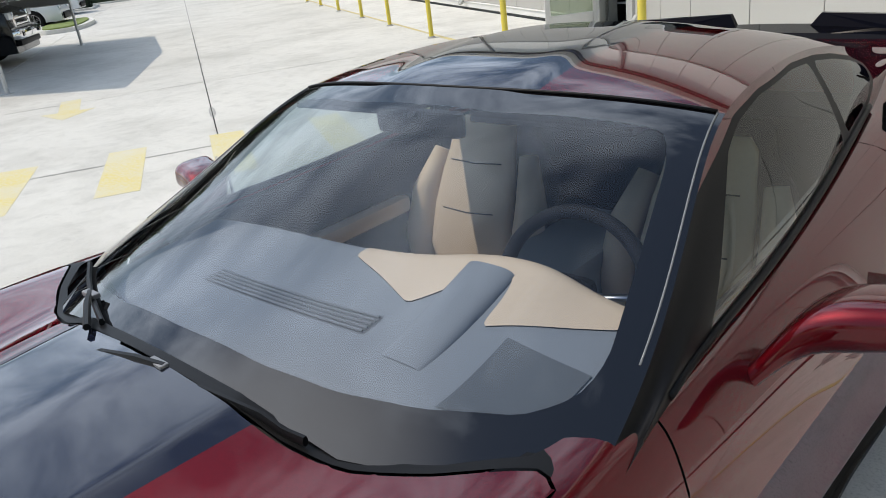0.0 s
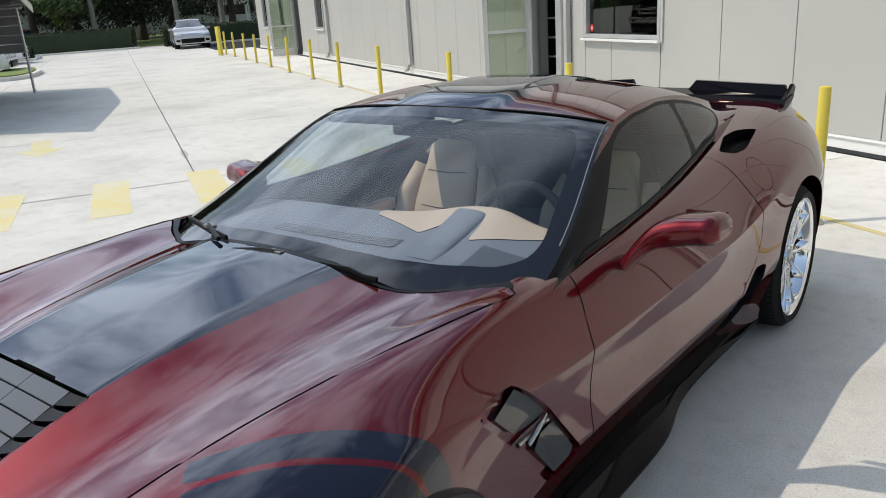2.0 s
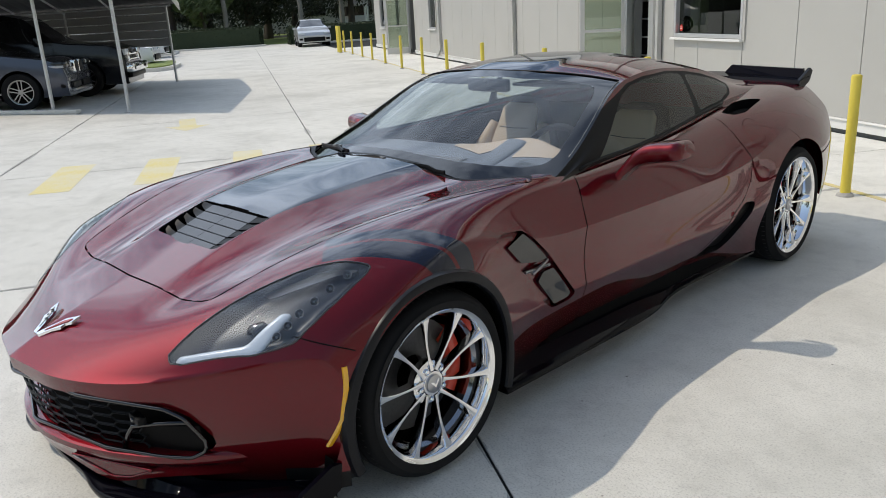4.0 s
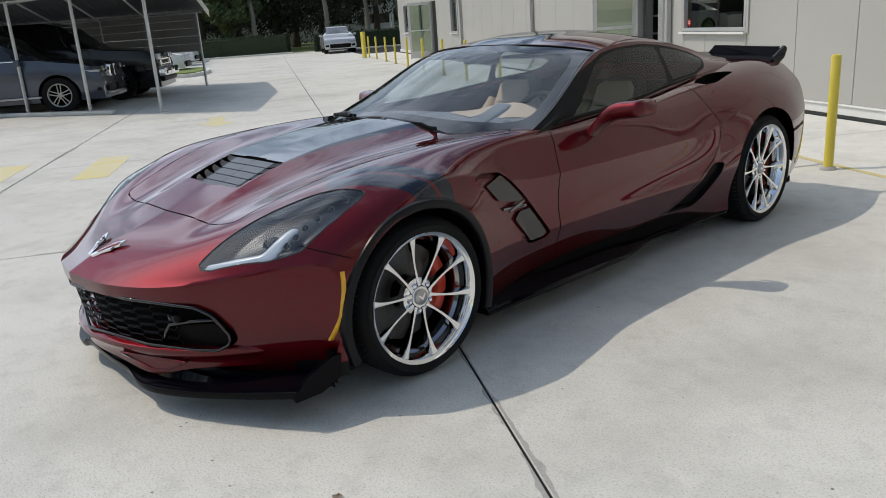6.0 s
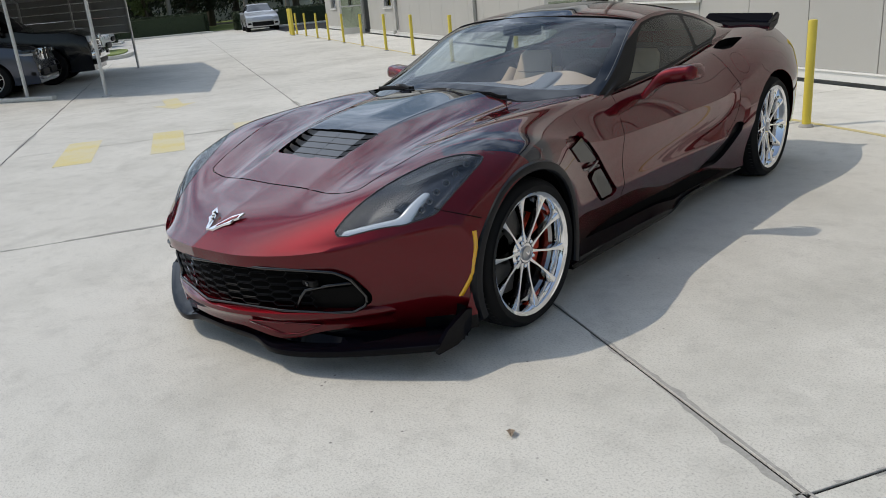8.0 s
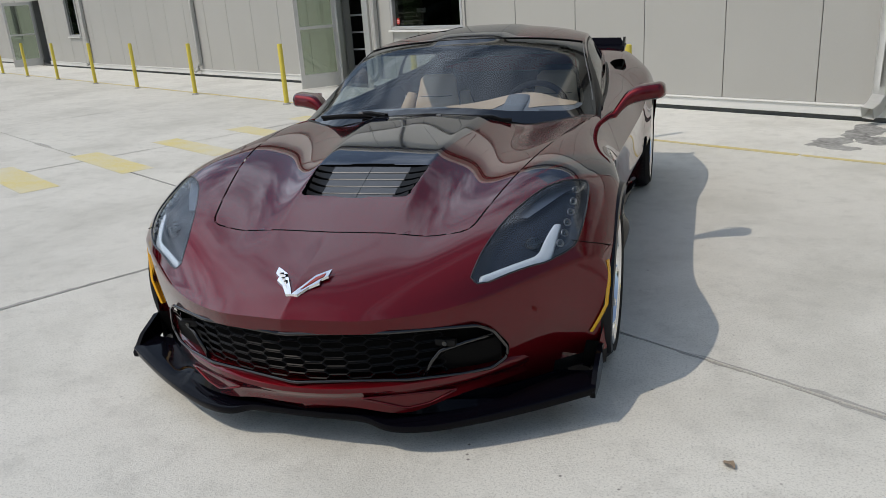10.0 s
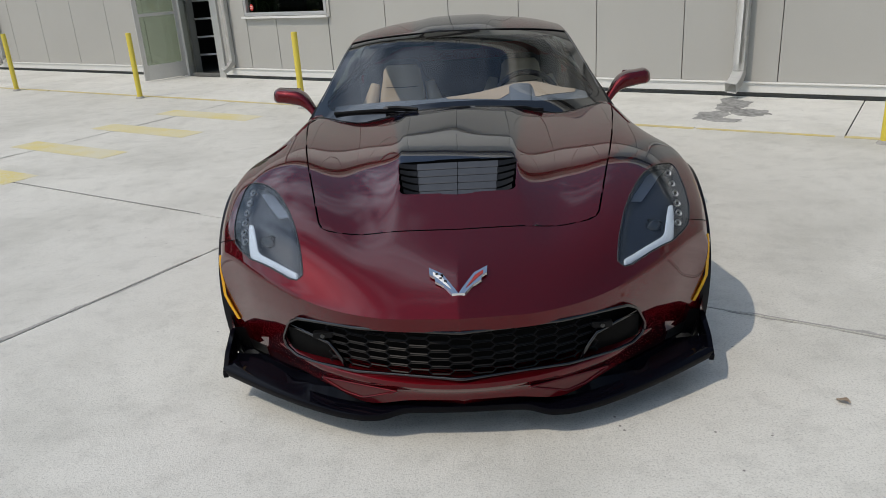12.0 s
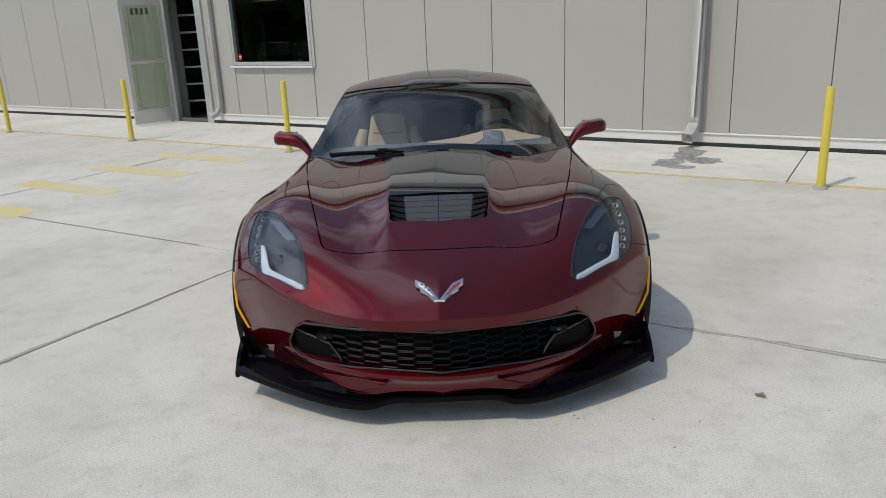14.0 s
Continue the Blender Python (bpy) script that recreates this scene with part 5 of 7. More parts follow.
def wheel(name, x, y, z, side, radius, width, rim_r, turn):
    """Tyre, chrome ten-spoke rim, slotted disc and red caliper; the face looks along +x before it is turned."""
    h = width / 2
    bm = bmesh.new()
    r = rim_r
    lathe(bm, [(-h + 0.01, r - 0.012), (-h - 0.004, r + 0.01), (-h - 0.010, (r + radius) / 2), (-h + 0.002, radius - 0.022), (-h + 0.02, radius - 0.006), (-h * 0.55, radius), (-h * 0.53, radius - 0.007), (-h * 0.47, radius - 0.007), (-h * 0.45, radius),
               (-0.012, radius + 0.001), (-0.008, radius - 0.007), (0.008, radius - 0.007), (0.012, radius + 0.001), (h * 0.45, radius), (h * 0.47, radius - 0.007), (h * 0.53, radius - 0.007), (h * 0.55, radius),
               (h - 0.02, radius - 0.006), (h - 0.002, radius - 0.022), (h + 0.007, radius - 0.040), (h + 0.010, (r + radius) / 2), (h + 0.006, r + 0.018), (h - 0.002, r + 0.006), (h - 0.012, r - 0.008)], 96)
    tyre = part(name, bm, "rubber", car, "low-profile black tyre", smooth=35)
    tyre.matrix_basis = pose(x, y, z, turn if side > 0 else -turn, 0, 0 if side > 0 else 180)
    bm = bmesh.new()
    for k in range(72):  # shoulder sipes
        a = k * math.tau / 72
        box(bm, (h - 0.043, 0, radius - 0.0055), (0.032, 0.004, 0.004), 0, Matrix.Rotation(a, 4, "X"))
    tagged(part("tread_block", bm, "tyre_wall", tyre), kind="stuff")
    bm = bmesh.new()
    lathe(bm, [(-h + 0.02, r - 0.010), (0.02, r - 0.020), (0.03, r - 0.034), (h - 0.075, r - 0.036), (h - 0.062, r - 0.024)], 96)
    part("rim_barrel", bm, "rim_inner", tyre, smooth=35)
    bm = bmesh.new()
    lathe(bm, [(h - 0.062, r - 0.024), (h - 0.018, r - 0.015), (h - 0.008, r - 0.010), (h - 0.005, r - 0.004), (h - 0.001, r + 0.001), (h + 0.002, r + 0.005), (h - 0.004, r + 0.008), (h - 0.012, r - 0.002), (-h + 0.02, r - 0.001)], 96)
    rim = part("rim", bm, "chrome", tyre, "polished chrome rim", smooth=35)
    face = h - 0.030
    for k in range(10):  # five pairs, each a V that opens from the hub to the rim
        bm = bmesh.new()
        a0, way = (k // 2) * math.tau / 5, 1 if k % 2 else -1
        hub_r, out_r = 0.046, r - 0.012
        rings = []
        for j in range(11):
            f = j / 10
            p = hub_r + (out_r * math.cos(0.314) - hub_r) * f
            q = way * (0.009 + (out_r * math.sin(0.314) - 0.009) * f + 0.007 * math.sin(f * math.pi))
            half = 0.0095 - 0.0040 * math.sin(min(1.0, f * 1.25) * math.pi) ** 0.8 + 0.008 * max(0.0, (f - 0.78) / 0.22) ** 2
            lift = face - 0.006 + 0.024 * f**1.6
            c, s = math.cos(a0), math.sin(a0)
            ring = []
            for w, d in ((-1.25, -0.034), (-1, -0.006), (-0.78, 0.0), (0, 0.0006), (0.78, 0.0), (1, -0.006), (1.25, -0.034)):
                pp, qq = p - way * w * half * 0.36, q + w * half * 0.93
                ring.append((lift + d, c * pp - s * qq, s * pp + c * qq))
            rings.append(ring)
        skin(bm, rings)
        part("spoke", bm, "chrome", tyre, smooth=35)
    bm = bmesh.new()
    lathe(bm, [(face - 0.05, 0.078), (face - 0.022, 0.076), (face - 0.016, 0.066), (face - 0.016, 0.046), (face - 0.006, 0.042), (face - 0.006, 0.033)], 40)
    part("hub", bm, "chrome", tyre, smooth=35)
    bm = bmesh.new()
    lathe(bm, [(face - 0.008, 0.034), (face + 0.001, 0.032), (face + 0.004, 0.024), (face + 0.005, 0.0006)], 32)
    part("centre_cap", bm, "satin", tyre, "satin grey centre cap", smooth=35)
    bm = bmesh.new()
    for sgn in (-1, 1):
        prism(bm, [(0, -0.012), (0.020 * sgn, 0.014), (0.012 * sgn, 0.014), (0, 0.0)][:: sgn], face + 0.004, face + 0.0065, lambda p, q, e: (e, p, q))
    part("cap_badge", bm, "chrome", tyre)
    for k in range(5):
        a = (k + 0.5) * math.tau / 5
        bm = bmesh.new()
        lathe(bm, [(face - 0.03, 0.010), (face - 0.006, 0.0095), (face - 0.002, 0.006), (face - 0.002, 0.0004)], 6)
        bmesh.ops.translate(bm, vec=(0, 0.056 * math.cos(a), 0.056 * math.sin(a)), verts=bm.verts)
        part("lug_nut", bm, "chrome", tyre)
    bm = bmesh.new()
    dr = r - 0.062
    lathe(bm, [(0.0, 0.07), (0.0, dr), (-0.012, dr), (-0.014, dr - 0.004), (-0.026, dr - 0.004), (-0.028, dr), (-0.04, dr), (-0.04, 0.07)], 64)
    part("brake_disc", bm, "disc", tyre, smooth=35)
    bm = bmesh.new()
    rings = []
    for j in range(15):
        a = radians(-36 + 72 * j / 14) + math.pi / 2 - radians(turn)
        a = a - math.pi / 2 + (0 if side > 0 else math.pi)
        ring = []
        for aa, rr in ((-0.045, dr - 0.052), (0.018, dr - 0.052), (0.034, dr - 0.040), (0.038, dr - 0.02), (0.030, dr + 0.006), (0.0, dr + 0.014), (-0.045, dr + 0.012)):
            ring.append((aa, rr * math.cos(a), rr * math.sin(a)))
        rings.append(ring)
    skin(bm, rings)
    caliper = part("caliper", bm, "caliper_red", tyre, "red brake caliper", smooth=35)
    bm = bmesh.new()
    lathe(bm, [(-h, 0.05), (-h, r - 0.02), (-h + 0.02, r - 0.02)], 40)
    part("inner_shield", bm, "black_void", tyre)
    return tyre


wheel("front_wheel", 0.812, *HUB_F, 1, 0.326, 0.285, 0.262, 8)
wheel("front_wheel", -0.812, *HUB_F, -1, 0.326, 0.285, 0.262, 20)
wheel("rear_wheel", 0.715, *HUB_R, 1, 0.338, 0.335, 0.273, 15)
wheel("rear_wheel", -0.715, *HUB_R, -1, 0.338, 0.335, 0.273, 3)

# arch liners and flared lips
for (hy, hz), r, front_end in ((HUB_F, ARCH_F, True), (HUB_R, ARCH_R, False)):
    for side in (1, -1):
        bm = bmesh.new()
        rows = []
        for k in range(41):
            a = radians(-25 + 230 * k / 40)
            y, z = hy + (r + 0.012) * math.cos(a), hz + (r + 0.012) * math.sin(a)
            rows.append([(side * xx, y, max(z, 0.12)) for xx in (0.90 if front_end else 0.80, 0.45)])
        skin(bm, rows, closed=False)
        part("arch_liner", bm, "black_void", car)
        bm = bmesh.new()
        rows = []
        for k in range(49):
            a = radians(-22 + 224 * k / 48)
            ca, sa = math.cos(a), math.sin(a)
            # the lip stands a little proud of the side wherever the side runs
            y, z = hy + r * ca, hz + r * sa
            wide = 0.996 if front_end else 0.988
            wide -= 0.014 * max(0.0, -ca) ** 2 * max(0.0, 1 - sa) if front_end else 0.0
            wide -= 0.075 * max(0.0, ca) ** 2 if front_end else 0.055 * max(0.0, -ca) ** 2
            wide -= 0.020 * max(0.0, sa) ** 2
            prof = ((-0.030, r - 0.008), (0.0, r - 0.010), (0.008, r - 0.004), (0.010, r + 0.010), (0.006, r + 0.026), (-0.010, r + 0.032), (-0.030, r + 0.030))
            rows.append([(side * (wide + o), hy + q * ca, hz + q * sa) for o, q in prof])
        skin(bm, rows)
        if front_end:
            part("arch_flare", bm, "black_flare", car, "black flared arch lip", smooth=40)
        else:
            bm.free()

# ---- lamps ----
LAMP_ROWS = [bspline(station(t), 60) for t in np.linspace(-2.39, -1.2, 80)]
STATION_PTS = np.array([p for row in LAMP_ROWS for p in row if p[2] > 0.45 and p[0] > 0.5])


def lamp_z(x, y):
    """Height of the body's own surface at the lamp."""
    far = (STATION_PTS[:, 0] - abs(x)) ** 2 + (STATION_PTS[:, 1] - y) ** 2
    near_ = np.argsort(far)[:24]
    w = np.exp(-far[near_] / 0.03**2)
    p = STATION_PTS[near_]
    m = np.column_stack([np.ones(len(p)), p[:, 0] - abs(x), p[:, 1] - y])
    return float(np.linalg.lstsq(m * w[:, None], p[:, 2] * w, rcond=None)[0][0])


bpy.context.view_layer.update()


def side_x(y, z):
    """Width of the body's own side ahead of the wheel."""
    return body.ray_cast(Vector((2.0, y, z)), Vector((-1, 0, 0)))[1].x


def border_of(bm):
    """The longest open border of a mesh, as points in order."""
    links = {}
    for e in bm.edges:
        if e.is_boundary:
            a, b = e.verts
            links.setdefault(a, []).append(b)
            links.setdefault(b, []).append(a)
    best, left = [], set(links)
    while left:
        v = left.pop()
        chain = [v]
        while True:
            nxt = [o for o in links[chain[-1]] if o in left]
            if not nxt:
                break
            left.discard(nxt[0])
            chain.append(nxt[0])
        if len(chain) > len(best):
            best = chain
    return [v.co.copy() for v in best]


for side in (1, -1):
    shape = lamps[side]
    # a bowl of the lens's own outline, sunk below it
    bowl = shape.copy()
    bowl.normal_update()
    rim_at = np.array([v.co for v in bowl.verts if any(e.is_boundary for e in v.link_edges)])
    for v in bowl.verts:  # sunk in the middle, closed to the lens along its edge
        away = np.sqrt(((rim_at - np.array(v.co)) ** 2).sum(1).min())
        v.co += Vector((-side * 0.020, 0.026, -0.036)) * min(1.0, away / 0.035)
    loop = border_of(shape)
    lamp_ob = part("headlamp", bowl, "lamp_inner", car, "swept headlamp with a clear lens and a white light blade", smooth=True)
    part("lens", shape, "lens", lamp_ob, smooth=True)
    g = inside([(side * a, b) for a, b in lamp])

    # black rim round the lens
    bm = bmesh.new()
    tube(bm, loop + loop[:1], 0.0035, 6)
    part("lens_rim", bm, "black_gloss", lamp_ob, smooth=True)
    # the light blade: a bent bar along the lower edge
    outer = bspline([(0.592, -2.080), (0.698, -2.008), (0.776, -1.942), (0.800, -1.915), (0.806, -1.895), (0.812, -1.860), (0.820, -1.800)], 40)
    inner = bspline([(0.594, -2.062), (0.640, -2.026), (0.735, -1.951), (0.763, -1.926), (0.770, -1.905), (0.778, -1.875), (0.796, -1.818)], 40)
    bm = bmesh.new()
    rings = []
    for (a, b), (c, d) in zip(outer, inner):
        row = []
        for f, h in ((-0.02, -0.012), (0.0, 0.0), (0.12, 0.004), (0.5, 0.005), (0.88, 0.004), (1.0, 0.0), (1.02, -0.012)):
            x, y = a + (c - a) * f, b + (d - b) * f
            row.append((side * x, y, lamp_z(x, y) - 0.020 + h))
        rings.append(row)
    skin(bm, rings)
    part("light_blade", bm, "led_white", lamp_ob, "white light-guide blade", smooth=True)
    # projector barrel and the row of small side lamps
    bm = bmesh.new()
    lathe(bm, [(-0.02, 0.034), (0.012, 0.036), (0.016, 0.033), (0.010, 0.029), (0.016, 0.022), (0.022, 0.0006)], 32)
    px, py = 0.735, -1.87
    bmesh.ops.transform(bm, matrix=Matrix.Translation((side * px, py, lamp_z(px, py) - 0.072)) @ pose(0, 0, 0, 0, 0, -90 + side * 22), verts=bm.verts)
    part("projector", bm, "dark_glass", lamp_ob, "dark projector lens", smooth=35)
    for px, py in ((0.838, -1.600), (0.840, -1.668), (0.841, -1.727), (0.838, -1.781), (0.835, -1.822), (0.826, -1.858)):
        z = lamp_z(px, py) - 0.014
        bm = bmesh.new()  # a bright cup with a clear bead in it
        lathe(bm, [(-0.010, 0.004), (0.002, 0.011), (0.005, 0.013), (0.004, 0.014), (-0.010, 0.009)], 18)
        bmesh.ops.transform(bm, matrix=Matrix.Translation((side * px, py, z)) @ pose(0, 0, 0, 0, 0, -90 + side * 40) @ pose(0, 0, 0, 0, -35, 0), verts=bm.verts)
        cup = part("small_lamp", bm, "satin", lamp_ob, smooth=35)
        bm = bmesh.new()
        bmesh.ops.create_icosphere(bm, subdivisions=2, radius=0.0065)
        bmesh.ops.translate(bm, vec=(side * px, py, z), verts=bm.verts)
        part("bead", bm, "dark_glass", cup, smooth=True)
    bm = bmesh.new()
    rows_ = [[(side * a, b, lamp_z(a, b) - 0.028) for a in (w - 0.045, w)] for w, b in ((0.70, -1.80), (0.76, -1.70), (0.80, -1.62), (0.835, -1.56))]
    skin(bm, rows_, closed=False)
    bmesh.ops.solidify(bm, geom=list(bm.faces), thickness=0.004)
    part("reflector", bm, "satin", lamp_ob)
    # amber side marker just ahead of the wheel
    bm = bmesh.new()
    rings = []
    for k in range(9):
        f = k / 8
        z = 0.285 + 0.26 * f
        y = -1.780 + 0.050 * f + 0.012 * math.sin(f * math.pi)
        x = side_x(y + 0.006, z) + 0.003 + 0.002 * math.sin(f * math.pi)
        rings.append([(side * (x + e), y + w, z) for e, w in ((-0.012, -0.008), (-0.001, -0.007), (0.002, 0.001), (0.001, 0.008), (-0.012, 0.009))])
    skin(bm, rings)
    part("side_marker", bm, "amber", car, "amber side marker strip", smooth=35)

for side in (1, -1):  # joint between bumper and fender
    bm = bmesh.new()
    tube(bm, [(side * x, y, z) for x, y, z in ((0.862, -1.826, 0.643), (0.897, -1.798, 0.630), (0.935, -1.762, 0.616), (0.964, -1.718, 0.598), (0.980, -1.690, 0.586))], 0.0018, 6)
    part("panel_joint", bm, "black_void", car)

# ---- nose: grille, lower lip, splitter, badge ----


def nose_y(x, z=0.4):
    """How far forward the front face stands at that width and height."""
    s = min(1.0, abs(x) / 0.93)
    y = NOSE + 0.59 * s**2
    f = max(0.0, min(1.0, (0.49 - z) / 0.34))
    return y + (0.012 * math.sin(f * math.pi / 2) + 0.075 * f**2) * (1 - s**3) * 0.8


# sheet behind the mesh; the dark depth of the grille is in its colour
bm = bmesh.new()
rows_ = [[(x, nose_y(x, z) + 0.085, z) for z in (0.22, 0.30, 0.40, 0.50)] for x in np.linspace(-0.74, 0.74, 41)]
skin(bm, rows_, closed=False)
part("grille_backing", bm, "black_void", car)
bm = bmesh.new()
rim_pts = [(x, nose_y(x, z) + 0.004, z) for x, z in mouth]
tube(bm, rim_pts + rim_pts[:1], 0.0065, 8)
part("grille_rim", bm, "black_gloss", car, "gloss black grille surround", smooth=True)
mg = inside(mouth)
grille = bmesh.new()
cols = 15
for k in range(cols):  # stretched six-sided cells
    xm = (k - (cols - 1) / 2) * 0.074
    for j in range(7):
        zm = 0.262 + 0.034 * j + (0.017 if k % 2 else 0)
        if mg(np.array([abs(xm) + 0.05]), np.array([zm]))[0] > -0.012 or abs(xm) > 0.50:
            continue
        hexa = [(xm - 0.046, zm), (xm - 0.032, zm + 0.014), (xm + 0.032, zm + 0.014), (xm + 0.046, zm), (xm + 0.032, zm - 0.014), (xm - 0.032, zm - 0.014)]
        for (a, b), (c, d) in zip(hexa, hexa[1:] + hexa[:1]):
            p, q = Vector((a, nose_y(a, b) + 0.035, b)), Vector((c, nose_y(c, d) + 0.035, d))
            tube(grille, [p, q], 0.0030, 4, 1.0)
tagged(part("grille_mesh", grille, "black_satin", car, "gloss black six-sided grille mesh"), kind="stuff")
for side in (1, -1):
    bm = bmesh.new()  # brake duct panel at each end of the grille
    rows_ = [[(side * x, nose_y(x, z) + 0.045 - 0.02 * f, z) for z in np.linspace(0.265 + 0.012 * f, 0.35 + 0.02 * f, 5)] for f, x in ((0, 0.47), (0.3, 0.53), (0.7, 0.60), (1, 0.655))]
    skin(bm, rows_, closed=False)
    bmesh.ops.solidify(bm, geom=list(bm.faces), thickness=0.006)
    part("duct_panel", bm, "black_satin", car, smooth=40)
    bm = bmesh.new()
    p = [(side * x, nose_y(x, z) + 0.02, z) for x, z in ((0.42, 0.268), (0.455, 0.33), (0.48, 0.362), (0.56, 0.378), (0.64, 0.384))]
    tube(bm, p, 0.008, 6)
    part("duct_edge", bm, "black_gloss", car, smooth=True)
    bm = bmesh.new()  # small camera pod
    box(bm, (side * 0.50, nose_y(0.5, 0.385) + 0.022, 0.392), (0.075, 0.03, 0.026), 0.009)
    pod = part("camera_pod", bm, "black_satin", car, smooth=35)
    bm = bmesh.new()
    lathe(bm, [(0, 0.009), (0.004, 0.008), (0.006, 0.0004)], 16)
    bmesh.ops.transform(bm, matrix=Matrix.Translation((side * 0.50, nose_y(0.5, 0.385) + 0.006, 0.392)) @ pose(0, 0, 0, 0, 0, -90), verts=bm.verts)
    part("pod_lens", bm, "dark_glass", pod)

# body-colour lip under the grille with its dark side hollows
bm = bmesh.new()
rows_ = []
for x in np.linspace(-0.80, 0.80, 61):
    y = nose_y(x, 0.25)
    dip = 0.045 * math.exp(-((abs(x) - 0.36) / 0.13) ** 2)
    y += 0.085 * max(0.0, (abs(x) - 0.50) / 0.28) ** 2
    rows_.append([(x, y + 0.075, 0.276), (x, y + 0.004, 0.270), (x, y - 0.010, 0.262), (x, y - 0.013, 0.246), (x, y - 0.004, 0.232), (x, y + 0.006, 0.222 - dip * 0.25), (x, y + 0.010, 0.205 - dip * 0.6), (x, y + 0.012, 0.190 - dip)])
skin(bm, rows_, closed=False)
part("lower_lip", bm, "paint", car, smooth=40)
for side in (1, -1):  # three-cornered pockets low in the lip, with a bright lower edge
    bm = bmesh.new()
    tri = [(0.23, 0.226), (0.53, 0.216), (0.44, 0.176), (0.37, 0.166)]
    prism(bm, rounded(tri, 0.012), 0.0, 0.012, lambda p, q, h: (side * p, nose_y(p, q) - 0.006 - h, q))
    pocket = part("lip_pocket", bm, "paint", car, "dark red three-cornered pocket panel", smooth=35)
    bm = bmesh.new()
    tube(bm, [(side * p, nose_y(p, q) - 0.020, q) for p, q in rounded(tri, 0.012) + rounded(tri, 0.012)[:1]], 0.0035, 6)
    part("pocket_edge", bm, "paint", pocket, smooth=True)


def split_edge(x):
    """Plan and height of the splitter's leading edge."""
    a = abs(x)
    y = -2.315 + 0.10 * (a / 0.35) ** 2 * 0.25 if a < 0.35 else -2.29 + 0.335 * ((a - 0.35) / 0.60) ** 1.35
    step = 1 / (1 + math.exp((0.265 - a) / 0.022))
    z = 0.120 - 0.026 * step + 0.035 * max(0.0, (a - 0.45) / 0.5) ** 1.3
    return y - 0.018 * step, z


bm = bmesh.new()
rings = []
for x in np.linspace(-0.962, 0.962, 111):
    y, z = split_edge(x)
    back = 0.30 if abs(x) < 0.7 else 0.30 - 0.2 * (abs(x) - 0.7) / 0.272
    tall = 0.085 - 0.050 * max(0.0, min(1.0, (abs(x) - 0.42) / 0.25))
    rings.append([(x * 0.985, y + 0.088, z + tall), (x * 0.99, y + 0.070, z + 0.036), (x, y + 0.010, z + 0.030), (x, y + 0.002, z + 0.026), (x, y, z + 0.018), (x, y + 0.006, z), (x * 0.98, y + back, z + 0.005), (x * 0.97, y + back, z + tall), (x * 0.97, y + min(0.115, back), z + tall + 0.003)])
skin(bm, rings)
part("splitter", bm, "carbon_black", car, "gloss black front splitter", smooth=35)
bm = bmesh.new()  # dark wall behind the splitter, under the painted lip
rows_ = []
for x in np.linspace(-0.955, 0.955, 61):
    y = max(split_edge(x)[0] + 0.10, nose_y(x, 0.2) + 0.012)
    rows_.append([(x * 0.975, y, z) for z in (0.10, 0.14, 0.225 - 0.06 * max(0.0, min(1.0, (abs(x) - 0.45) / 0.2)))])
skin(bm, rows_, closed=False)
part("valance", bm, "carbon_black", car, smooth=40)
for side in (1, -1):
    bm = bmesh.new()  # upright end plate
    skin(bm, [[(side * (x + e), y, z) for y, z in ((-1.968, 0.118), (-1.972, 0.140), (-1.91, 0.195), (-1.80, 0.240), (-1.765, 0.235), (-1.78, 0.150), (-1.86, 0.118))] for x, e in ((0.945, 0.0), (0.951, 0.012))])
    part("end_plate", bm, "carbon_black", car, smooth=35)
    bm = bmesh.new()  # added dark filler that hides the bright opening between the bumper's lower corner and the end plate
    skin(bm, [[(side * x, y, z) for z in (0.12, 0.19, 0.25)] for x, y in ((0.78, -1.80), (0.86, -1.79), (0.948, -1.785))], closed=False)
    bmesh.ops.solidify(bm, geom=list(bm.faces), thickness=0.006)
    part("bumper_return", bm, "black_satin", car, smooth=35)
    bm = bmesh.new()
    # the side sill blade
    rings = []
    for y in np.linspace(-0.955, 1.17, 61):
        f = (y + 0.955) / 2.125
        wide = 0.885 - 0.075 / (1 + math.exp((0.20 - y) / 0.075)) + 0.030 * max(0.0, y - 0.55) - 0.022 * f
        z = 0.112 + 0.006 * f
        rings.append([(side * (wide - 0.10), y, z + 0.06), (side * (wide - 0.02), y, z + 0.030), (side * wide, y, z + 0.014), (side * (wide + 0.002), y, z + 0.004), (side * (wide - 0.004), y, z), (side * (wide - 0.12), y, z - 0.002)])
    skin(bm, rings)
    part("sill_blade", bm, "carbon_black", car, "gloss black side sill blade", smooth=35)

# winged nose badge, as plain plates
badge = None
for side in (1, -1):
    for k, (mat, wing) in enumerate((("chrome", [(0.0, 0.0), (0.012, 0.018), (0.055, 0.075), (0.102, 0.100), (0.100, 0.075), (0.080, 0.062), (0.080, 0.048), (0.050, 0.030), (0.022, 0.0)]), ("white_paint" if side < 0 else "red_paint", [(0.026, 0.018), (0.058, 0.062), (0.088, 0.082), (0.086, 0.070), (0.070, 0.058), (0.040, 0.030)]))):
        bm = bmesh.new()
        lift = 0.006 + 0.003 * k
        back = 0.0 if k == 0 else 0.002

        def put(p, q, h):
            y = -2.298 + q * 1.17
            return (side * p, y, 0.567 + (y + 2.298) * 0.43 - 0.10 * p * p + h * 0.9)

        prism(bm, wing, -0.004, lift, put)
        ob = part("badge" if badge is None else "badge_wing", bm, mat, car if badge is None else badge, "winged chrome nose badge" if badge is None else "")
        badge = badge or ob
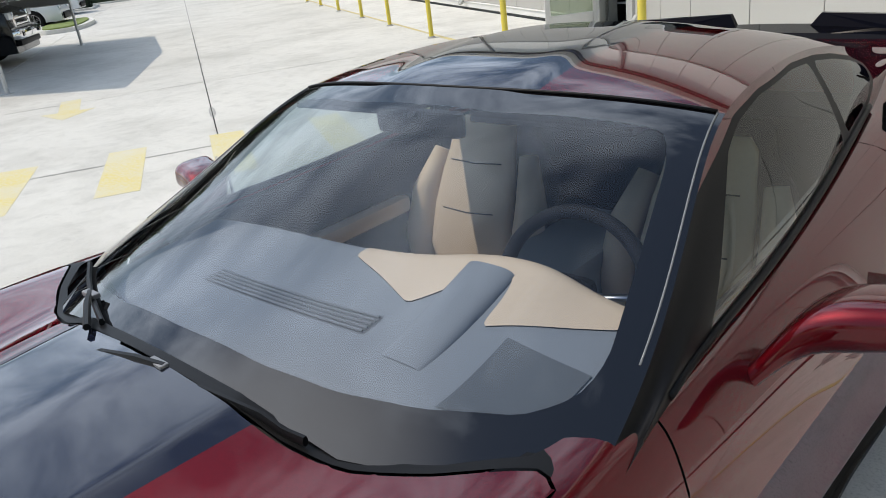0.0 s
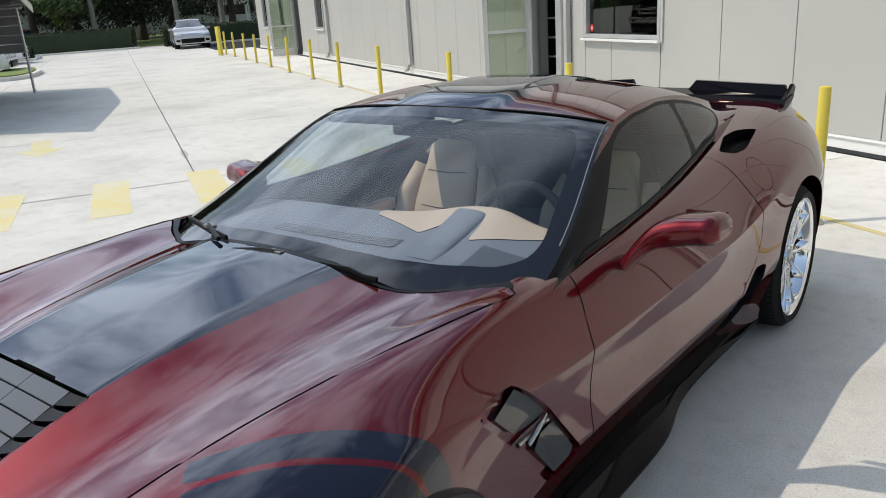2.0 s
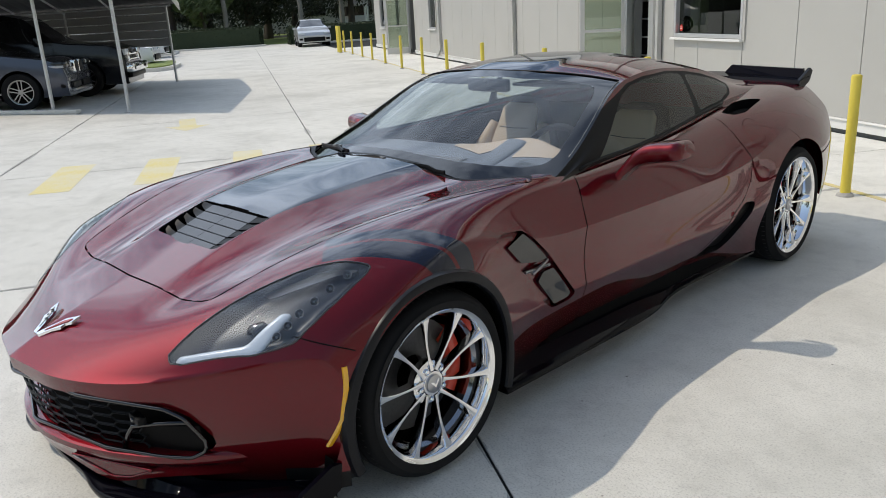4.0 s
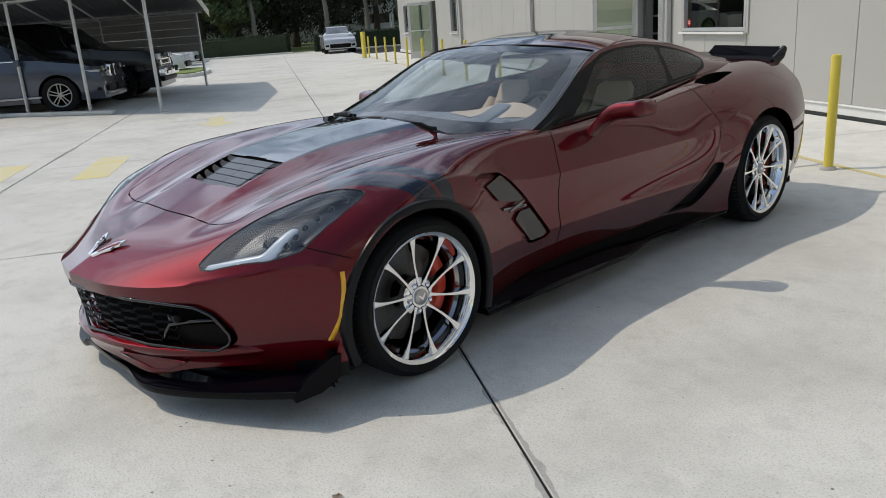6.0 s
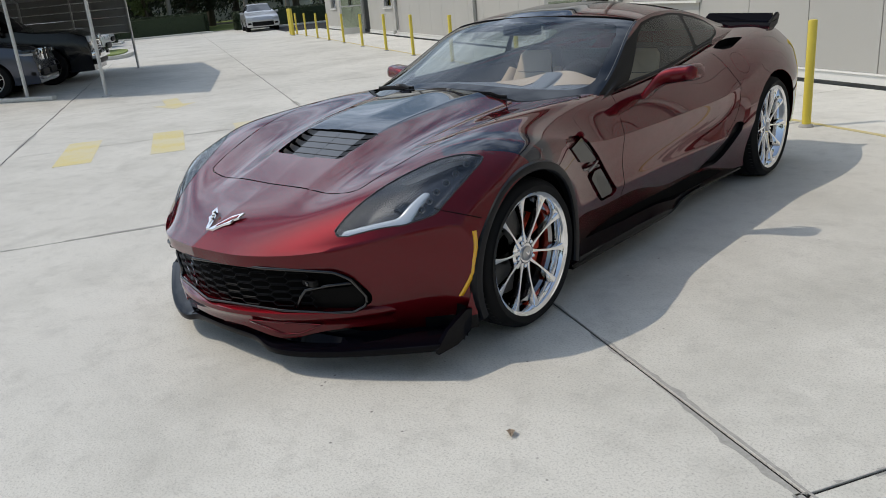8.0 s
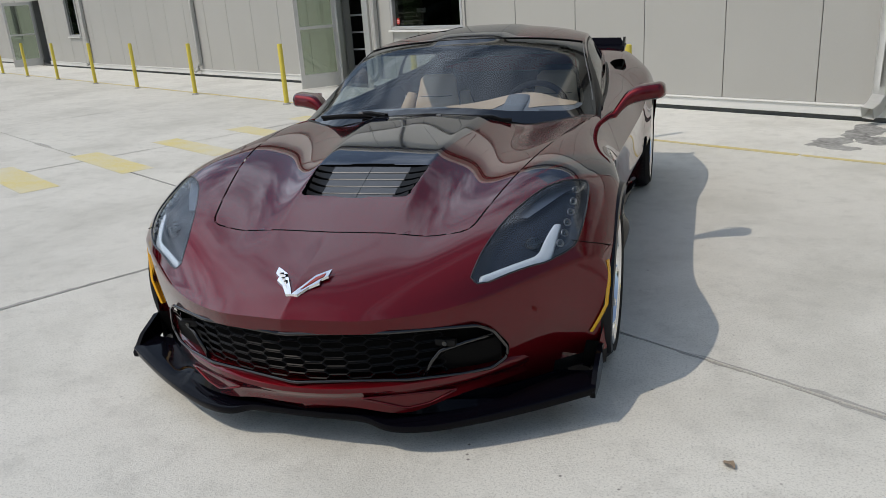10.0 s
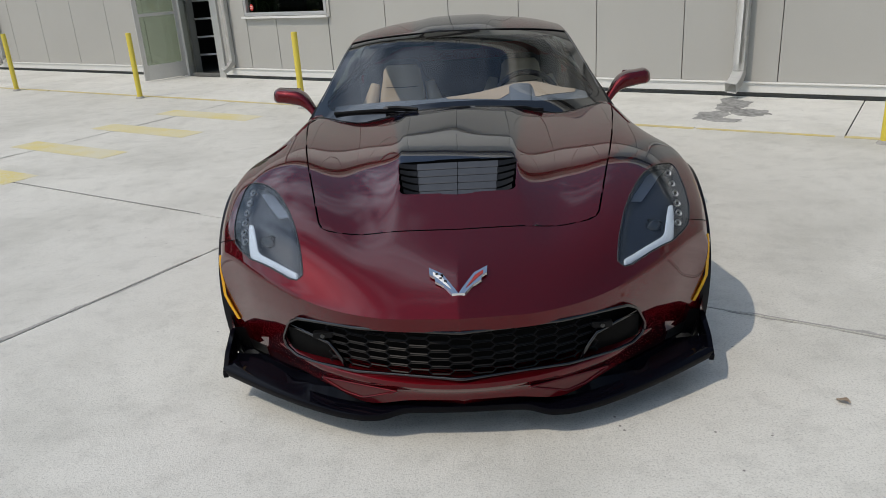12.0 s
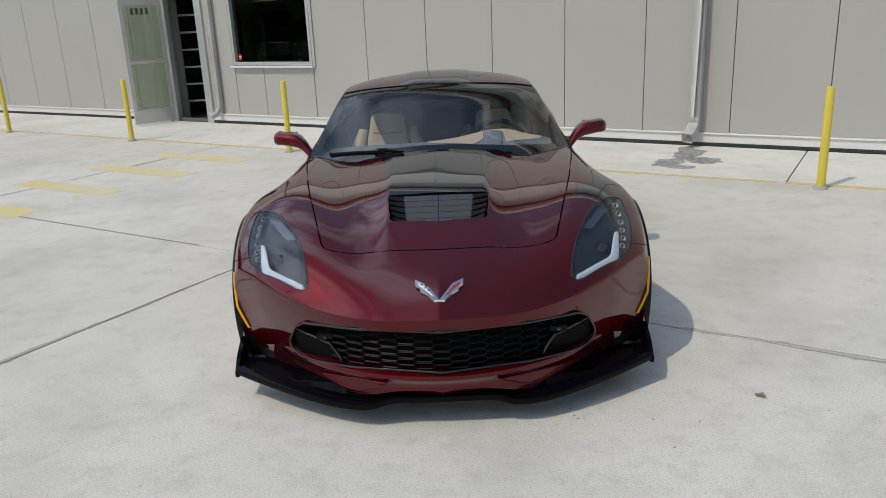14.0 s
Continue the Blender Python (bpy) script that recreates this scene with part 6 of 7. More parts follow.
for p, q in ((-0.044, 0.044), (-0.060, 0.056), (-0.074, 0.072), (-0.056, 0.068)):  # dark checks on the pale wing
    bm = bmesh.new()
    y = -2.298 + q * 1.17
    box(bm, (p, y, 0.567 + (y + 2.298) * 0.43 - 0.10 * p * p + 0.0085), (0.009, 0.010, 0.002), 0, None)
    part("badge_check", bm, "black_satin", badge)

# ---- hood vent ----
# well under the louvres, its shade coloured near-black
bm = boxes(((0, -1.63, 0.675), (0.52, 0.28, 0.01)), ((0, -1.497, 0.73), (0.52, 0.01, 0.11)), ((0, -1.77, 0.69), (0.46, 0.01, 0.05)), ((0.253, -1.63, 0.70), (0.01, 0.28, 0.06)), ((-0.253, -1.63, 0.70), (0.01, 0.28, 0.06)))
part("vent_tray", bm, "black_void", car)
for k in range(5):  # broad flat slats, split at the centre, each ending in a black fin that curls up to the hood
    y = -1.716 + 0.0445 * k
    z = 0.767 + 0.305 * (y + 1.716) - 0.022 + 0.0038 * k
    for side in (1, -1):
        bm = bmesh.new()
        end = 0.150 + 0.004 * k
        skin(bm, [[(side * x, y - 0.0215, z - 0.0085), (side * x, y - 0.020, z - 0.0065), (side * x, y + 0.019, z + 0.0075), (side * x, y + 0.0205, z + 0.006), (side * x, y + 0.019, z - 0.004), (side * x, y - 0.020, z - 0.018)] for x in (0.0012, 0.05, 0.10, end)])
        slat = part("louvre", bm, "vent_slat", car, "dark grey gloss vent louvre", smooth=30)
        bm = bmesh.new()
        rings = []
        for f in np.linspace(0, 1, 7):
            x = end + 0.001 + (0.064 + 0.003 * k) * f
            up = (0.019 - 0.0030 * k) * f**1.7
            front_edge = -0.020 + 0.026 * f
            rings.append([(side * x, y + front_edge, z - 0.006 + up), (side * x, y + 0.020, z + 0.006 + up), (side * x, y + 0.021, z + 0.001 + up * 0.6), (side * x, y + front_edge + 0.002, z - 0.012 + up * 0.8)])
        skin(bm, rings)
        part("fin", bm, "black_satin", slat, "black curled end fin", smooth=35)

# ---- door mirrors ----
for side in (1, -1):
    bm = bmesh.new()
    rings = []
    # a slim arm that rises from the door and turns out into a flat pod; t: x, y, z, half depth, half height, lean
    pod_line = spline([(0.0, 0.785, -0.125, 0.772, 0.042, 0.020, 0.85), (0.2, 0.815, -0.108, 0.812, 0.045, 0.022, 0.85), (0.42, 0.850, -0.080, 0.856, 0.054, 0.030, 0.62), (0.58, 0.888, -0.055, 0.886, 0.068, 0.044, 0.28), (0.75, 0.945, -0.035, 0.900, 0.074, 0.048, 0.12), (0.9, 1.000, -0.018, 0.906, 0.074, 0.047, 0.08), (0.97, 1.030, -0.008, 0.908, 0.068, 0.042, 0.08), (1.0, 1.042, -0.002, 0.908, 0.052, 0.030, 0.08)])
    for f in list(np.linspace(0, 0.9, 22)) + [0.93, 0.96, 0.98, 0.993, 1.0]:
        x, y, z, w, h, lean = pod_line(f)
        c = Vector((x, y, z))
        tilt = Vector((math.cos(lean), 0.12, math.sin(lean))).normalized()
        fwd = Vector((0, 1, 0))
        upv = tilt.cross(fwd).normalized() * -1
        ring = []
        for k in range(24):
            a = k * math.tau / 24
            ca, sa = math.cos(a), math.sin(a)
            low = 0.8 if sa * upv.z < 0 else 1.0  # flatter below
            ring.append(c + fwd * w * math.copysign(abs(ca) ** 0.55, ca) + upv * h * low * math.copysign(abs(sa) ** 0.7, sa))
        rings.append([(side * p.x, p.y, p.z) for p in ring])
    skin(bm, rings)
    arm = part("door_mirror", bm, "paint", car, "dark red door mirror on a slim arm", smooth=40)
    bm = bmesh.new()
    rows_ = [[(side * x, 0.060 + (x - 0.92) * 0.16, z) for z in (0.876, 0.938)] for x in (0.905, 1.02)]
    skin(bm, rows_, closed=False)
    bmesh.ops.solidify(bm, geom=list(bm.faces), thickness=0.004)
    part("mirror_glass", bm, "chrome", arm, "mirror glass")
    bm = bmesh.new()
    box(bm, (side * 0.772, -0.10, 0.765), (0.05, 0.12, 0.03), 0.01)
    part("mirror_foot", bm, "black_satin", arm)

# ---- rear spoiler ----
bm = bmesh.new()
rings = []
for x in np.linspace(-0.64, 0.64, 41):
    a = abs(x)
    y0 = 2.02 + 0.03 * (1 - a)
    lift = 0.018 * (1 - (a / 0.64) ** 2)
    rings.append([(x, y0, 0.965 + lift), (x, y0 + 0.02, 0.985 + lift), (x, y0 + 0.16, 1.000 + lift), (x, y0 + 0.165, 0.985 + lift), (x, y0 + 0.02, 0.958 + lift)])
skin(bm, rings)
spoiler = part("spoiler", bm, "carbon_black", car, "gloss black rear spoiler with raised outer blades", smooth=35)
for side in (1, -1):
    bm = bmesh.new()
    skin(bm, [[(side * x, y + e, z) for x, y, z in ((0.13, 2.17, 1.0), (0.17, 2.20, 1.062), (0.600, 2.17, 1.046), (0.640, 2.10, 0.97), (0.62, 2.08, 0.955), (0.45, 2.13, 0.985))] for e in (0.0, 0.03)])
    part("blade", bm, "wing_black", spoiler)
    bm = bmesh.new()
    skin(bm, [[(side * (x), y, z) for y, z in ((2.02, 0.935), (2.05, 0.985), (2.20, 1.050), (2.235, 1.030), (2.20, 0.97), (2.12, 0.935))] for x in (0.618, 0.634)])
    part("end_fin", bm, "carbon_black", spoiler, smooth=35)

# ---- thin strips along the windshield pillars ----
for side in (1, -1):
    bm = bmesh.new()
    pts = []
    for t in np.linspace(-0.62, 0.04, 24):
        xe, ye, ze = TOP_E(t)
        pts.append((side * (xe - 0.012), ye, ze + 0.006))
    tube(bm, pts, 0.002, 6)
    part("pillar_strip", bm, "alu_dark", car, "thin grey strip along the windshield pillar", smooth=True)

# ---- wipers and cowl ----
bm = bmesh.new()
rows_ = [[(x, -0.865 + 0.36 * x * x + o, 0.885 - 0.06 * x * x + h) for o, h in ((0.0, -0.03), (0.05, -0.012), (0.11, 0.006), (0.15, 0.0))] for x in np.linspace(-0.72, 0.72, 41)]
skin(bm, rows_, closed=False)
part("cowl", bm, "black_satin", car, "black cowl panel below the windshield", smooth=40)


def glass_at(x, y):
    """Height of the windshield at a place."""
    best = min((p for r in top_rows[:34] for p in r), key=lambda p: (p[0] - x) ** 2 + (p[1] - y) ** 2)
    return best[2]


for base, tip in (((-0.12, -0.818), (0.41, -0.780)), ((-0.20, -0.79), (-0.63, -0.605))):
    bm = bmesh.new()
    pts = []
    for k in range(13):
        f = k / 12
        x, y = base[0] + (tip[0] - base[0]) * f, base[1] + (tip[1] - base[1]) * f - 0.012 * math.sin(f * math.pi)
        pts.append((x, y, glass_at(x, y) + 0.013))
    tube(bm, pts, 0.006, 6, 1.6)
    wiper = part("wiper", bm, "black_satin", car, "black wiper blade at rest", smooth=40)
    bm = bmesh.new()
    m0 = Vector(pts[4])
    way = (Vector(pts[8]) - m0).normalized()
    tube(bm, [m0 - way * 0.16 + Vector((0, -0.02, 0.0)), m0 - way * 0.05 + Vector((0, -0.01, 0.014)), m0 + way * 0.02 + Vector((0, 0, 0.012))], 0.008, 6)
    part("wiper_arm", bm, "black_satin", wiper, smooth=40)
    bm = bmesh.new()
    box(bm, m0 + Vector((0, 0, 0.012)), (0.05, 0.018, 0.012), 0.003)
    part("clip", bm, "alu_dark", wiper)

# ---- cabin ----
CROWN = spline([(-0.70, 0.850), (-0.45, 0.862), (-0.13, 0.866), (0.16, 0.898), (0.27, 0.922), (0.35, 0.932), (0.43, 0.928), (0.53, 0.898), (0.61, 0.882), (0.70, 0.862)])


def dash_z(x, y):
    """Height of the dashboard, which rises to a crown before the driver."""
    base = 0.842 - 0.035 * x * x
    f = max(0.0, min(1.0, (-0.20 - y) / 0.34))
    return base + (CROWN(x)[0] - base) * (1 - f) ** 1.5


rows_ = []
for x in np.linspace(-0.68, 0.68, 91):
    y0 = -0.80 + 0.36 * x * x
    row = [(x, y, dash_z(x, y)) for y in np.linspace(y0, -0.20, 44)]
    c = CROWN(x)[0]
    rows_.append(row + [(x, -0.185, c - 0.001), (x, -0.172, c - 0.008), (x, -0.165, c - 0.024), (x, -0.16, 0.80), (x, -0.17, 0.66), (x, -0.25, 0.50)])
dash_bm, _ = grid_mesh(rows_)
bmesh.ops.recalc_face_normals(dash_bm, faces=dash_bm.faces)
tan_field = plan(rounded([(-0.075, -0.228), (0.06, -0.285), (0.206, -0.355), (0.275, -0.285), (0.33, -0.236), (0.388, -0.232), (0.397, -0.285), (0.399, -0.362), (0.50, -0.305), (0.616, -0.241), (0.645, -0.10), (-0.07, -0.10)], 0.014), 0.81)
tan_bm = take(dash_bm, split(dash_bm, tan_field), -0.003)
dash = part("dashboard", dash_bm, "dash_grey", car, "grey-blue soft dashboard", smooth=60)
part("dash_band", tan_bm, "leather_tan", dash, "tan leather band over the instrument hood", smooth=60)
bm = bmesh.new()  # low pod ahead of the instruments
rings = []
for f in np.linspace(0, 1, 9):
    y = -0.50 + 0.268 * f
    wide = 0.056 + 0.006 * f
    cx = 0.318 + 0.010 * f
    rings.append([(cx + wide * math.cos(a) * (abs(math.cos(a)) ** -0.35 if abs(math.cos(a)) > 0.05 else 1), y, dash_z(cx, y) - 0.012 + (0.016 + 0.016 * math.sin(f * 2.2)) * math.sin(a) ** 0.6) for a in np.linspace(0.0, math.pi, 15)])
skin(bm, rings, closed=False)
bm.faces.new([bm.verts.new(p) for p in rings[0]])
part("instrument_hood", bm, "dash_grey", dash, smooth=45)
bm = bmesh.new()  # defroster outlet: a long dark strip with ribs along it
skin(bm, [[(x, y, dash_z(x, y) + 0.002) for y in np.linspace(-0.475 + 0.10 * (x + 0.08) ** 2, -0.415 + 0.10 * (x + 0.08) ** 2, 5)] for x in np.linspace(-0.36, 0.19, 23)], closed=False)
outlet_ob = part("defroster_outlet", bm, "dash_slot", dash, "dark ribbed defroster outlet")
for k in range(5):
    bm = bmesh.new()
    tube(bm, [(x, y, dash_z(x, y) + 0.004) for x in np.linspace(-0.355, 0.185, 15) for y in (-0.470 + 0.0125 * k + 0.10 * (x + 0.08) ** 2,)], 0.0028, 5)
    part("rib", bm, "dash_grey", outlet_ob)
bm = bmesh.new()
rows_ = [[(x, y, dash_z(x, y) + 0.0025) for y in np.linspace(-0.56 + 0.3 * (x - 0.46), -0.36, 7)] for x in np.linspace(0.46, 0.63, 9)]
skin(bm, rows_, closed=False)
part("speaker_grid", bm, "dash_slot", dash, "dark perforated speaker grid")
vin = boxes(((0.545, -0.605, 0.842), (0.105, 0.014, 0.003)))
vin_ob = part("serial_plate", vin, "alu_dark", dash, "small metal serial plate")
part("bar", boxes(((0.545, -0.605, 0.8445), (0.075, 0.006, 0.001))), "alu", vin_ob)
part("floor_pan", boxes(((0, 0.35, 0.22), (1.36, 1.9, 0.04)), ((0, -0.30, 0.45), (1.36, 0.04, 0.5)), ((0, 1.05, 0.62), (1.30, 0.04, 0.62)), ((0, 1.45, 0.80), (1.1, 0.8, 0.03))), "leather_black", car)
for side in (1, -1):
    bm = bmesh.new()
    skin(bm, [[(side * x, y, z) for x, z in ((0.735, 0.25), (0.70, 0.30), (0.665, 0.60), (0.665, 0.82), (0.69, 0.862), (0.72, 0.865), (0.745, 0.86))] for y in (-0.36, 0.2, 0.90)], closed=False)
    part("door_card", bm, "leather_black", car, smooth=40)
    bm = bmesh.new()
    box(bm, (side * 0.645, 0.25, 0.66), (0.06, 0.6, 0.06), 0.02)
    part("armrest", bm, "leather_tan", car, "tan leather armrest", smooth=40)
bm = bmesh.new()
box(bm, (0, 0.30, 0.52), (0.26, 1.1, 0.22), 0.04)
part("console", bm, "dash_grey", car, smooth=40)
# roof lining and mirror
bm = bmesh.new()
rows_ = [[(x, y, TOP_C(y)[0] - 0.045 - 0.16 * x * x) for x in np.linspace(-0.53, 0.53, 13)] for y in np.linspace(0.10, 0.98, 12)]
skin(bm, rows_, closed=False)
part("roof_lining", bm, "leather_black", car, smooth=True)
bm = bmesh.new()
box(bm, (0, -0.035, 1.150), (0.255, 0.035, 0.065), 0.018)
tube(bm, [(0, -0.04, 1.15), (0, -0.06, 1.175)], 0.012)
part("rear_view_mirror", bm, "black_satin", car, smooth=40)
for x0, x1 in ((-0.50, -0.10), (0.10, 0.50)):
    part("sun_visor", boxes((((x0 + x1) / 2, 0.10, 1.150), (x1 - x0, 0.16, 0.016)), bevel=0.006), "leather_black", car, smooth=40)


def seat(x):
    def slab_of(rows, mat, name, parent=None, label=""):
        bm = bmesh.new()
        skin(bm, rows)
        return part(name, bm, mat, parent or car, label, smooth=60)

    def ring(c, w, t, tilt):
        """A cushion-shaped cross ring at c, width w, thickness t."""
        pts = []
        for k in range(20):
            a = k * math.tau / 20
            ca, sa = math.cos(a), math.sin(a)
            u = w * math.copysign(abs(ca) ** 0.6, ca)
            v = t * math.copysign(abs(sa) ** 0.6, sa)
            pts.append((x + u, c[0] + v * math.cos(tilt), 0.36 + (c[1] - 0.36) * 0.91 + v * math.sin(tilt)))
        return pts

    back = slab_of([ring(c, w, t, -0.25) for c, w, t in (((0.55, 0.36), 0.20, 0.05), ((0.60, 0.42), 0.235, 0.075), ((0.66, 0.60), 0.245, 0.07), ((0.715, 0.76), 0.235, 0.06), ((0.745, 0.86), 0.19, 0.05), ((0.765, 0.94), 0.135, 0.045), ((0.785, 1.02), 0.12, 0.04), ((0.79, 1.045), 0.08, 0.02))], "leather_black", "seat", label="black and tan leather bucket seat")
    slab_of([ring(c, w, t, -0.25) for c, w, t in (((0.515, 0.42), 0.12, 0.02), ((0.530, 0.55), 0.15, 0.035), ((0.578, 0.70), 0.15, 0.035), ((0.625, 0.82), 0.14, 0.03), ((0.655, 0.90), 0.125, 0.028), ((0.685, 0.985), 0.115, 0.03), ((0.705, 1.015), 0.09, 0.012))], "leather_tan", "seat_centre", back, "tan leather centre panel")
    for s2 in (1, -1):
        bm = bmesh.new()
        tube(bm, [(x + s2 * 0.19, 0.50, 0.42), (x + s2 * 0.215, 0.545, 0.56), (x + s2 * 0.21, 0.60, 0.70), (x + s2 * 0.17, 0.665, 0.84)], [0.035, 0.052, 0.05, 0.03], 12)
        part("bolster", bm, "leather_tan", back, "tan leather side bolster", smooth=True)
    bm = bmesh.new()
    box(bm, (x, 0.30, 0.37), (0.46, 0.52, 0.14), 0.05, segments=3)
    part("cushion", bm, "leather_tan", back, smooth=40)
    for z, y in ((0.668, 0.543), (0.823, 0.613)):
        bm = bmesh.new()
        tube(bm, [(x - 0.10, y, z), (x, y - 0.006, z - 0.005), (x + 0.10, y, z)], 0.0022, 6)
        part("seam", bm, "leather_black", back)


seat(-0.37)
seat(0.37)
bm = bmesh.new()
ring = [(0.37 + 0.178 * math.cos(a), -0.02 + 0.060 * math.sin(a), 0.792 + 0.165 * math.sin(a)) for a in np.linspace(0, math.tau, 49)]
tube(bm, ring, 0.0165, 10)
sw = part("steering_wheel", bm, "leather_black", car, "black leather steering wheel", smooth=True)
bm = bmesh.new()
box(bm, (0.37, -0.035, 0.782), (0.13, 0.05, 0.11), 0.025)
part("wheel_boss", bm, "black_satin", sw, smooth=40)
for a in (0.15, math.pi - 0.15, -math.pi / 2):
    bm = bmesh.new()
    tube(bm, [(0.37, -0.03, 0.782), (0.37 + 0.17 * math.cos(a), -0.02 + 0.06 * math.sin(a), 0.792 + 0.16 * math.sin(a))], 0.013, 8, 0.6)
    part("wheel_spoke", bm, "satin", sw, smooth=True)
# unseen underbody, sill and wing plates, added so that no light comes up through the gaps
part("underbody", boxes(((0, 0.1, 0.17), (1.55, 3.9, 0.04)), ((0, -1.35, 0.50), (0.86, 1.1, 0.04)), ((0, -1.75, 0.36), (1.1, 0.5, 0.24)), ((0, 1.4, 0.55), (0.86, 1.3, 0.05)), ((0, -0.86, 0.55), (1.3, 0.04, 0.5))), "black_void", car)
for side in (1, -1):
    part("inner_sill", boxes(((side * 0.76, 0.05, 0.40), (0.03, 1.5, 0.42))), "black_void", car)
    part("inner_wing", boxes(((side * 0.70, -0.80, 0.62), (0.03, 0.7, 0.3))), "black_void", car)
# outlet bars and rims
for side in (1, -1):
    bm = bmesh.new()
    tube(bm, [(side * 0.876, -0.790, 0.550), (side * 0.866, -0.735, 0.562), (side * 0.854, -0.675, 0.575)], [0.005, 0.008, 0.005], 8, 1.0)
    part("outlet_bar", bm, "satin", car, "chrome bar across the side outlet", smooth=35)

# the whole car widens a little to the rear in plan, and stands turned by a small angle on its bay
TURN = 0.0315


def seat_on_bay(co):
    x, y = co[:, 0].copy(), co[:, 1].copy()
    co[:, 0] = x * (1 + TURN * (y + 1.7) / 0.9)
    co[:, 1] = y - TURN * x * x / 0.9
    return co


warped = set()
for ob in car.children_recursive:
    if ob.name.startswith(("front_wheel", "rear_wheel")):
        spot = seat_on_bay(np.array([tuple(ob.location)]))[0]
        ob.location = spot
        continue
    if ob.parent.name.startswith(("front_wheel", "rear_wheel")) or ob.data.name in warped:
        continue
    warped.add(ob.data.name)
    flat = np.empty(len(ob.data.vertices) * 3)
    ob.data.vertices.foreach_get("co", flat)
    ob.data.vertices.foreach_set("co", seat_on_bay(flat.reshape(-1, 3)).ravel())
    ob.data.update()
car.matrix_world = Matrix.Translation((0, -1.7, 0)) @ Matrix.Rotation(math.atan(TURN), 4, "Z") @ Matrix.Translation((0, 1.7, 0))
for ob in car.children:
    if ob.name.startswith(("windshield", "side_window", "quarter_window")):
        ob.visible_shadow = False

# ---- parked vehicles ----


def wheel_set(parent, places, radius, width, spokes, rim_mat):
    """Plain road wheels: tyre with a spoked rim; the outer face looks along +x or -x."""
    first = None
    for x, y, side in places:
        bm = bmesh.new()
        h = width / 2
        lathe(bm, [(-h, radius * 0.66), (-h, radius * 0.95), (-h * 0.8, radius), (h * 0.8, radius), (h, radius * 0.95), (h + 0.004, radius * 0.8), (h - 0.01, radius * 0.66), (h - 0.06, radius * 0.64)], 40)
        tyre = part("wheel", bm, "rubber", parent, smooth=35)
        tyre.matrix_basis = pose(x, y, radius, 0, 0, 0 if side > 0 else 180)
        bm = bmesh.new()
        for k in range(spokes):
            a = k * math.tau / spokes
            m = Matrix.Rotation(a, 4, "X")
            for o in (-0.16, 0.16):
                box(bm, (h - 0.03, o * radius * 0.35, radius * 0.36), (0.02, radius * 0.05, radius * 0.56), 0, m @ Matrix.Rotation(-o * 0.5, 4, "X"))
        lathe(bm, [(h - 0.03, radius * 0.14), (h - 0.012, radius * 0.12), (h - 0.012, 0.001)], 20)
        lathe(bm, [(h - 0.045, radius * 0.60), (h - 0.008, radius * 0.63), (h - 0.004, radius * 0.67), (h - 0.02, radius * 0.665)], 40)
        part("rim", bm, rim_mat, tyre)
        bm = bmesh.new()
        lathe(bm, [(h - 0.07, radius * 0.62), (h - 0.07, 0.001)], 24)
        part("brake", bm, "black_void", tyre)


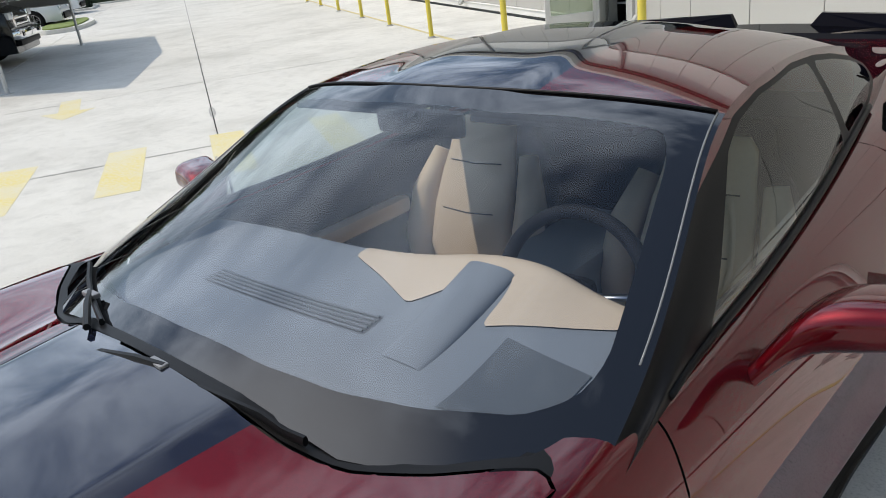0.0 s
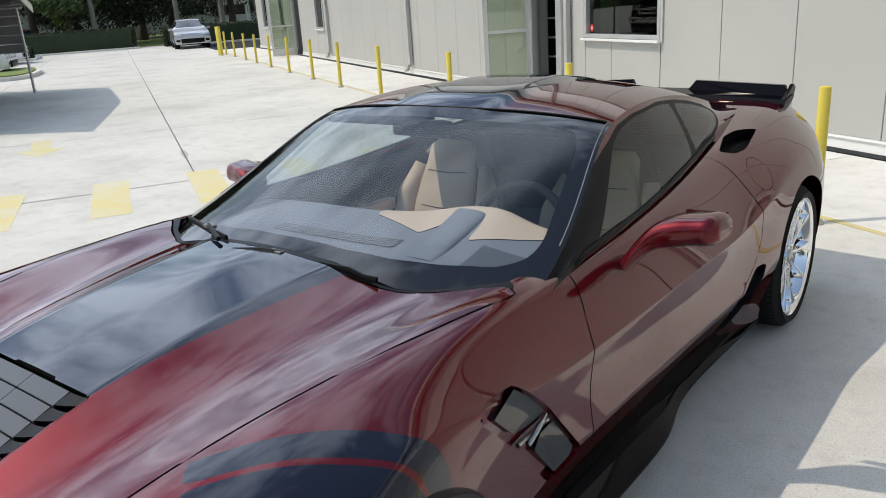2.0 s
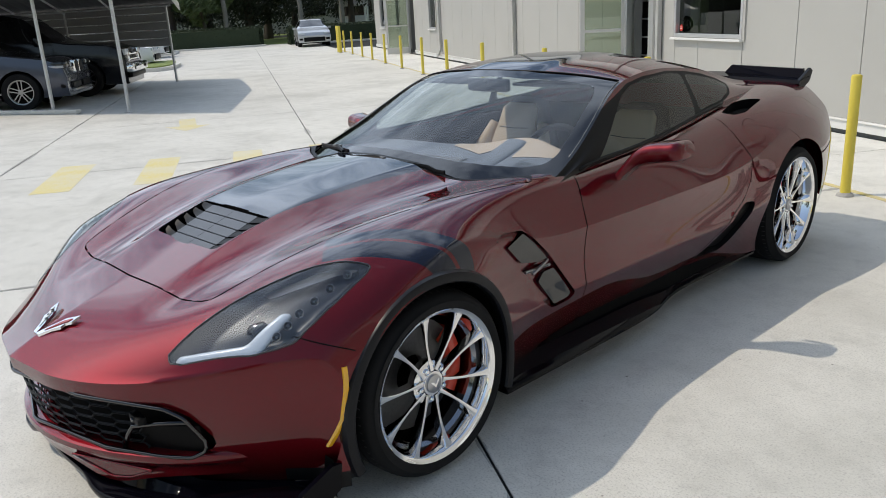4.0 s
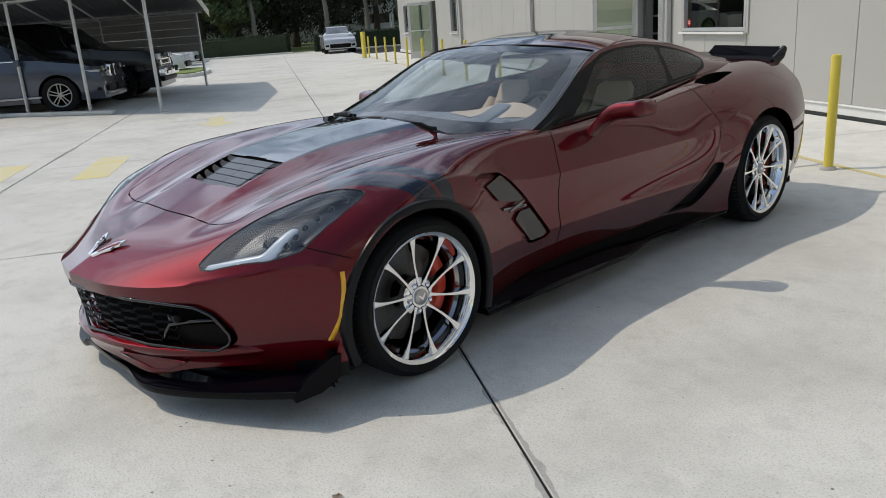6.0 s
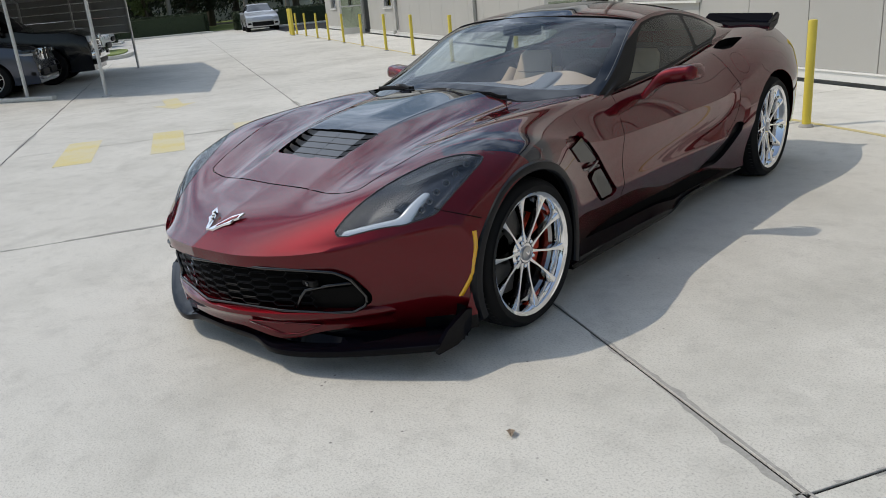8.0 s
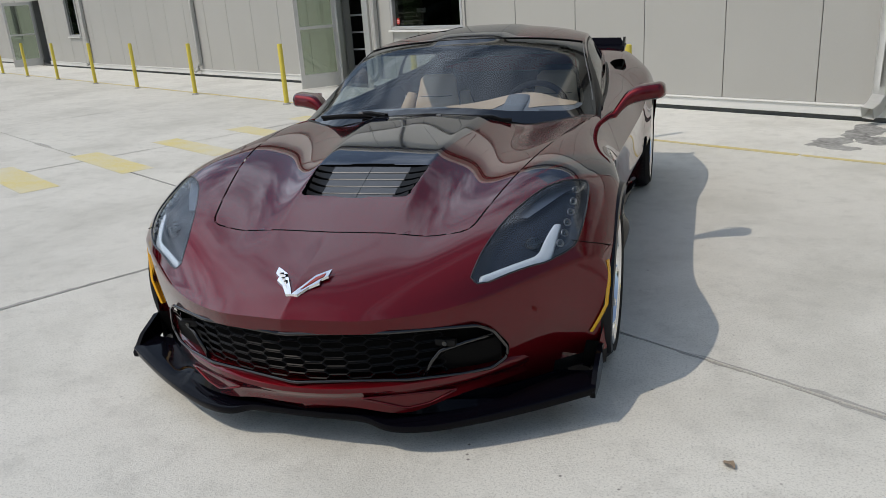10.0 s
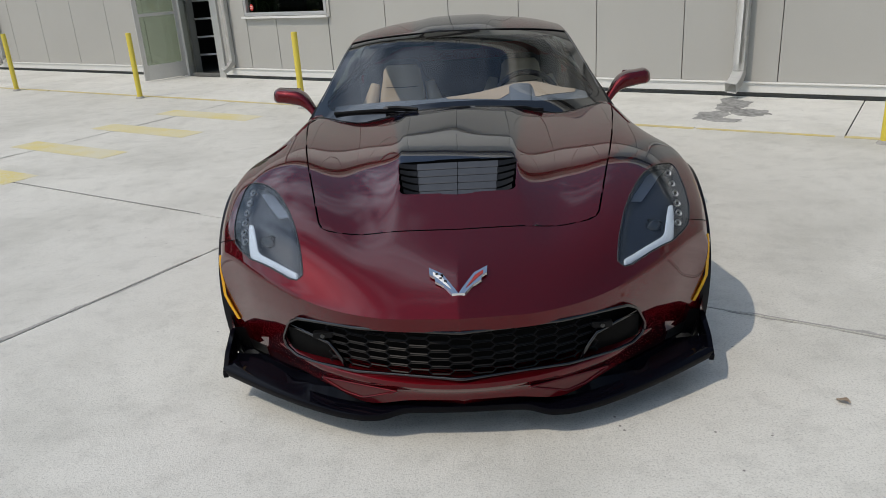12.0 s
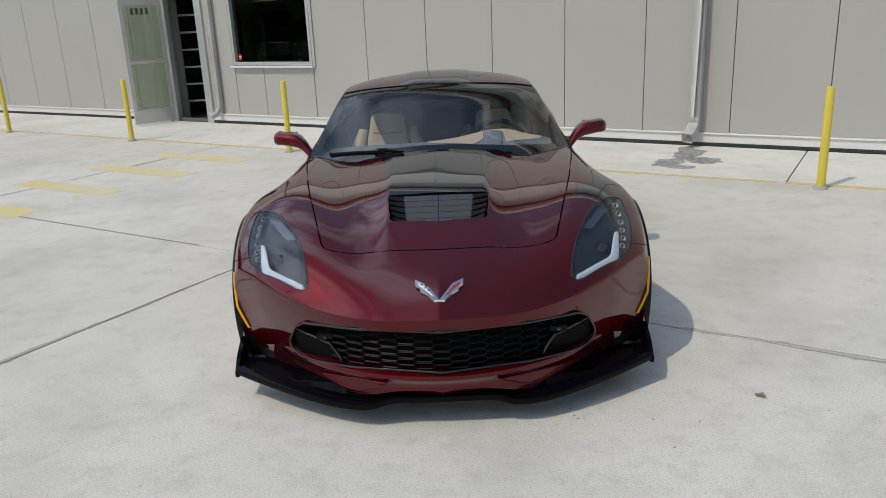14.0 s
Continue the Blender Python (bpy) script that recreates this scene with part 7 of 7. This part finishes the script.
def vehicle(name, label, m, length, width, profile, glass_line, paint, axle, radius, rim="satin", spokes=5, group="", lamps_at=(), extras=None):
    """A parked car, front towards -y. profile: the upper outline from nose to tail as (y, z, half-width share); glass_line: outlines of the side windows."""
    top = thing(name, label, "car", m, group)
    w = width / 2
    rings = []
    for y, z, s in profile:
        belt = min(z, profile_belt(profile))
        ring = []
        lo = 0.24
        for f in np.linspace(0, 1, 5):
            ring.append((w * (0.94 + 0.06 * math.sin(f * math.pi * 0.9)), lo + (belt - lo) * f))
        if z > belt + 0.05:
            ring += [(w * (0.97 - (0.97 - s) * f), belt + (z - 0.05 - belt) * f) for f in (0.1, 0.5, 0.9)]
            ring += [(w * s * 0.93, z - 0.01), (w * s * 0.6, z), (0, z + 0.012)]
        else:
            ring += [(w * (0.985 - 0.03 * f), belt + 0.012 * f) for f in (0.3, 0.6, 1.0)]
            ring += [(w * 0.86, belt + 0.022), (w * 0.5, belt + 0.035), (0, belt + 0.04)]
        full = [(-x, y, zz) for x, zz in ring] + [(x, y, zz) for x, zz in ring[-2::-1]]
        rings.append(full)
    bm = bmesh.new()
    skin(bm, rings, closed=False)
    for end in (0, -1):
        vs = [v for v in bm.verts if abs(v.co.y - rings[end][0][1]) < 1e-5]
        bm.faces.new([bm.verts.new(p) for p in rings[end]])
    bmesh.ops.subdivide_edges(bm, edges=list(bm.edges), cuts=2, use_grid_fill=True)
    for ay in axle:
        gone = split(bm, lambda x, y, z: np.where(np.abs(x) > w * 0.6, np.hypot(y - ay, z - radius) - radius * 1.16, 1.0))
        bmesh.ops.delete(bm, geom=[f for f in gone if abs(f.calc_center_median().x) > w * 0.6], context="FACES")
    panes = {}
    for k, outline in enumerate(glass_line):
        g = inside(outline)
        for side in (1, -1):
            panes[k, side] = take(bm, split(bm, lambda x, y, z: np.where(x * side > w * 0.55, g(y, z), 1.0)), 0.006)
    # front and rear screens lie between the belt and the roof at both ends of the roof
    ys = [p[0] for p in profile if p[1] > max(q[1] for q in profile) - 0.12]
    screens = {}
    if len(profile) > 6:
        roof = max(q[1] for q in profile)
        belt = profile_belt(profile)
        screens["windscreen"] = take(bm, split(bm, lambda x, y, z: np.where((np.abs(x) < w * 0.80) & (z > belt + 0.07) & (z < roof - 0.06) & (y < ys[0] + 0.02), -1.0, 1.0)), 0.004)
    body_ob = part("body", bm, paint, top, smooth=32)
    for (k, side), pm in panes.items():
        part("side_pane", pm, "dark_glass", top, smooth=40)
    for nm, pm in screens.items():
        part(nm, pm, "dark_glass", top, smooth=40)
    wheel_set(top, [(sx * (w - 0.12), ay, sx) for ay in axle for sx in (1, -1)], radius, 0.24, spokes, rim)
    for ay in axle:
        bm = bmesh.new()
        rows = [[(x, ay + radius * 1.17 * math.cos(a), radius + radius * 1.17 * math.sin(a)) for x in (-w * 0.93, w * 0.93)] for a in np.linspace(-0.4, math.pi + 0.4, 17)]
        skin(bm, rows, closed=False)
        part("arch_liner", bm, "black_void", top)
    for nm, mat, c, sz in lamps_at:
        for side in ((1, -1) if abs(c[0]) > 0.01 else (1,)):
            part(nm, boxes(((c[0] * side, c[1], c[2]), sz), bevel=min(sz) * 0.3), mat, top, smooth=40)
    return top


def profile_belt(profile):
    return sorted(p[1] for p in profile)[len(profile) // 2 - 1] if len(profile) > 3 else 0.9


HEAD = 58.0  # the way in which the sheltered cars face


def parked(x, y):
    """A place of a car's nose; all the sheltered cars face the building."""
    return pose(x, y, 0, 0, 0, HEAD + 90)


SUV = [(0.0, 0.62, 0.8), (0.06, 0.86, 0.8), (0.35, 0.98, 0.8), (0.9, 1.06, 0.8), (1.25, 1.12, 0.8), (1.55, 1.32, 0.78), (1.95, 1.60, 0.76), (2.3, 1.70, 0.75), (3.2, 1.74, 0.75), (4.2, 1.70, 0.74), (4.6, 1.55, 0.76), (4.78, 1.15, 0.8), (4.82, 0.75, 0.8)]
SUV_WIN = [[(1.68, 1.16), (2.10, 1.56), (2.70, 1.62), (2.72, 1.16)], [(2.80, 1.16), (2.80, 1.62), (3.62, 1.60), (3.66, 1.16)], [(3.75, 1.18), (3.75, 1.58), (4.25, 1.52), (4.40, 1.22)]]
suv = vehicle("suv", "slate grey sport utility car parked under the carport", parked(-15.31, 2.89), 4.82, 1.98, SUV, SUV_WIN, "suv_paint", (0.93, 3.86), 0.375, "satin", 5, "", (
    ("headlamp", "dark_glass", (0.76, 0.20, 0.87), (0.40, 0.46, 0.13)),
    ("lamp_tube", "led_white", (0.64, 0.00, 0.87), (0.10, 0.08, 0.08)),
    ("lamp_bezel", "satin", (0.955, 0.20, 0.835), (0.03, 0.34, 0.05)),
    ("fog_lamp", "satin", (0.76, 0.04, 0.56), (0.13, 0.10, 0.10)),
    ("grille_half", "chrome", (0.17, 0.02, 0.81), (0.28, 0.10, 0.26)),
    ("grille_slats", "black_satin", (0.17, -0.025, 0.81), (0.22, 0.03, 0.20)),
    ("bumper_insert", "black_satin", (0.40, 0.00, 0.45), (0.62, 0.10, 0.13)),
    ("bumper_wing", "black_satin", (0.90, 0.09, 0.47), (0.16, 0.16, 0.14)),
    ("skid_trim", "satin", (0.0, -0.02, 0.34), (1.30, 0.10, 0.06)),
    ("window_trim", "chrome", (0.955, 2.9, 1.135), (0.02, 2.4, 0.02)),
    ("mirror", "suv_paint", (1.06, 1.62, 1.10), (0.18, 0.12, 0.14)),
    ("sill", "satin", (0.985, 2.4, 0.36), (0.03, 2.2, 0.04)),
))
TRUCK = [(0.0, 0.72, 0.8), (0.05, 1.02, 0.8), (0.4, 1.14, 0.8), (1.3, 1.22, 0.8), (1.55, 1.28, 0.8), (1.85, 1.55, 0.76), (2.2, 1.86, 0.73), (2.6, 1.95, 0.72), (3.6, 1.96, 0.72), (3.9, 1.90, 0.73), (4.02, 1.30, 0.8), (5.7, 1.28, 0.8), (5.82, 0.8, 0.8)]
TRUCK_WIN = [[(2.0, 1.34), (2.30, 1.80), (2.85, 1.86), (2.87, 1.33)], [(2.95, 1.33), (2.95, 1.86), (3.65, 1.84), (3.72, 1.34)]]
truck = vehicle("pickup_truck", "black pickup truck with a bright chrome bumper under the carport", parked(-17.22, 4.88), 5.82, 2.06, TRUCK, TRUCK_WIN, "truck_paint", (1.0, 4.55), 0.415, "satin", 6, "", (
    ("headlamp", "led_white", (0.80, 0.06, 0.98), (0.36, 0.16, 0.15)),
    ("grille", "chrome", (0.0, 0.02, 0.93), (1.06, 0.08, 0.07)),
    ("grille_frame", "chrome", (0.60, 0.02, 0.90), (0.07, 0.08, 0.32)),
    ("grille_bar", "chrome", (0.0, 0.015, 0.80), (1.06, 0.06, 0.05)),
    ("grille_mesh", "black_satin", (0.0, 0.05, 0.87), (1.1, 0.04, 0.26)),
    ("bumper", "chrome", (0.0, -0.06, 0.60), (1.96, 0.16, 0.20)),
    ("bumper_wing", "chrome", (0.88, 0.10, 0.60), (0.24, 0.34, 0.20)),
    ("air_dam", "black_satin", (0.0, -0.02, 0.43), (1.7, 0.14, 0.12)),
    ("fog_lamp", "dark_glass", (0.70, -0.145, 0.60), (0.16, 0.03, 0.08)),
    ("mirror", "truck_paint", (1.12, 1.85, 1.32), (0.20, 0.12, 0.22)),
    ("door_handle", "chrome", (1.03, 2.65, 1.16), (0.03, 0.16, 0.03)),
))
SEDAN = [(0.0, 0.55, 0.8), (0.08, 0.72, 0.8), (0.5, 0.84, 0.8), (1.15, 0.93, 0.8), (1.35, 0.98, 0.8), (1.75, 1.22, 0.74), (2.15, 1.42, 0.70), (2.7, 1.46, 0.70), (3.3, 1.40, 0.70), (3.8, 1.20, 0.74), (4.1, 1.02, 0.8), (4.5, 0.98, 0.8), (4.62, 0.6, 0.8)]
SEDAN_WIN = [[(1.62, 1.0), (2.05, 1.32), (2.62, 1.37), (2.64, 1.0)], [(2.72, 1.0), (2.72, 1.37), (3.25, 1.33), (3.62, 1.04)]]
SEDAN_BITS = (
    ("headlamp", "led_white", (0.68, 0.12, 0.70), (0.36, 0.26, 0.11)),
    ("grille", "black_satin", (0.0, -0.01, 0.40), (1.15, 0.10, 0.22)),
    ("fog_lamp", "black_satin", (0.72, 0.05, 0.42), (0.22, 0.12, 0.12)),
    ("mirror", "silver_paint", (0.98, 1.55, 0.98), (0.17, 0.10, 0.12)),
)
sedan = vehicle("sedan", "silver compact sedan parked by the far hedge", WALL @ Matrix.Translation((-40.5, -2.4, 0)) @ pose(0, 0, 0, 0, 0, 89), 4.62, 1.78, SEDAN, SEDAN_WIN, "silver_paint", (0.92, 3.62), 0.32, "satin", 5, "", SEDAN_BITS)
white_a = vehicle("sedan", "white sedan parked beyond the pickup truck", parked(-28.0, 10.0), 4.62, 1.80, SEDAN, SEDAN_WIN, "white_paint", (0.92, 3.62), 0.32, "satin", 5, "white cars in a row", SEDAN_BITS)
copy_thing(white_a, parked(-36.5, 14.1))

# ---- planting ----


def leaves(bm, centre, spread, count, size, rng, flat=1.0):
    """Small leaf blades scattered through an uneven clump."""
    cx, cy, cz = centre
    for _ in range(count):
        while True:
            p = Vector((rng.uniform(-1, 1), rng.uniform(-1, 1), rng.uniform(-1, 1)))
            if p.length < 1:
                break
        p = p.normalized() * p.length**0.5
        q = Vector((cx + p.x * spread[0], cy + p.y * spread[1], cz + p.z * spread[2]))
        n = Vector((rng.gauss(0, 1), rng.gauss(0, 1), rng.gauss(0.4, 1))).normalized()
        a = n.orthogonal().normalized() * size * rng.uniform(0.6, 1.3)
        b = n.cross(a).normalized() * size * rng.uniform(0.25, 0.55)
        vs = [bm.verts.new(q + v) for v in (-a, b, a, -b)]
        bm.faces.new(vs)


def hedge(name, s0, s1, d0, d1, height, seed, leaf="hedge"):
    top = thing(name, "dense dark green clipped hedge", "hedge", WALL @ Matrix.Translation(((s0 + s1) / 2, -(d0 + d1) / 2, 0)))
    rng = random.Random(seed)
    sx, sy = (s1 - s0) / 2, (d1 - d0) / 2
    bm = bmesh.new()
    nx, ny = max(4, int(sx * 6)), max(4, int(sy * 6))
    box(bm, (0, 0, height * 0.48), (2 * sx - 0.25, 2 * sy - 0.25, height * 0.9))
    bmesh.ops.subdivide_edges(bm, edges=list(bm.edges), cuts=6, use_grid_fill=True)
    for v in bm.verts:
        v.co += Vector((1, 1, 1)) * 0.09 * noise.noise(v.co * 1.7)
    part("core", bm, leaf, top)
    bm = bmesh.new()
    area = 2 * (2 * sx + 2 * sy) * height + 4 * sx * sy
    for _ in range(int(min(9000, area * 190))):
        f = rng.random()
        if f < 0.35:
            p = Vector((rng.uniform(-sx, sx), rng.uniform(-sy, sy), height + rng.gauss(0, 0.03)))
        elif f < 0.5:
            p = Vector((rng.choice((-sx, sx)) + rng.gauss(0, 0.04), rng.uniform(-sy, sy), rng.uniform(0.02, height)))
        else:
            p = Vector((rng.uniform(-sx, sx), rng.choice((-sy, sy)) + rng.gauss(0, 0.04), rng.uniform(0.02, height)))
        n = Vector((rng.gauss(0, 1), rng.gauss(0, 1), rng.gauss(0.5, 1))).normalized()
        a = n.orthogonal().normalized() * rng.uniform(0.04, 0.085)
        b = n.cross(a).normalized() * rng.uniform(0.02, 0.045)
        bm.faces.new([bm.verts.new(p + v) for v in (-a, b, a, -b)])
    tagged(part("leaf", bm, leaf, top), kind="stuff")
    return top


hedge("hedge", -49.4, -48.2, 5.0, 16.5, 1.15, 1)
hedge("hedge", -48.2, -46.4, -7.0, 3.35, 1.05, 2)
hedge("shrub", -44.8, -42.4, 10.2, 13.5, 0.75, 3)
# grass between and beyond the hedges, with its kerb
bm = bmesh.new()
box(bm, (-70, -3.5, -0.005), (40.6, 46, 0.03))
lawn = part("lawn", bm, "grass")
lawn.matrix_world = WALL
tagged(lawn, "sunny green lawn beyond the hedges", "lawn", kind="structure")
bm = bmesh.new()
box(bm, (-47.3, -10.5, 0.04), (0.18, 11.4, 0.12), 0.03)
box(bm, (-45.9, 2.2, 0.04), (0.18, 10.6, 0.12), 0.03)
box(bm, (-41.9, -12.0, 0.04), (0.18, 4.2, 0.12), 0.03)
box(bm, (-43.5, -9.9, 0.04), (3.2, 0.18, 0.12), 0.03)
far_kerb = part("kerb_far", bm, "apron")
far_kerb.matrix_world = WALL
tagged(far_kerb, "low concrete kerb round the planting", "kerb", kind="structure")
bm = boxes(((-72, -3.5, 0.012), (7.5, 120, 0.02)))
street = part("road", bm, "asphalt")
street.matrix_world = WALL
tagged(street, "dark asphalt street beyond the lawn", "road", kind="structure")


def tree(name, label, s, d, height, crown, trunk, seed, leaf="leaf_dark", palm=False, clumps=26, base_share=0.30):
    """A tapered trunk with limbs and a crown of many small leaves in uneven clumps."""
    top = thing(name, label, "tree", WALL @ Matrix.Translation((s, -d, 0)))
    rng = random.Random(seed)
    bm = bmesh.new()
    bend = rng.uniform(-0.25, 0.25)
    reach = height * (0.92 if palm else 0.72)
    path = [(bend * (k / 6) ** 2, 0.12 * math.sin(k), reach * k / 6) for k in range(7)]
    tube(bm, path, [trunk * (1.35 if k == 0 else 1.0 - (0.35 if palm else 0.75) * k / 6) for k in range(7)], 10)
    ends = []
    if not palm:
        for k in range(8):
            z = reach * rng.uniform(0.35, 0.95)
            a = k * 2.4 + rng.random()
            r = crown * rng.uniform(0.45, 0.85)
            e = (r * math.cos(a), r * math.sin(a), z + r * rng.uniform(0.2, 0.7))
            tube(bm, [(bend * (z / reach) ** 2, 0, z), (e[0] * 0.5, e[1] * 0.5, z + (e[2] - z) * 0.6), e], [trunk * 0.42, trunk * 0.28, trunk * 0.10], 6)
            ends.append(e)
    part("trunk", bm, "palm_bark" if palm else "bark", top, smooth=40)
    bm = bmesh.new()
    if palm:
        for k in range(20):
            a = k * 2.4
            lift = rng.uniform(-0.5, 0.9)
            prev = Vector((bend, 0, reach))
            for j in range(1, 8):
                f = j / 7
                p = Vector((bend + crown * f * math.cos(a), crown * f * math.sin(a), reach + crown * (lift * f - 0.75 * f * f)))
                side = Vector((-math.sin(a), math.cos(a), 0))
                for sg in (-1, 1):
                    for h in (0.0, 0.5):
                        q = prev.lerp(p, h)
                        tip = q + side * sg * 0.30 * crown * (1 - f * 0.5) + Vector((0, 0, -0.22 * crown)) + (p - prev) * 0.4
                        bm.faces.new([bm.verts.new(v) for v in (q, q + (p - prev) * 0.35, tip)])
                prev = p
    else:
        mid = height * (base_share + (1 - base_share) / 2)
        tall = height * (1 - base_share) / 2
        for k in range(clumps):
            while True:
                p = Vector((rng.uniform(-1, 1), rng.uniform(-1, 1), rng.uniform(-1, 1)))
                if 0.35 < p.length < 1:
                    break
            c = (p.x * crown, p.y * crown, mid + p.z * tall)
            r = crown * rng.uniform(0.22, 0.42)
            leaves(bm, c, (r, r, r * 0.75), 230, 0.17, rng)
        for e in ends:
            leaves(bm, e, (crown * 0.3, crown * 0.3, crown * 0.25), 160, 0.16, rng)
    tagged(part("crown", bm, leaf, top), kind="stuff")
    return top


tree("broadleaf_tree", "dark broadleaf tree beyond the hedge", -58.5, 5.6, 9.0, 4.2, 0.42, 11, base_share=0.18, clumps=40)
tree("broadleaf_tree", "dark broadleaf tree beyond the hedge", -57.0, 11.0, 9.5, 4.6, 0.30, 12, base_share=0.2, clumps=40)
tree("broadleaf_tree", "dark broadleaf tree beyond the hedge", -58.0, -2.0, 10.0, 4.6, 0.30, 13, base_share=0.22, clumps=40)
tree("broadleaf_tree", "dark broadleaf tree beyond the hedge", -66.0, 4.0, 10.5, 5.2, 0.35, 14, base_share=0.16, clumps=44)
tree("broadleaf_tree", "dark broadleaf tree beyond the hedge", -62.0, 18.0, 10.0, 5.0, 0.32, 15, base_share=0.15, clumps=44)
tree("broadleaf_tree", "dark broadleaf tree by the carport", -40.5, 16.5, 7.5, 3.4, 0.20, 16, "leaf_light", base_share=0.12, clumps=34)
tree("small_tree", "slender light green tree behind the hedge", -52.0, 8.6, 5.5, 1.7, 0.14, 17, "leaf_light", clumps=18, base_share=0.30)
tree("palm_tree", "tall grey-trunked palm behind the hedge", -51.5, 7.2, 7.5, 2.3, 0.17, 18, palm=True)
tree("palm_tree", "tall grey-trunked palm behind the hedge", -51.5, 2.3, 7.8, 2.3, 0.17, 19, palm=True)
tree("palm_tree", "tall grey-trunked palm behind the hedge", -54.0, -0.8, 7.2, 2.3, 0.18, 20, palm=True)
tree("palm_tree", "young palm with drooping fronds", -53.0, -3.0, 4.6, 2.0, 0.13, 21, palm=True)
for k, d_ in enumerate((-15, -7, 1, 9, 17, 25, 33)):
    tree("broadleaf_tree", "dense dark broadleaf tree beyond the street", -77.0 + 3 * (k % 2), d_, 11.0, 5.6, 0.35, 50 + k, base_share=0.03, clumps=46)
# trees across the yard, seen only as reflections in the paint
for k, (x, y, h, r) in enumerate(((-9, -30, 9, 4.5), (2, -33, 10, 5.0), (13, -30, 9, 4.6), (-20, -26, 9, 4.5), (24, -24, 8, 4.0))):
    q = WALL.inverted() @ Vector((x, y, 0))
    tree("broadleaf_tree", "broadleaf tree across the yard, mirrored in the paint", q.x, -q.y, h, r, 0.28, 30 + k, base_share=0.18, clumps=30)

# far side of the street
far_house = thing("warehouse", "white far building behind the trees", "building", WALL @ Matrix.Translation((-90, -2.0, 0)))
part("wall", boxes(((0, 0, 2.6), (8, 60, 5.2)), bevel=0.05), "far_white", far_house)
part("roof", boxes(((0, 0, 5.3), (8.8, 60.8, 0.3)), bevel=0.04), "siding", far_house)
for k in range(8):
    part("window", boxes(((4.03, -24 + 7 * k, 2.4), (0.08, 2.2, 1.4)), bevel=0.02), "dark_glass", far_house)
lorry = thing("lorry", "white delivery lorry parked by the street", "truck", WALL @ Matrix.Translation((-60.5, 2.6, 0)) @ pose(0, 0, 0, 0, 0, 80))
part("box_body", boxes(((0, 2.2, 2.0), (2.3, 4.6, 2.4)), bevel=0.05), "white_paint", lorry)
part("cab", boxes(((0, -1.0, 1.45), (2.1, 1.7, 1.9)), bevel=0.12), "white_paint", lorry)
part("windscreen", boxes(((0, -1.86, 1.85), (1.8, 0.04, 0.7)), bevel=0.02), "dark_glass", lorry)
for sx in (1, -1):
    part("door_pane", boxes(((sx * 1.06, -1.15, 1.85), (0.04, 0.8, 0.6)), bevel=0.02), "dark_glass", lorry)
    part("headlamp", boxes(((sx * 0.8, -1.87, 0.95), (0.3, 0.05, 0.2)), bevel=0.02), "led_white", lorry)
part("bumper", boxes(((0, -1.9, 0.6), (2.1, 0.12, 0.25)), bevel=0.03), "black_satin", lorry)
wheel_set(lorry, [(sx * 0.95, y, sx) for y in (-0.9, 3.2) for sx in (1, -1)], 0.45, 0.28, 6, "satin")
vehicle("sedan", "dark red car parked behind the hedge", WALL @ Matrix.Translation((-56.0, -9.0, 0)) @ pose(0, 0, 0, 0, 0, 180), 4.62, 1.8, SEDAN, SEDAN_WIN, "red_paint", (0.92, 3.62), 0.32, "satin", 5, "", SEDAN_BITS)
vehicle("suv", "dark car parked behind the hedge", WALL @ Matrix.Translation((-59.0, -13.0, 0)) @ pose(0, 0, 0, 0, 0, 180), 4.82, 1.98, SUV, SUV_WIN, "truck_paint", (0.93, 3.86), 0.36, "satin", 7)
vehicle("sedan", "white car parked behind the hedge", WALL @ Matrix.Translation((-57.0, -16.5, 0)) @ pose(0, 0, 0, 0, 0, 190), 4.62, 1.8, SEDAN, SEDAN_WIN, "white_paint", (0.92, 3.62), 0.32, "satin", 5, "", SEDAN_BITS)

# planted island past the carport
island = thing("planting_island", "small kerbed island with bright grass", "island", WALL @ Matrix.Translation((-28.6, -9.5, 0)))
bm = bmesh.new()
prism(bm, [(3.0 * math.cos(a) * (1 - 0.15 * math.cos(2 * a)), 0.85 * math.sin(a)) for a in np.linspace(0, math.tau, 33)[:-1]], 0.0, 0.13)
part("kerb", bm, "apron", island)
bm = bmesh.new()
prism(bm, [(2.8 * math.cos(a) * (1 - 0.15 * math.cos(2 * a)), 0.66 * math.sin(a)) for a in np.linspace(0, math.tau, 33)[:-1]], 0.10, 0.17)
part("turf", bm, "grass", island, "bright green turf")

# ---- litter ----
bm = bmesh.new()
rows = [[(0.036 * (u - 0.5) * (1 - abs(v - 0.5) * 1.6), 0.026 * (v - 0.5) * 2, 0.006 + 0.012 * abs(u - 0.5) + 0.006 * math.sin(v * 5)) for u in np.linspace(0, 1, 5)] for v in np.linspace(0, 1, 7)]
skin(bm, rows, closed=False)
bmesh.ops.solidify(bm, geom=list(bm.faces), thickness=0.0008)
leaf = part("dry_leaf", bm, "dry_leaf")
tagged(leaf, "small curled brown dry leaf on the concrete", "leaf")
leaf.matrix_world = pose(1.40, -2.10, 0.0015, 0, 0, 40)
